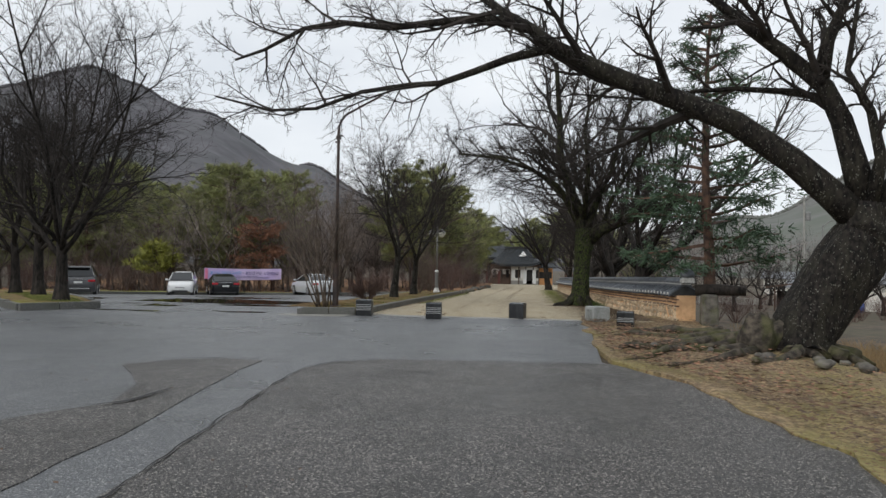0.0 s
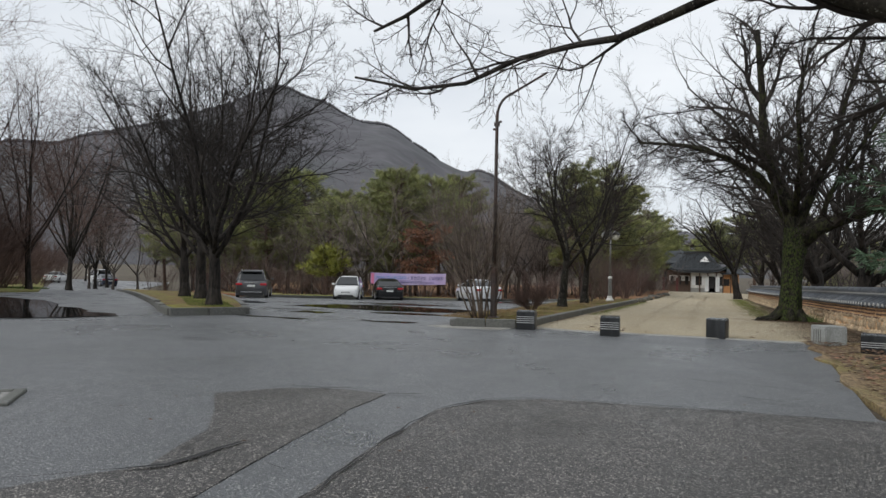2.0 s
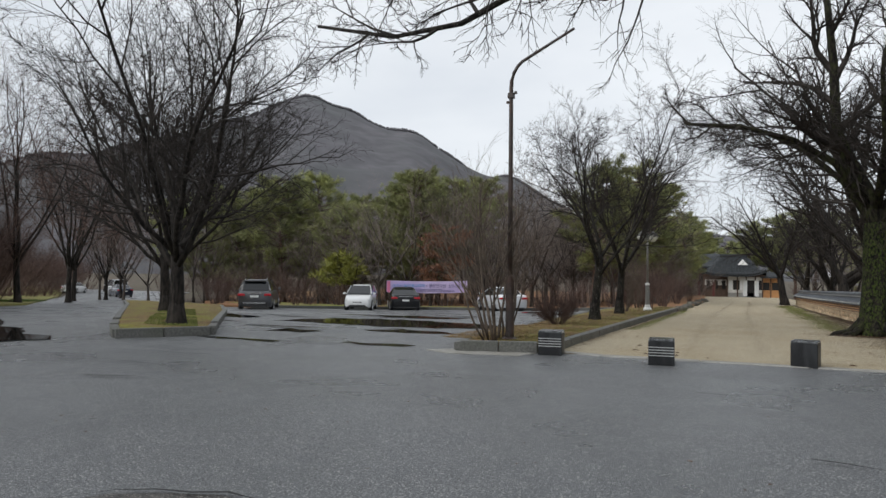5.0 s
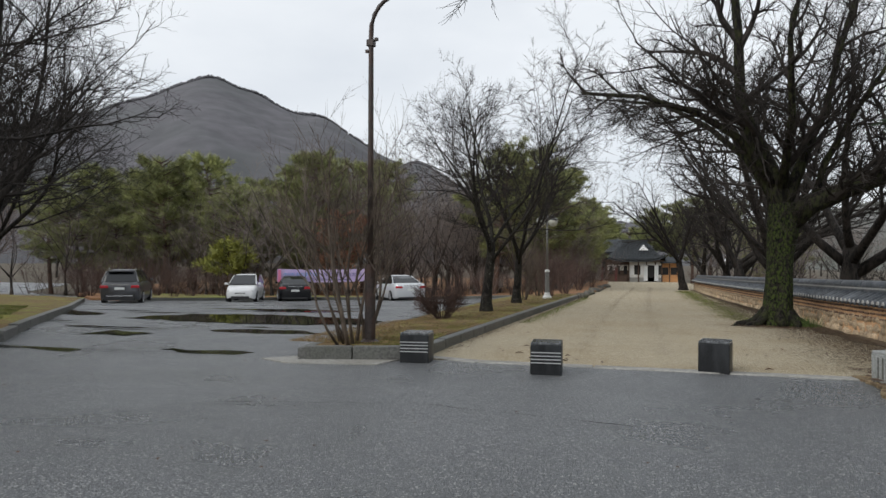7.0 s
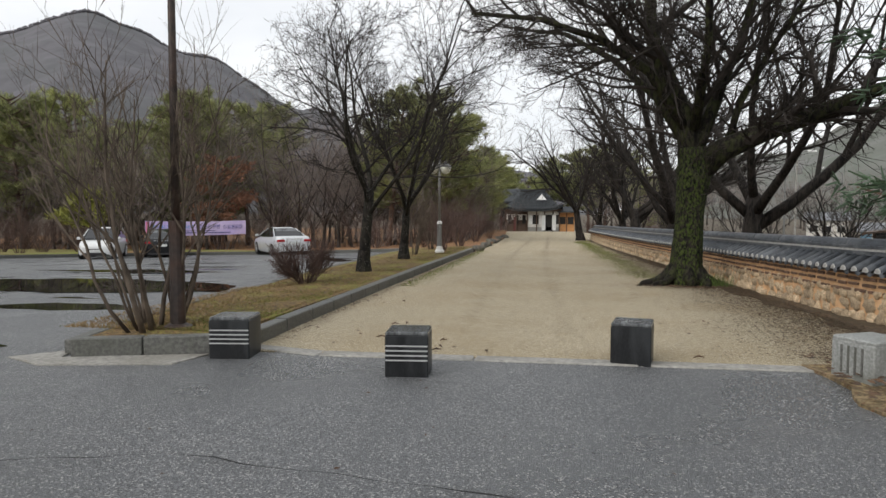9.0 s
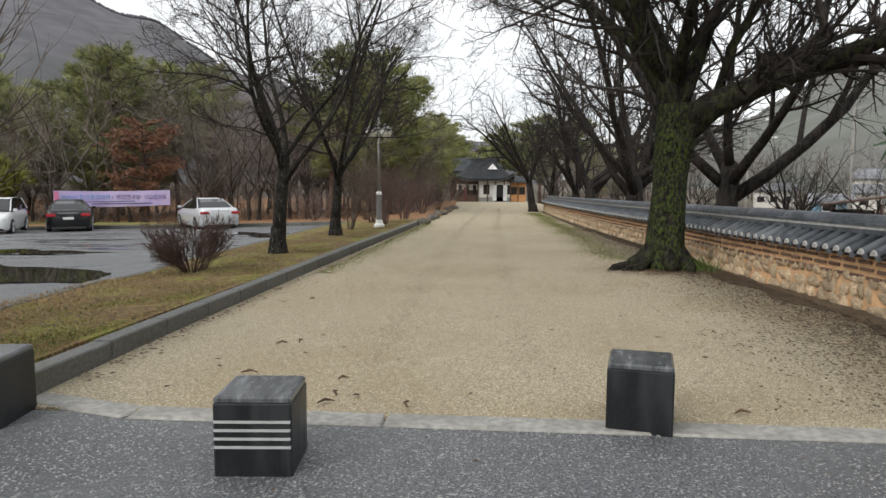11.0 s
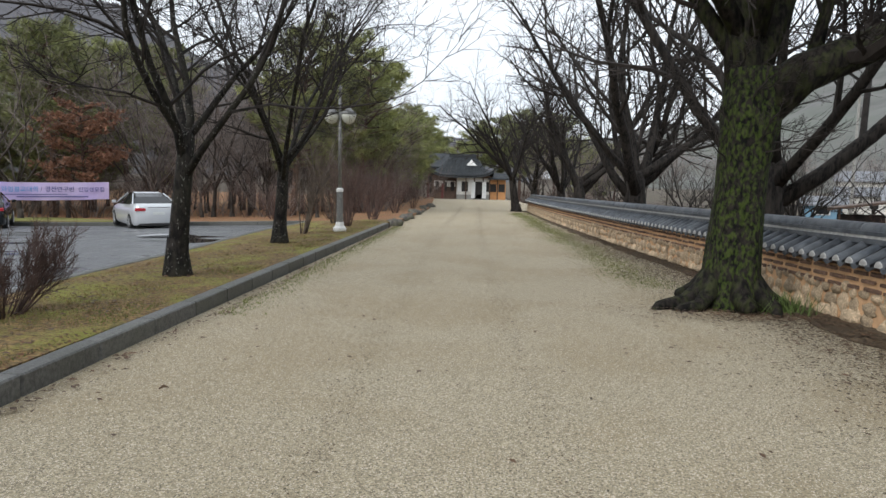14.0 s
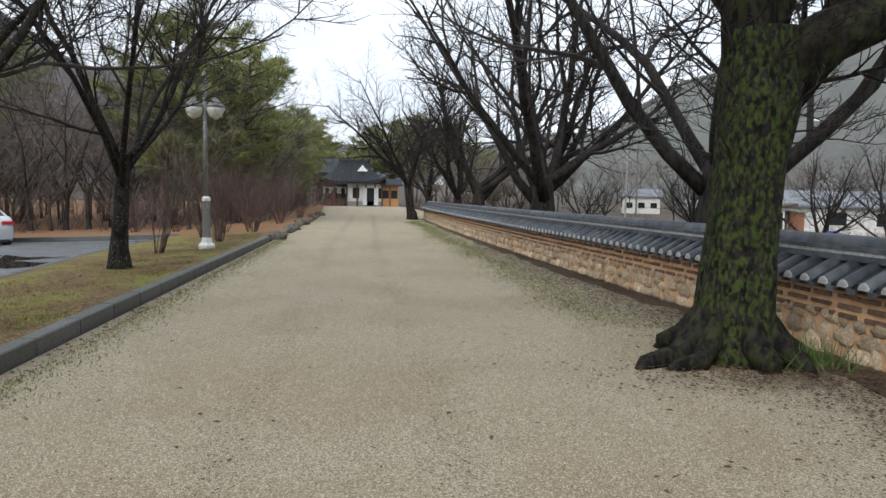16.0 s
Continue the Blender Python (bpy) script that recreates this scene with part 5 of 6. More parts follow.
    box(g, 0, -L + 0.05, 0.22, W * 1.5, 0.16, 0.30 if style == "suv" else 0.09, 0.03)
    part("rear_bumper_trim", g, M_BLACKPLASTIC, t)
    g = Geo()
    box(g, 0, L - 0.05, 0.25, W * 1.2, 0.14, 0.14, 0.03)
    box(g, 0, L - 0.05, 0.50, W * 0.7, 0.12, 0.08, 0.03)
    part("grille", g, M_BLACKPLASTIC, t)
    g = Geo()
    box(g, 0, -L + 0.01, rear * 0.86, W * 0.9, 0.03, 0.025, 0.005)
    part("trim_strip", g, M_CHROME, t, "chrome strip")
    if style == "suv":
        for s in (-1, 1):
            g = Geo()
            tube(g, [Vector((s * W * 0.62, rf[1] * L, H - 0.02)), Vector((s * W * 0.63, rf[1] * L * 0.8, H + 0.05)), Vector((s * W * 0.63, rf[2] * L * 0.6, H + 0.05)), Vector((s * W * 0.62, rf[2] * L, H - 0.02))], [0.02] * 4, 6)
            part("roof_rail", g, M_CHROME, t, "silver roof rail")
        g = Geo()
        box(g, 0, rf[1] * L - 0.10, H - 0.08, W * 1.2, 0.26, 0.05, 0.02)
        part("spoiler", g, paint, t)
        g = Geo()
        box(g, 0, -L + 0.02, 0.40, W * 1.3, 0.12, 0.06, 0.02)
        part("skid_plate", g, M_CHROME, t, "silver bumper strip")
    return t


def parked(name, x, y, heading, front, *rest):
    """Places a car by the middle of the end that faces the yard."""
    length = rest[3]
    h = radians(heading)
    off = length / 2
    # nose away: centre lies ahead of the rear end
    return car(name, x - math.sin(h) * off, y + math.cos(h) * off, heading + (180 if front else 0), *rest)


parked("suv", -25.6, 37.0, 31, False, M_CARGREY, "suv", "grey sport utility car parked nose to the shrubs", 4.6, 1.86, 1.68)
parked("hatchback", -21.85, 41.5, 22, True, M_CARWHITE, "hatch", "small white hatchback parked facing the yard", 3.6, 1.62, 1.50)
parked("black_sedan", -20.1, 44.3, 30, False, M_CARBLACK, "sedan", "black saloon car with red tail lights", 4.7, 1.84, 1.46)
parked("silver_sedan", -13.7, 45.6, 38, False, M_CARSILVER, "sedan", "silver saloon car parked by the leaf-strewn lawn", 4.7, 1.84, 1.46)
car("white_van", -73.9, 71.2, 60, M_CARWHITE, "van", "white van parked down the lane", 5.0, 1.9, 1.95)
car("dark_sedan", -69.0, 67.4, 62, M_CARNAVY, "sedan", "dark blue saloon parked down the lane", 4.6, 1.82, 1.45)
car("white_sedan", -83.5, 73.0, 30, M_CARWHITE, "sedan", "white saloon far down the lane", 4.6, 1.82, 1.45)


# ---- banner ----
def banner():
    a, b = Vector((-24.2, 49.6, 0)), Vector((-19.45, 52.8, 0))
    rz = math.degrees(math.atan2(b[1] - a[1], b[0] - a[0]))
    w = (b - a).length
    t = thing("banner", a[0], a[1], -0.10, rz, "lilac cloth banner with blue Korean lettering strung between trees", "banner")
    g = Geo()
    n = 24
    for i in range(n + 1):
        for k in range(4):
            g.v.append((w * i / n, 0.03 * math.sin(i * 0.9 + k), 0.84 * k / 3 - 0.05 * math.sin(math.pi * i / n)))
    for i in range(n):
        for k in range(3):
            g.f.append((i * 4 + k, (i + 1) * 4 + k, (i + 1) * 4 + k + 1, i * 4 + k + 1))
    part("cloth", g, M_BANNER, t)
    g = Geo()
    box(g, 0.13, -0.055, 0.0, 0.2, 0.01, 0.8)
    part("pink_edge", g, M_PINK, t, "pink printed edge")
    for txt, x, z, size, mat in (("경산시 화엄불교대학", 0.35, 0.38, 0.275, M_INKBLUE), ("/", 2.78, 0.38, 0.28, M_INK), ("경전연구반", 2.95, 0.38, 0.275, M_INK), ("신입생모집", 4.36, 0.38, 0.255, M_INK)):
        cu = bpy.data.curves.new("lettering", "FONT")
        cu.body, cu.size = txt, size
        cu.extrude = 0.003
        ob = new("lettering", cu)
        cu.materials.append(mat)
        ob.parent = t
        ob.matrix_basis = pose(x, -0.06, z, 90, 0, 0)
    g = Geo()
    box(g, 3.3, -0.06, 0.10, 3.0, 0.008, 0.04)
    box(g, 2.2, -0.06, 0.22, 3.4, 0.008, 0.03)
    part("small_print", g, M_INK, t, "lines of small print")
    for x0, x1 in ((0, -1.6), (w, w + 1.6)):
        g = Geo()
        tube(g, [Vector((x0, 0, 0.82)), Vector((x1, 0.1, 0.98))], [0.012, 0.012], 4)
        part("rope", g, M_BLACKPLASTIC, t)


banner()


# ---- gate hall at the end of the path ----
def hip_roof(g, cx, cy, z, lx, ly, rise, ridge, over=0.0, curl=0.5):
    """Tiled hip-and-gable roof with swept-up corners."""
    nx, ny = 16, 8
    for j in range(ny + 1):
        for i in range(nx + 1):
            u, v = i / nx * 2 - 1, j / ny * 2 - 1
            e = max(abs(v), (abs(u) - ridge) / (1 - ridge) if abs(u) > ridge else 0)
            h = (1 - e) ** 1.25 * rise
            lift = curl * (abs(u) ** 4) * (abs(v) ** 2) + 0.12 * curl * abs(u) ** 3
            g.v.append((cx + u * lx / 2, cy + v * ly / 2, z + h + lift))
    for j in range(ny):
        for i in range(nx):
            a = j * (nx + 1) + i
            g.f.append((a, a + 1, a + nx + 2, a + nx + 1))
    o = len(g.v)
    for j in range(ny + 1):
        for i in range(nx + 1):
            x, y, zz = g.v[o - (nx + 1) * (ny + 1) + j * (nx + 1) + i]
            g.v.append((x, y, zz - 0.22))
    for j in range(ny):
        for i in range(nx):
            a = o + j * (nx + 1) + i
            g.f.append((a, a + nx + 1, a + nx + 2, a + 1))
    for ring in ([j * (nx + 1) for j in range(ny + 1)], [j * (nx + 1) + nx for j in range(ny + 1)], list(range(nx + 1)), [ny * (nx + 1) + i for i in range(nx + 1)]):
        b = o - (nx + 1) * (ny + 1)
        for p, q in zip(ring, ring[1:]):
            g.f.append((b + p, b + q, o + q, o + p))


def gate_hall():
    x, y = -2.6, 114.0
    z = -2.15
    t = thing("gate_hall", x, y, z, 0, "single-storey tiled Korean hall with white panels and open doors", "building")

    def piece(name, mat, label, *boxes):
        g = Geo()
        for bx in boxes:
            box(g, *bx)
        return part(name, g, mat, t, label)
    piece("stone_base", M_CONCRETE, "", (0.6, 3.0, -0.3, 11.0, 6.4, 0.45, 0.03))
    piece("plaster_wall", M_PLASTER, "white plastered wall", (1.35, 3.4, 0.15, 4.6, 4.8, 2.6))
    piece("stone_footing", M_CONCRETE, "grey footing course", (1.35, 0.98, 0.15, 4.6, 0.06, 0.55))
    # Eave shade over the porch is put in as this dark wall colour.
    piece("porch_wall", M_WOOD, "porch wall in dark timber colour for eave shade", (-2.55, 3.6, 0.15, 3.2, 3.6, 2.6))
    piece("porch_panel", M_PLASTER, "white plaster band of the porch", (-2.55, 1.79, 1.55, 3.1, 0.05, 0.7))
    for k in range(3):
        piece("porch_window", M_DARK, "dark lattice window", (-3.6 + k * 1.05, 1.75, 1.1, 0.5, 0.06, 1.05))
    piece("porch_rail", M_WOOD, "dark timber porch rail", (-2.6, 1.1, 0.15, 2.6, 0.12, 0.75))
    piece("orange_wall", M_OCHREWALL, "orange plastered wing", (4.6, 3.6, 0.15, 2.4, 4.2, 2.3))
    for k in range(2):
        piece("wing_window", M_DARK, "dark window of the wing", (4.1 + k * 1.15, 1.48, 1.05, 0.85, 0.1, 0.9))
    piece("wing_post", M_WOOD, "", (4.68, 1.46, 0.15, 0.14, 0.12, 2.3))
    for dx in (-4.1, -2.6, -1.0, 0.35, 1.5, 2.7, 3.6):
        piece("post", M_WOOD, "", (dx, 0.9, 0.1, 0.17, 0.17, 2.8, 0.02))
    piece("lintel_beam", M_WOOD, "", (-0.2, 0.88, 2.62, 8.2, 0.2, 0.26, 0.02))
    piece("white_panel", M_WHITE, "white paper window panel", (-0.55, 1.0, 1.05, 0.45, 0.06, 1.15))
    piece("white_panel", M_WHITE, "white paper window panel", (0.85, 1.0, 1.05, 0.3, 0.06, 1.15))
    piece("frieze_panel", M_WHITE, "white panel band under the eaves", (1.9, 0.98, 2.25, 2.4, 0.05, 0.2))
    piece("frieze_panel", M_WHITE, "white panel band under the eaves", (-2.6, 2.0, 2.0, 2.6, 0.05, 0.25))
    piece("window", M_DARK, "dark lattice window", (0.2, 1.0, 1.05, 0.85, 0.05, 1.15))
    piece("window", M_DARK, "dark lattice window", (3.3, 1.02, 1.05, 0.5, 0.05, 1.15))
    # No opening is cut; a dark panel paints the unlit inside.
    piece("doorway", M_DARK, "dark panel standing for the unlit open doorway", (2.1, 0.98, 0.2, 1.1, 0.06, 2.0))
    for dx in (1.35, 2.85):
        leaf = piece("door_leaf", M_WHITE, "white open door leaf", (dx, 0.75, 0.3, 0.55, 0.06, 1.9, 0.01))
        g = Geo()
        box(g, dx, 0.71, 0.9, 0.36, 0.03, 0.95)
        part("lattice", g, M_PLATE, leaf)
    g = Geo()
    hip_roof(g, -0.2, 2.9, 2.85, 8.6, 6.2, 2.3, 0.42, curl=0.6)
    part("roof", g, M_ROOFTILE, t, "dark grey tiled hip-and-gable roof", True)
    g = Geo()
    box(g, -0.2, 2.9, 5.0, 3.7, 0.35, 0.4, 0.05)
    part("roof_ridge", g, M_ROOFTILE, t)
    for k in range(23):
        xx = -4.4 + k * 0.38
        u = abs(xx + 0.2) / 4.3
        n = 4
        pts = []
        for q in range(n + 1):
            v = 1 - q / n * (0.95 if u < 0.42 else max(0.05, (1 - u) / 0.58 * 0.95))
            e = max(v, (u - 0.42) / 0.58 if u > 0.42 else 0)
            pts.append(Vector((xx, 2.9 - v * 3.1, 2.89 + (1 - e) ** 1.25 * 2.3 + 0.6 * u ** 4 * v ** 2 + 0.072 * u ** 3)))
        g = Geo()
        tube(g, pts, [0.07] * (n + 1), 5)
        part("tile_rib", g, M_ROOFTILE, t)
    g = Geo()
    g.add([(0.35, 0.95, 4.05), (1.75, 0.95, 4.05), (1.05, 1.15, 4.75), (0.35, 1.03, 4.05), (1.75, 1.03, 4.05), (1.05, 1.23, 4.75)], [(0, 1, 2), (5, 4, 3), (0, 3, 4, 1), (1, 4, 5, 2), (2, 5, 3, 0)])
    part("gable_panel", g, M_WHITE, t, "white triangular gable panel")
    g = Geo()
    g.add([(3.3, 0.6, 2.5), (6.3, 0.6, 2.45), (6.3, 3.0, 3.1), (3.3, 3.0, 3.1), (3.3, 0.6, 2.62), (6.3, 0.6, 2.57), (6.3, 3.0, 3.22), (3.3, 3.0, 3.22)], [(3, 2, 1, 0), (4, 5, 6, 7), (0, 1, 5, 4), (1, 2, 6, 5), (2, 3, 7, 6), (3, 0, 4, 7)])
    part("wing_roof", g, M_ROOFTILE, t)
    t.scale = (1, 1, 1.18)
    return t


gate_hall()


def side_hall(name, x, y, z, lx, ly, h, rz, label, wallmat):
    t = thing(name, x, y, z, rz, label, "building")
    g = Geo()
    box(g, 0, 0, 0, lx, ly, h)
    part("wall", g, wallmat, t)
    for k in range(5):
        g = Geo()
        box(g, -lx / 2 + lx * (k + 0.5) / 5, -ly / 2 - 0.03, 0.5, lx / 5 * 0.7, 0.06, h * 0.6, 0.01)
        part("window", g, M_DARK, t, "dark lattice window")
    g = Geo()
    hip_roof(g, 0, 0, h + 0.1, lx + 2.2, ly + 2.2, 2.0, 0.55, curl=0.5)
    part("roof", g, M_ROOFTILE, t, "grey tiled roof", True)
    return t


side_hall("rear_hall", -6.0, 122, -2.0, 3.4, 6, 4.3, 0, "tiled hall half hidden behind the gate hall", M_WOOD)
for k in range(2):
    g = Geo()
    box(g, -7.2 + k * 1.9, 111.5, -2.2, 0.3, 0.3, 2.4, 0.03)
    solo("gate_post", g, M_RED, "dark red timber gate post beside the hall", "post", "gate posts")


# ---- pine wood behind the car park ----
PINES = []
for i, (h, w, st) in enumerate(((10.5, 0.30, 0.28), (9.0, 0.36, 0.25), (11.5, 0.27, 0.35), (8.0, 0.38, 0.2))):
    PINES.append((h, w, st, i))
def pine_copies(spots, group, label, sizes=(0.85, 1.15), base=200, needles=None):
    made = []
    rnd = random.Random(base)
    for i, (x, y) in enumerate(spots):
        if i < 4:
            h, w, st, k = PINES[i]
            made.append(pine_tree("pine_tree", x, y, h, base + k, label, needles, w, st, 0.36, 26, 56, group=group, gaps=0.22, wide=0.055))
        else:
            src = made[rnd.randrange(4)]
            q = copy_thing(src, pose(x, y, land(x, y) + 0.1, 0, 0, rnd.uniform(0, 360)))
            s = rnd.uniform(*sizes)
            q.scale = (s, s, s)
    return made


rnd = random.Random(11)
spots = []
for k in range(33):
    x = -54 + (k % 11) * 2.9 + rnd.uniform(-1.2, 1.2)
    y = 61 + (k // 11) * 8 + rnd.uniform(-2.5, 2.5)
    spots.append((x, y))
pine_copies(spots, "pine wood behind the car park", "bushy green pine tree in the wood")
spots = [(-9.5 + rnd.uniform(-2.6, 2.0), 59 + 3.4 * k + rnd.uniform(-1, 1)) for k in range(14)]
pine_copies(spots, "pines beside the path", "green pine tree on the bank beside the path", (0.8, 1.1), 230)
pine_copies([(-4 + 3.3 * k, 128 + (k % 3) * 5) for k in range(-5, 9)], "pines behind the gate hall", "dark pine tree behind the gate hall", (1.0, 1.4), 260)
pine_tree("bank_pine", -8.6, 103.0, 8.5, 290, "green pine tree beside the gate hall", None, 0.34, 0.25, 0.36, 26, 56, gaps=0.2, wide=0.055)
pine_tree("small_pine", -29.5, 52.0, 4.2, 301, "small spreading yellow-green garden pine", M_PINEYELLOW, 0.5, 0.42, 0.4, 12, 26, flat=0.6)
rust = pine_tree("rust_leaved_tree", -22.5, 56.0, 6.3, 302, "small oak still holding rust-brown leaves", M_RUST, 0.42, 0.22, 0.14, 11, 46, gaps=0.4, wide=0.24)

# bare trunks and saplings among the pines, and shrubs round the lot
src = None
for i in range(78):
    x, y = (-50 + i * 1.75 if i < 22 else rnd.uniform(-27, -9)) + rnd.uniform(-.8, .8), 55 + rnd.uniform(-2, 6) + (rnd.uniform(0, 26) if i > 21 else 0)
    if src is None:
        srcs = [bare_tree("wood_tree", x - k * 3, y, 8.0 + k, 0.12, 320 + k, "slender leafless tree at the edge of the pine wood", (0, 0), spec_of(VASE, kids=(6, 6, 5, 4)), mats=(M_WOODBARK, M_WOODTWIG), group="bare trees at the wood's edge", share=0.22) for k in range(3)]
        src = srcs[0]
    else:
        q = copy_thing(srcs[i % 3], pose(x, y, land(x, y) + 0.1, 0, 0, rnd.uniform(0, 360)))
        s = rnd.uniform(0.7, 1.1)
        q.scale = (s, s, s)
# brushwood under the trees
brush = [stem_bush("brushwood", -46 + 4 * k, 58 + k, 2.6 + 0.5 * k, 2.0, 16, 330 + k, "grey leafless brushwood under the pines", (M_WOODTWIG, M_TWIGRED, M_WOODTWIG)[k], dense=7, r=0.016, lean=0.9, start=0.5, group="brushwood in the wood") for k in range(3)]
for i in range(105):
    x, y = -56 + 49 * rnd.random(), 55 + 24 * rnd.random() ** 1.3
    if i > 80:
        x, y = -7.0 - 3.5 * rnd.random(), 56 + 50 * rnd.random()
    q = copy_thing(brush[i % 3], pose(x, y, land(x, y) + 0.1, 0, 0, rnd.uniform(0, 360)))
    s = rnd.uniform(0.7, 1.35)
    q.scale = (s, s, s * rnd.uniform(0.8, 1.2))
shrub = stem_bush("red_shrub", -30.5, 44.0, 2.3, 1.6, 22, 340, "dense red-brown leafless shrub by the car park", M_TWIGRED, dense=7, r=0.016, lean=1.0, group="shrubs by the car park")
for i, (x, y, s) in enumerate(((-32.5, 45.0, 1.1), (-34.5, 44.0, 1.0), (-28.6, 45.0, 0.9), (-26.8, 47.5, 0.8), (-36.5, 47.0, 1.2), (-33.0, 49.0, 1.2), (-30.0, 48.5, 1.0), (-9.0, 50.5, 0.6), (-11.0, 52.0, 0.7), (-7.6, 49.0, 0.6))):
    q = copy_thing(shrub, pose(x, y, land(x, y) + 0.12, 0, 0, i * 67))
    q.scale = (s, s, s)

# thicket and bare trees beside the lane
hedge = stem_bush("lane_thicket", -29.5, 18.5, 4.2, 2.5, 44, 350, "dense leafless thicket beside the lane", M_TWIGRED, dense=7, r=0.02, lean=0.9, start=0.6, group="thickets beside the lane")
for i in range(44):
    back = 0.0 if i < 22 else 3.2
    f = i % 22 / 21
    x, y = (-26.8 - f * 16, 16.5 + f * 22) if i % 22 < 14 else (-48 - (f - 0.66) * 128, 38 + (f - 0.66) * 130)
    q = copy_thing(hedge, pose(x - 2.2 - back + rnd.uniform(-1.6, 0.4), y, land(x, y) + 0.1, 0, 0, i * 51))
    s = rnd.uniform(1.05, 1.45)
    q.scale = (s, s, s)
lane_tree = bare_tree("lane_side_tree", -31.0, 20.0, 13.5, 0.2, 360, "tall slender leafless tree beside the lane", (0.03, 0), spec_of(VASE, angle=((12, 32), None, None, None)), mats=(M_BARK, M_TWIGRED), group="trees beside the lane", share=0.2)
for i, (x, y) in enumerate(((-30.2, 16.5), (-33.5, 24.5), (-33.0, 21.5), (-36, 31), (-41, 38), (-48, 44), (-56, 54), (-64, 63), (-74, 72), (-86, 80), (-50, 66), (-64, 88), (-76, 96), (-90, 98))):
    q = copy_thing(lane_tree, pose(x, y, land(x, y), 0, 0, i * 83))
    s = rnd.uniform(0.75, 1.05)
    q.scale = (s, s, s)


# ---- hills ----
def hill(name, az0, az1, dist, crest, label, depth=500, trees=2600, seed=3, slope=M_FOREST, crowns=M_HILLTREE):
    """A wooded ridge: crest gives the elevation angle (degrees) at each azimuth from az0 to az1, left positive from the path's heading."""
    g, wood = Geo(), Geo()
    n, m = 130, 30
    rnd = random.Random(seed)

    def spot(i, j):
        v = j / m
        az = az0 + (az1 - az0) * i / n
        f = i / n * (len(crest) - 1)
        k = min(len(crest) - 2, int(f))
        s = f - k
        s = s * s * (3 - 2 * s)
        el = crest[k] * (1 - s) + crest[k + 1] * s
        r = dist + depth * v
        top = math.tan(radians(el)) * (dist + depth)
        h = -8 + (top + 8) * (v ** 0.8)
        x, y = -math.sin(radians(az)) * r, math.cos(radians(az)) * r
        h += (34 * noise.noise(Vector((x * 0.006, y * 0.006, 0))) * v * (1 - 0.6 * v) + 10 * noise.noise(Vector((x * 0.022, y * 0.022, 2)))) * min(1, v * 4) * dist / 600
        return Vector((x, y, h))
    for j in range(m + 1):
        for i in range(n + 1):
            g.v.append(tuple(spot(i, j)))
    for j in range(m):
        for i in range(n):
            a = j * (n + 1) + i
            g.f.append((a, a + 1, a + n + 2, a + n + 1))
    for k in range(trees):
        c = spot(rnd.uniform(0, n), m * rnd.uniform(0.985, 1))
        h, w = rnd.uniform(1.6, 4.2), rnd.uniform(1.2, 2.6)
        o = len(wood.v)
        wood.v.append(tuple(c + Vector((0, 0, h))))
        for q in range(5):
            a = q * 1.2566 + rnd.random()
            wood.v.append((c[0] + math.cos(a) * w, c[1] + math.sin(a) * w, c[2] + h * rnd.uniform(0.25, 0.5)))
        wood.v.append(tuple(c - Vector((0, 0, 2))))
        for q in range(5):
            p, r2 = o + 1 + q, o + 1 + (q + 1) % 5
            wood.f.append((o, p, r2))
            wood.f.append((o + 6, r2, p))
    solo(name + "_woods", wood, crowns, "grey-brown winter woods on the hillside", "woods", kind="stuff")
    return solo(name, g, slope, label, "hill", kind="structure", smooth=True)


hill("hill_left", 66, -5, 450, (5, 7, 8.2, 10.3, 13.4, 11.4, 7.5, 4.0, 2.5, 2.0), "wooded grey mountain under low cloud, haze in its colour")
hill("hill_right", -6, -78, 330, (2.0, 4.0, 8.0, 12.5, 15.5, 17, 16, 14), "wooded hillside beyond the village, paled for haze", 420, 2600, 4, M_FORESTGREEN, M_HILLTREEGREEN)


# ---- village and field beyond the wall ----
def house(name, x, y, rz, lx, ly, h, wall, roofmat, label, windows=3):
    z = land(x, y) - 0.1
    t = thing(name, x, y, z, rz, label, "house", "houses beyond the wall")
    g = Geo()
    box(g, 0, 0, -0.3, lx, ly, h + 0.3)
    part("wall", g, wall, t)
    g = Geo()
    o = 0.5
    g.add([(-lx / 2 - o, -ly / 2 - o, h), (lx / 2 + o, -ly / 2 - o, h), (lx / 2 + o, 0, h + ly * 0.24), (-lx / 2 - o, 0, h + ly * 0.24), (-lx / 2 - o, ly / 2 + o, h), (lx / 2 + o, ly / 2 + o, h),
           (-lx / 2 - o, -ly / 2 - o, h - 0.15), (lx / 2 + o, -ly / 2 - o, h - 0.15), (-lx / 2 - o, ly / 2 + o, h - 0.15), (lx / 2 + o, ly / 2 + o, h - 0.15)],
          [(0, 1, 2, 3), (3, 2, 5, 4), (6, 7, 1, 0), (4, 5, 9, 8), (6, 0, 3, 4, 8), (1, 7, 9, 5, 2), (7, 6, 8, 9)])
    part("roof", g, roofmat, t)
    for k in range(windows):
        xx = -lx / 2 + lx * (k + 0.5) / windows
        g = Geo()
        box(g, xx, -ly / 2 - 0.02, 0.9, 1.3, 0.08, 1.1, 0.02)
        w = part("window_frame", g, M_WHITE, t)
        g = Geo()
        box(g, xx, -ly / 2 - 0.05, 0.97, 1.12, 0.06, 0.96)
        part("pane", g, M_GLASS, w)
    return t


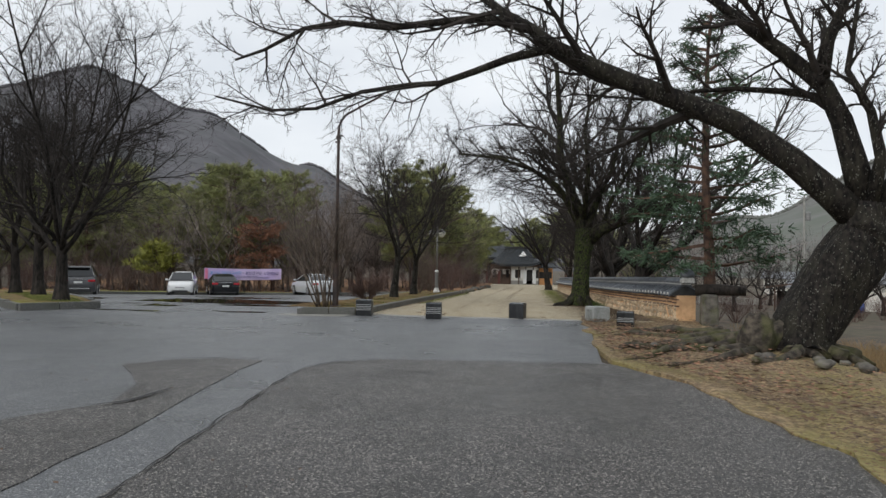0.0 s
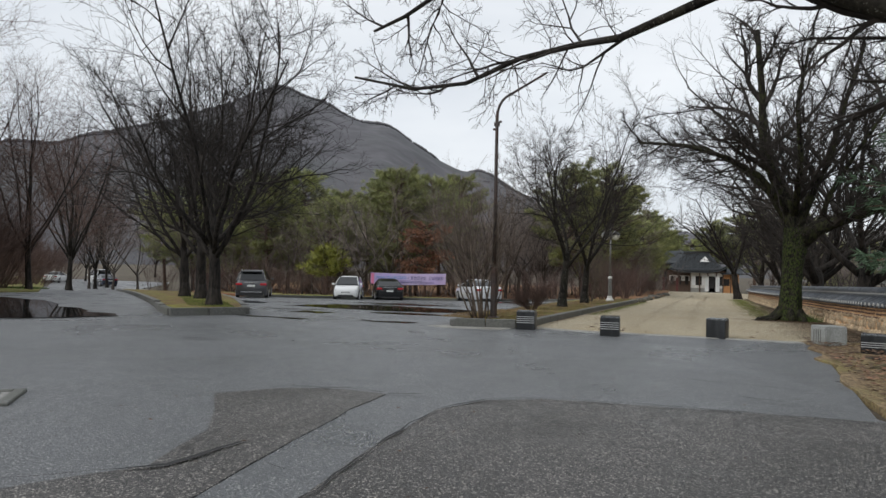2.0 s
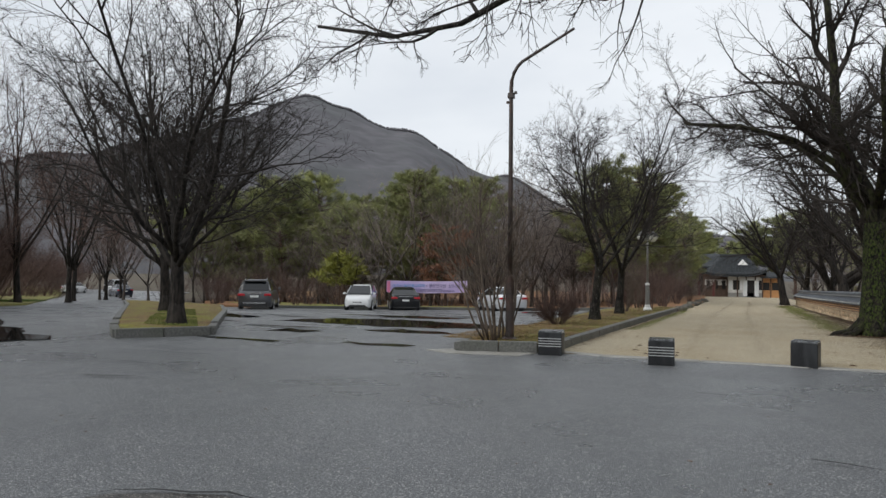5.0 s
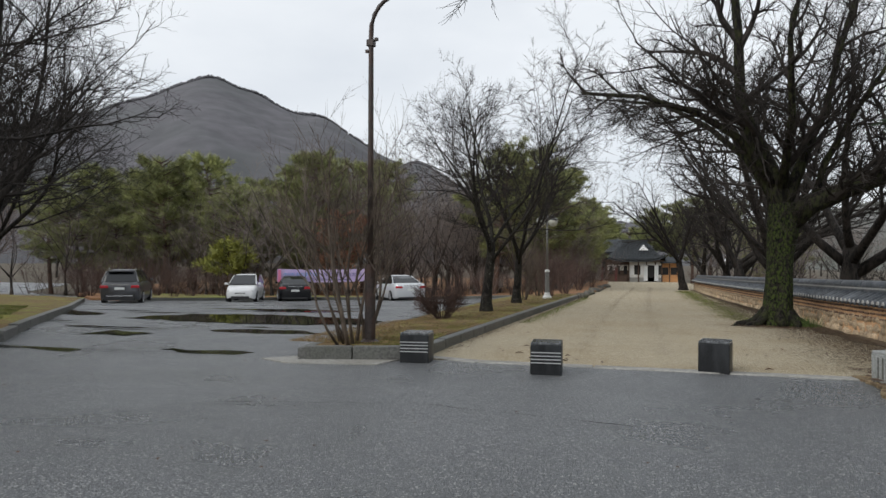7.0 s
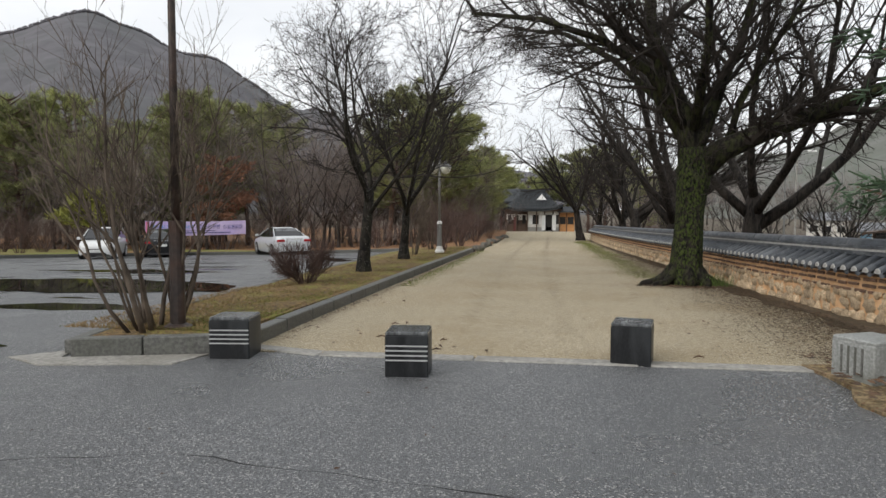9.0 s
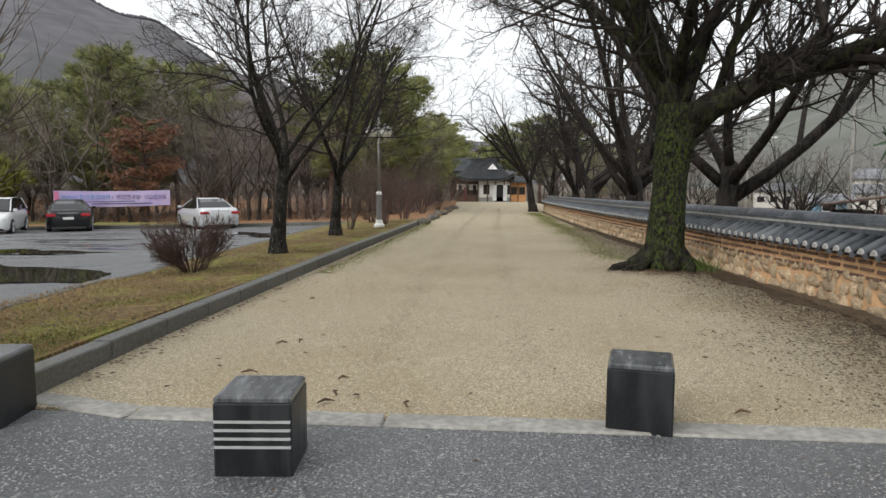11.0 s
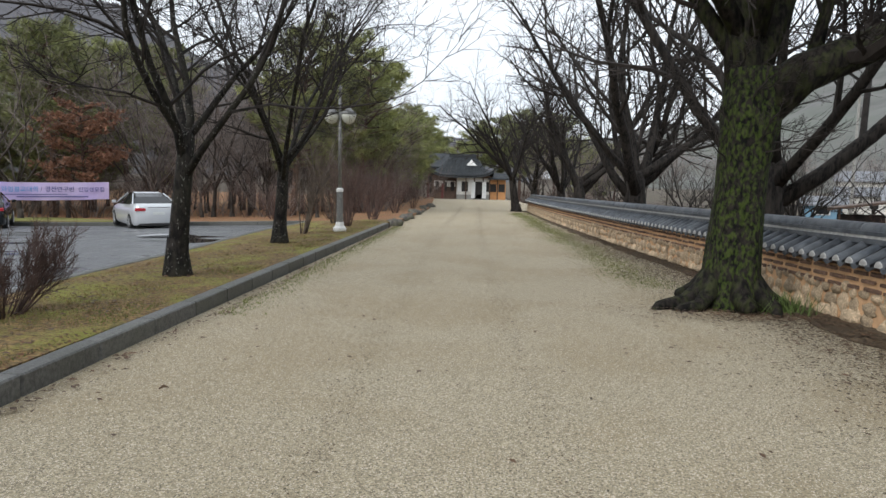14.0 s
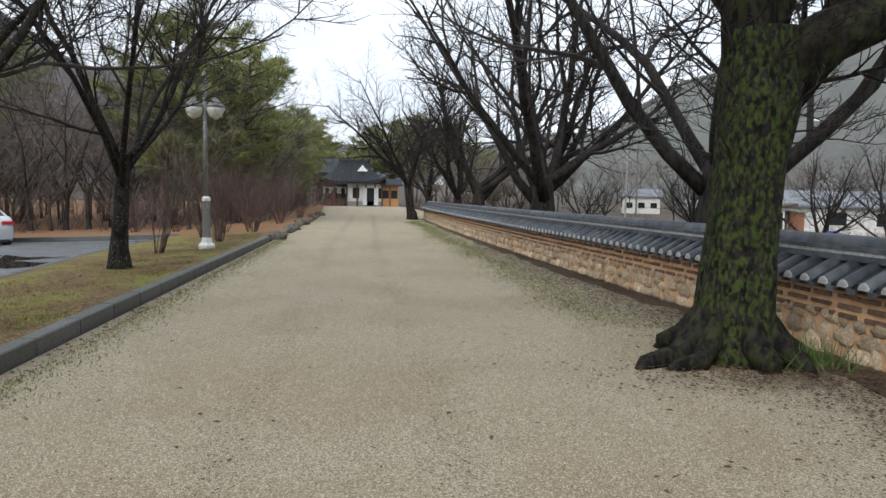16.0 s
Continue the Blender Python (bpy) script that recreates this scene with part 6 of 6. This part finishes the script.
house("white_house", 34.5, 71.5, -33, 9, 4.5, 2.4, M_PLASTER, M_ROOFGREY, "long white single-storey house with a grey roof")
house("blue_house", 31.5, 86, -25, 3.2, 3, 1.9, M_BLUEHOUSE, M_ROOFGREY, "small pale blue house with a sheet roof", 1)
house("white_house", 56, 122, -22, 9, 5, 2.8, M_PLASTER, M_ROOFGREY, "white village house with a grey roof")
house("white_house", 46, 138, -18, 6, 5, 3.0, M_PLASTER, M_ROOFGREY, "small white village house with a grey roof")
house("white_house", 66, 140, -25, 11, 7, 5.0, M_PLASTER, M_ROOFGREY, "two-storey white village house")


def hut():
    x, y = 20.6, 58.8
    t = thing("field_hut", x, y, land(x, y), -26, "small open field hut with a slanting roof", "hut")
    for a in (-1.3, 1.3):
        for b in (-1, 1):
            g = Geo()
            box(g, a, b, -0.2, 0.1, 0.1, 2.1)
            part("post", g, M_WOOD, t)
    g = Geo()
    g.add([(-1.9, -1.5, 1.75), (1.8, -1.5, 2.35), (1.8, 1.5, 2.35), (-1.9, 1.5, 1.75), (-1.9, -1.5, 1.87), (1.8, -1.5, 2.47), (1.8, 1.5, 2.47), (-1.9, 1.5, 1.87)],
          [(3, 2, 1, 0), (4, 5, 6, 7), (0, 1, 5, 4), (1, 2, 6, 5), (2, 3, 7, 6), (3, 0, 4, 7)])
    part("roof", g, M_WOOD, t, "weathered plank roof")
    g = Geo()
    box(g, -0.2, 0.9, 0, 2.4, 0.1, 1.5)
    part("back_panel", g, M_DARK, t)
    t2 = thing("brick_pillar", x + 1.9, y - 0.6, land(x, y), -26, "square terracotta brick pillar beside the hut", "pillar")
    g = Geo()
    box(g, 0, 0, -0.2, 0.75, 0.6, 2.15, 0.02)
    part("shaft", g, M_TERRACOTTA, t2)
    g = Geo()
    box(g, 0, 0, 1.95, 0.9, 0.75, 0.1, 0.02)
    part("cap", g, M_CONCRETE, t2)


hut()
g = Geo()
blob(g, 24.8, 58.2, land(24, 58) + 0.4, 0.8, 0.6, 0.55, random.Random(2), 10, 6, 0.15)
solo("tarpaulin_heap", g, M_TARP, "heap covered with a blue tarpaulin", "tarpaulin", smooth=True)
g = Geo()
box(g, 30, 60.5, land(30, 60) - 0.2, 16, 0.3, 0.95, 0.02, rz=radians(-32))
solo("wall_field", g, M_PLASTER, "low white concrete wall across the field", "wall", kind="structure")
wood_sources = [o for o in scene.objects if o.name.startswith("wood_tree")][:3]
for i in range(88):
    f = rnd.random()
    x, y = (rnd.uniform(5, 95), rnd.uniform(116, 170)) if i < 80 else (rnd.uniform(7, 16), rnd.uniform(76, 112))
    q = copy_thing(wood_sources[i % 3], pose(x, y, -2.6 + max(0, y - 120) * 0.05, 0, 0, i * 47))
    tagged(q, "leafless tree on the slope behind the village", "tree", "trees behind the village")
    s = rnd.uniform(0.7, 1.1)
    q.scale = (s, s, s)
g = Geo()
box(g, 17, 74, land(17, 74) - 0.2, 22, 0.3, 0.8, 0.02, rz=radians(-10))
solo("wall_terrace", g, M_CONCRETE, "low grey terrace wall in the field", "wall", kind="structure")


def utility_pole(x, y, h, rz, label, lamp=False, arms=True):
    z = land(x, y)
    t = thing("street_light" if lamp else "utility_pole", x, y, z, rz, label, "pole")
    g = Geo()
    tube(g, [Vector((0, 0, -0.3)), Vector((0, 0, h))], [0.12 if not lamp else 0.07, 0.08 if not lamp else 0.05], 8)
    part("pole", g, M_GREYSTEEL if lamp else M_CONCRETE, t)
    if lamp:
        g = Geo()
        tube(g, [Vector((0, 0, h - 0.1)), Vector((0.5, 0, h + 0.35)), Vector((1.6, 0, h + 0.5))], [0.05, 0.04, 0.035], 6)
        arm = part("arm", g, M_GREYSTEEL, t)
        g = Geo()
        box(g, 1.85, 0, h + 0.44, 0.6, 0.22, 0.12, 0.04)
        part("lamp_head", g, M_WHITE, arm, "pale lamp head")
    elif arms:
        for k in (0.3, 0.9):
            g = Geo()
            box(g, 0, 0, h - k, 1.6, 0.09, 0.09)
            part("crossarm", g, M_GREYSTEEL, t)
        g = Geo()
        lathe(g, [(0.2, h - 2.3), (0.22, h - 2.2), (0.22, h - 1.6), (0.16, h - 1.5)], 0.32, 0, 0, 10)
        part("transformer", g, M_GREYSTEEL, t)
    return t


utility_pole(24.6, 68, 10.2, -20, "concrete utility pole with crossarms and a transformer")
utility_pole(25.6, 92, 10.0, -20, "concrete utility pole beyond the field")
utility_pole(23.9, 62, 7.0, -5, "street light with a single curved arm", True)
utility_pole(25.5, 80, 7.0, 175, "street light beyond the garden wall", True)
utility_pole(15.5, 64, 7.0, 10, "street light between the bare trees", True)

orchard = bare_tree("orchard_tree", 17.5, 49, 4.8, 0.16, 400, "small bare fruit tree in the field", (0.05, 0), spec_of(VASE, angle=((30, 65), None, None, None), kids=(6, 6, 5, 4)), group="fruit trees in the field", share=0.22)
rnd = random.Random(17)
for i, (x, y) in enumerate(((21.5, 50), (25, 54), (15, 55), (19, 62), (27, 62), (23, 72), (14, 70), (18, 80), (29, 76), (22, 88), (35, 84), (13, 90), (31, 92))):
    q = copy_thing(orchard, pose(x, y, land(x, y), 0, 0, i * 71))
    s = rnd.uniform(0.8, 1.15)
    q.scale = (s, s, s)
field_bush = stem_bush("field_shrub", 11, 40, 1.8, 1.4, 20, 410, "tangled rust-brown shrub beyond the wall", M_TWIGRED, dense=6, r=0.014, lean=1.0, group="shrubs beyond the wall", z=land(11, 40))
for i in range(44):
    x, y = (rnd.uniform(8, 26), rnd.uniform(30, 78)) if i < 28 else (rnd.uniform(4.5, 22), rnd.uniform(112, 122))
    q = copy_thing(field_bush, pose(x, y, land(x, y), 0, 0, i * 37))
    s = rnd.uniform(0.5, 1.0) if i < 28 else rnd.uniform(1.0, 1.7)
    q.scale = (s, s, s)


# ---- end of the garden wall, bank and roots ----
def wall_end():
    x, y = 3.95, 18.75
    z = land(2, y)
    t = thing("wall_end_finial", x, y, z + HB + 0.36, 0, "rounded dark roof-tile finial on pale mortar", "finial")
    g = Geo()
    box(g, 0, 0, -0.02, 0.34, 0.3, 0.14, 0.05)
    part("mortar_base", g, M_MORTAR, t)
    g = Geo()
    lathe(g, [(0.17, 0.12), (0.18, 0.2), (0.14, 0.29), (0.05, 0.34)], n=10)
    part("tile_cap", g, M_TILE, t, "", True)


wall_end()
rnd = random.Random(23)
g = Geo()
tube(g, [Vector((4.15, 18.75, 0.86)), Vector((4.7, 18.6, 0.88)), Vector((5.3, 18.4, 0.86))], [0.14, 0.15, 0.12], 9)
solo("fallen_log", g, M_BARK, "dark weathered log lying on stone posts beside the wall", "log", smooth=True)
for px, py in ((4.45, 18.55),):
    g = Geo()
    box(g, px, py, land(px, py) - 0.1, 0.42, 0.4, 0.86 - land(px, py) , 0.05, 0.9)
    solo("stone_post", g, M_ROCK, "rough stone post carrying the log", "stone post")
for i in range(16):
    a, r = rnd.uniform(2.2, 5.6), rnd.uniform(0.9, 2.6)
    x, y = 4.6 + math.cos(a) * r, 13.2 + math.sin(a) * r
    if x < 1.6:
        continue
    s = rnd.uniform(0.06, 0.16)
    g = Geo()
    blob(g, 0, 0, 0, s, s * rnd.uniform(0.6, 1), s * rnd.uniform(0.4, 0.7), rnd, 8, 5, 0.25)
    ob = solo("rock", g, M_ROCK, "mossy grey rock among the tree roots", "rock", "rocks round the old tree", smooth=True)
    ob.matrix_world = pose(x, y, land(x, y) + 0.08 + s * 0.15, 0, 0, rnd.uniform(0, 360))
for i, (x0, y0, x1, y1, r) in enumerate(((3.6, 13.6, 1.4, 12.2, 0.11), (3.7, 14.4, 1.5, 14.6, 0.10), (3.5, 13.0, 1.35, 11.2, 0.085), (3.9, 15.0, 2.0, 16.2, 0.13), (3.8, 12.4, 2.1, 10.4, 0.09), (3.3, 13.9, 1.9, 13.2, 0.07), (4.4, 12.2, 3.2, 10.8, 0.1))):
    g = Geo()
    n = 8
    pts, rr = [], []
    for k in range(n + 1):
        f = k / n
        x, y = x0 + (x1 - x0) * f, y0 + (y1 - y0) * f
        pts.append(Vector((x + 0.14 * math.sin(f * 7 + i), y + 0.14 * math.cos(f * 6 + i * 2), land(x, y) + 0.10 + 0.05 * math.sin(f * 9 + i) - 0.06 * f)))
        rr.append(r * (1.15 - 0.75 * f))
    tube(g, pts, rr, 7)
    solo("surface_root", g, M_ROOT, "gnarled root running over the bare earth", "root", "roots of the old tree", smooth=True)

# stones edging the bank beside the far path
for i in range(40):
    f = i / 39
    y = 43.8 + f * 30
    s = rnd.uniform(0.10, 0.26)
    g = Geo()
    blob(g, 0, 0, 0, s * 1.2, s, s * 0.75, rnd, 8, 5, 0.25)
    ob = solo("edging_stone", g, M_ROCK, "grey boulder edging the bank", "stone", "stones edging the bank", smooth=True)
    ob.matrix_world = pose(-4.38 - 0.004 * i + rnd.uniform(-.28, .16), y, land(-4.3, y) + s * 0.4, 0, 0, rnd.uniform(0, 360))


# ---- cracks in the asphalt ----
road = bpy.data.objects["road"]


def crack(pts, width, seed):
    """A narrow ragged crack along a line."""
    g = Geo()
    line = []
    for (x0, y0), (x1, y1) in zip(pts, pts[1:]):
        n = max(2, int(math.hypot(x1 - x0, y1 - y0) / 0.12))
        line += [(x0 + (x1 - x0) * k / n, y0 + (y1 - y0) * k / n) for k in range(n)]
    for k, (x, y) in enumerate(line):
        x += 0.05 * noise.noise(Vector((x * 3, y * 3, seed)))
        y += 0.05 * noise.noise(Vector((x * 3, y * 3, seed + 5)))
        w = width * max(0.15, 0.6 + 1.3 * noise.noise(Vector((k * 0.23, seed, 0))))
        z = land(x, y) + 0.026
        a, b = line[max(0, k - 1)], line[min(len(line) - 1, k + 1)]
        dx, dy = b[0] - a[0], b[1] - a[1]
        d = math.hypot(dx, dy) or 1
        g.v.extend([(x - dy / d * w, y + dx / d * w, z), (x + dy / d * w, y - dx / d * w, z)])
    for k in range(len(line) - 1):
        g.f.append((2 * k, 2 * k + 1, 2 * k + 3, 2 * k + 2))
    return part("crack", g, M_CRACK, road, "ragged open crack")


for i, (pts, w) in enumerate(((((-2.75, 9.9), (-3.02, 9.2), (-2.98, 8.0), (-2.55, 4.0), (-2.5, 2.0)), 0.014), (((-2.75, 9.9), (-2.2, 10.25), (-1.2, 10.4), (0.6, 10.45), (1.1, 10.4)), 0.012),
                              (((-5.6, 8.9), (-5.1, 9.55), (-4.4, 9.82), (-3.8, 9.75)), 0.022), (((-6.5, 5.6), (-4.9, 5.75), (-4.0, 6.6), (-3.95, 7.5)), 0.022),
                              (((-3.8, 9.7), (-3.3, 9.95)), 0.012), (((-0.8, 12.4), (0.4, 12.2), (1.05, 11.8)), 0.012), (((-0.2, 11.4), (0.7, 11.0), (1.05, 10.75)), 0.016),
                              (((-12.6, 18.3), (-9.8, 18.1), (-7.6, 18.2)), 0.02), (((-9.5, 13.0), (-8.7, 13.3)), 0.02), (((-11.5, 15.4), (-9.5, 15.6)), 0.012),
                              (((-6.0, 15.0), (-3.5, 15.6), (-1.2, 15.2)), 0.008), (((-18, 13), (-13, 14.6), (-9, 14.2)), 0.012), (((-3.4, 6.9), (-3.1, 6.8)), 0.01))):
    crack(pts, w, i * 3.1)


# ---- loose leaves, twigs, grass ----
def scatter_leaves(name, count, where, mat, label, size, seed, dz=0.02):
    rnd = random.Random(seed)
    g = Geo()
    for _ in range(count):
        x, y = where(rnd)
        z = land(x, y) + dz + rnd.uniform(0, 0.012)
        a, s = rnd.random() * 6.28, size * rnd.uniform(0.5, 1.3)
        c, d = math.cos(a) * s, math.sin(a) * s
        k = rnd.uniform(0.3, 0.55)
        g.add([(x - c, y - d, z), (x + d * k, y - c * k, z + s * 0.25), (x + c, y + d, z + s * 0.12), (x - d * k, y + c * k, z + s * 0.05)], [(0, 1, 2), (0, 2, 3)])
    return solo(name, g, mat, label, "leaves", kind="stuff")


def on_bank(y):
    """Where the earth bank meets the asphalt."""
    return 1.15 + (min(0.9, (10.9 - y) * 0.45) + max(0.0, 9 - y) * 0.11 if y < 10.9 else 0.0)


def near_wall(rnd):
    y = rnd.uniform(19.5, 50)
    return 2.9 - 0.02 * (y - 25) - abs(rnd.gauss(0, 0.55)) - 0.1, y


scatter_leaves("leaf_litter_wall", 2600, near_wall, M_LEAF, "dead brown leaves along the foot of the wall", 0.035, 1, 0.03)
scatter_leaves("leaf_litter_path", 420, lambda r: (r.uniform(-4.3, 2.4), r.uniform(19, 46)), M_LEAF, "scattered dead leaves on the sandy path", 0.03, 2, 0.03)
scatter_leaves("leaf_litter_kerb", 900, lambda r: (-4.38 + abs(r.gauss(0, 0.12)), r.uniform(19.2, 44)), M_LEAF, "dead leaves gathered along the kerb", 0.03, 3, 0.03)
scatter_leaves("leaf_litter_verge", 2200, lambda r: (r.uniform(-6.6, -4.8), r.uniform(19, 45)), M_LEAF, "dead leaves in the turf strip", 0.035, 4, 0.19)
scatter_leaves("leaf_litter_bank", 5200, lambda r: (lambda y: (on_bank(y) + 0.1 + abs(r.gauss(0.9, 1.2)), y))(r.uniform(3, 19)), M_LEAF, "leaf litter on the earth bank", 0.045, 5, 0.09)
scatter_leaves("leaf_litter_bank_rust", 800, lambda r: (lambda y: (on_bank(y) + 0.2 + abs(r.gauss(0.8, 0.9)), y))(r.uniform(8, 16)), M_RUST, "rusty fallen leaves round the roots", 0.045, 6, 0.1)
scatter_leaves("asphalt_debris", 260, lambda r: (r.uniform(-9, 1), r.uniform(4, 18.4)), M_LEAF, "specks of leaf and bark on the asphalt", 0.022, 7, 0.02)


def blades(name, count, where, mat, label, height, seed, dz=0.0, wide=0.006):
    rnd = random.Random(seed)
    g = Geo()
    for _ in range(count):
        x, y = where(rnd)
        z = land(x, y) + dz
        a = rnd.random() * 6.28
        h = height * rnd.uniform(0.4, 1.3)
        lx, ly = rnd.gauss(0, h * 0.45), rnd.gauss(0, h * 0.45)
        c, d = math.cos(a) * wide, math.sin(a) * wide
        g.add([(x - c, y - d, z), (x + c, y + d, z), (x + lx, y + ly, z + h)], [(0, 1, 2)])
    return solo(name, g, mat, label, "grass", kind="stuff")


blades("turf_blades", 26000, lambda r: (r.uniform(-6.8, -4.75), 19 + 26 * r.random() ** 1.5), M_DRYGRASS, "short dry winter turf", 0.035, 11, 0.16)
blades("turf_moss", 22000, lambda r: (lambda x, y: (x, y))(-4.75 - abs(r.gauss(0, 0.7)), 19 + 26 * r.random() ** 1.5), M_MOSS, "green moss in the turf strip", 0.025, 12, 0.16)


def moss_strip(r):
    y = r.uniform(29, 62)
    return 1.35 + 0.35 * noise.noise(Vector((y * 0.4, 0, 0))) + r.gauss(0, 0.30), y


blades("path_moss", 24000, moss_strip, M_MOSS, "thin green moss along the shaded side of the path", 0.016, 13, 0.022, 0.008)
blades("kerb_moss", 5000, lambda r: (-4.3 + abs(r.gauss(0, 0.22)), r.uniform(26, 44)), M_MOSS, "moss at the foot of the kerb", 0.02, 14, 0.02, 0.008)
blades("field_grass", 16000, lambda r: (r.uniform(6.5, 15), r.uniform(8, 24)), M_DRYGRASS, "tall dry orange-brown grass below the bank", 0.55, 15, -0.1, 0.012)
blades("lane_grass", 9000, lambda r: (lambda f: (-27.6 - f * 14 - abs(r.gauss(0, 1.0)), 13 + f * 24))(r.random()), M_GRASSBLADE, "green grass at the edge of the lane", 0.14, 16, 0.06, 0.012)
blades("root_grass", 260, lambda r: (2.35 + r.gauss(0, 0.16), ROOTY - 0.35 + r.gauss(0, 0.14)), M_GRASSBLADE, "tuft of green grass among the roots", 0.26, 17, 0, 0.007)
blades("bed_grass", 12000, lambda r: (lambda f: (-13.4 - f * 8 + r.uniform(-0.7, 0.9), 18.4 + f * 8.6))(r.random()), M_MOSS, "moss and turf in the planting bed", 0.04, 18, 0.17, 0.012)


def rut(x0, seed):
    return lambda r: (lambda y: (x0 + 0.12 * math.sin(y * 0.11 + seed) + r.gauss(0, 0.09), y))(20 + 55 * r.random())


scatter_leaves("wheel_rut_grit", 5000, rut(-2.35, 0.3), M_SOIL, "darker damp grit in a wheel track", 0.011, 31, 0.032)
scatter_leaves("wheel_rut_grit", 5000, rut(-1.05, 0.3), M_SOIL, "darker damp grit in a wheel track", 0.011, 32, 0.032)
scatter_leaves("damp_grit", 42000, lambda r: (lambda y: (2.75 - abs(r.gauss(0, 0.75)) * (1 + 0.5 * noise.noise(Vector((y * 0.6, 1, 0)))), y))(19 + 22 * r.random() ** 1.3), M_SOIL, "damp brown crumbs of soil washed from the wall", 0.018, 33, 0.034)
scatter_leaves("root_debris", 1500, lambda r: (1.85 + r.gauss(0, 0.75), ROOTY - 0.75 + r.gauss(0, 0.3)), M_LEAF, "dark leaf crumbs round the roots", 0.022, 34, 0.036)


# ---- fallen twigs, worn spots and a drain ----
rnd = random.Random(77)
TWIGS = ((-2.9, 19.1), (-2.8, 19.05), (-2.68, 19.13), (-2.37, 19.15), (-3.2, 20.6), (-3.05, 20.7), (-3.15, 19.6), (-2.4, 18.95), (-1.85, 18.95), (-2.4, 19.5), (0.3, 18.95), (0.9, 21.5), (-3.6, 23.2), (1.3, 17.2))
for x, y in TWIGS:
    g = Geo()
    a = rnd.random() * 3.14
    ll = rnd.uniform(0.03, 0.065)
    z = land(x, y) + 0.035
    d = Vector((math.cos(a), math.sin(a), 0))
    tube(g, [Vector((x, y, z)) - d * ll, Vector((x, y, z + 0.012)) + Vector((-d[1], d[0], 0)) * 0.02, Vector((x, y, z)) + d * ll], [0.006, 0.011, 0.004], 5)
    solo("fallen_twig", g, M_LEAF, "short dark broken twig lying on the sandy path", "twig", "fallen twigs")


def drain():
    t = thing("drain_cover", -7.45, 7.55, land(-7.4, 7.5), 40, "square concrete drain frame with a dark iron cover", "drain")
    g = Geo()
    for bx in ((-0.42, 0, 0.12, 0.8), (0.42, 0, 0.12, 0.8), (0, -0.36, 0.72, 0.1), (0, 0.36, 0.72, 0.1)):
        box(g, bx[0], bx[1], -0.05, bx[2], bx[3], 0.085, 0.01)
    part("frame", g, M_KERB, t, "worn concrete rim")
    g = Geo()
    box(g, 0, 0, -0.05, 0.71, 0.61, 0.07, 0.005)
    cover = part("cover", g, M_DRY, t)
    for k in range(6):
        g = Geo()
        box(g, -0.25 + k * 0.1, 0, 0.02, 0.03, 0.5, 0.006)
        part("slot", g, M_CRACK, cover)


drain()
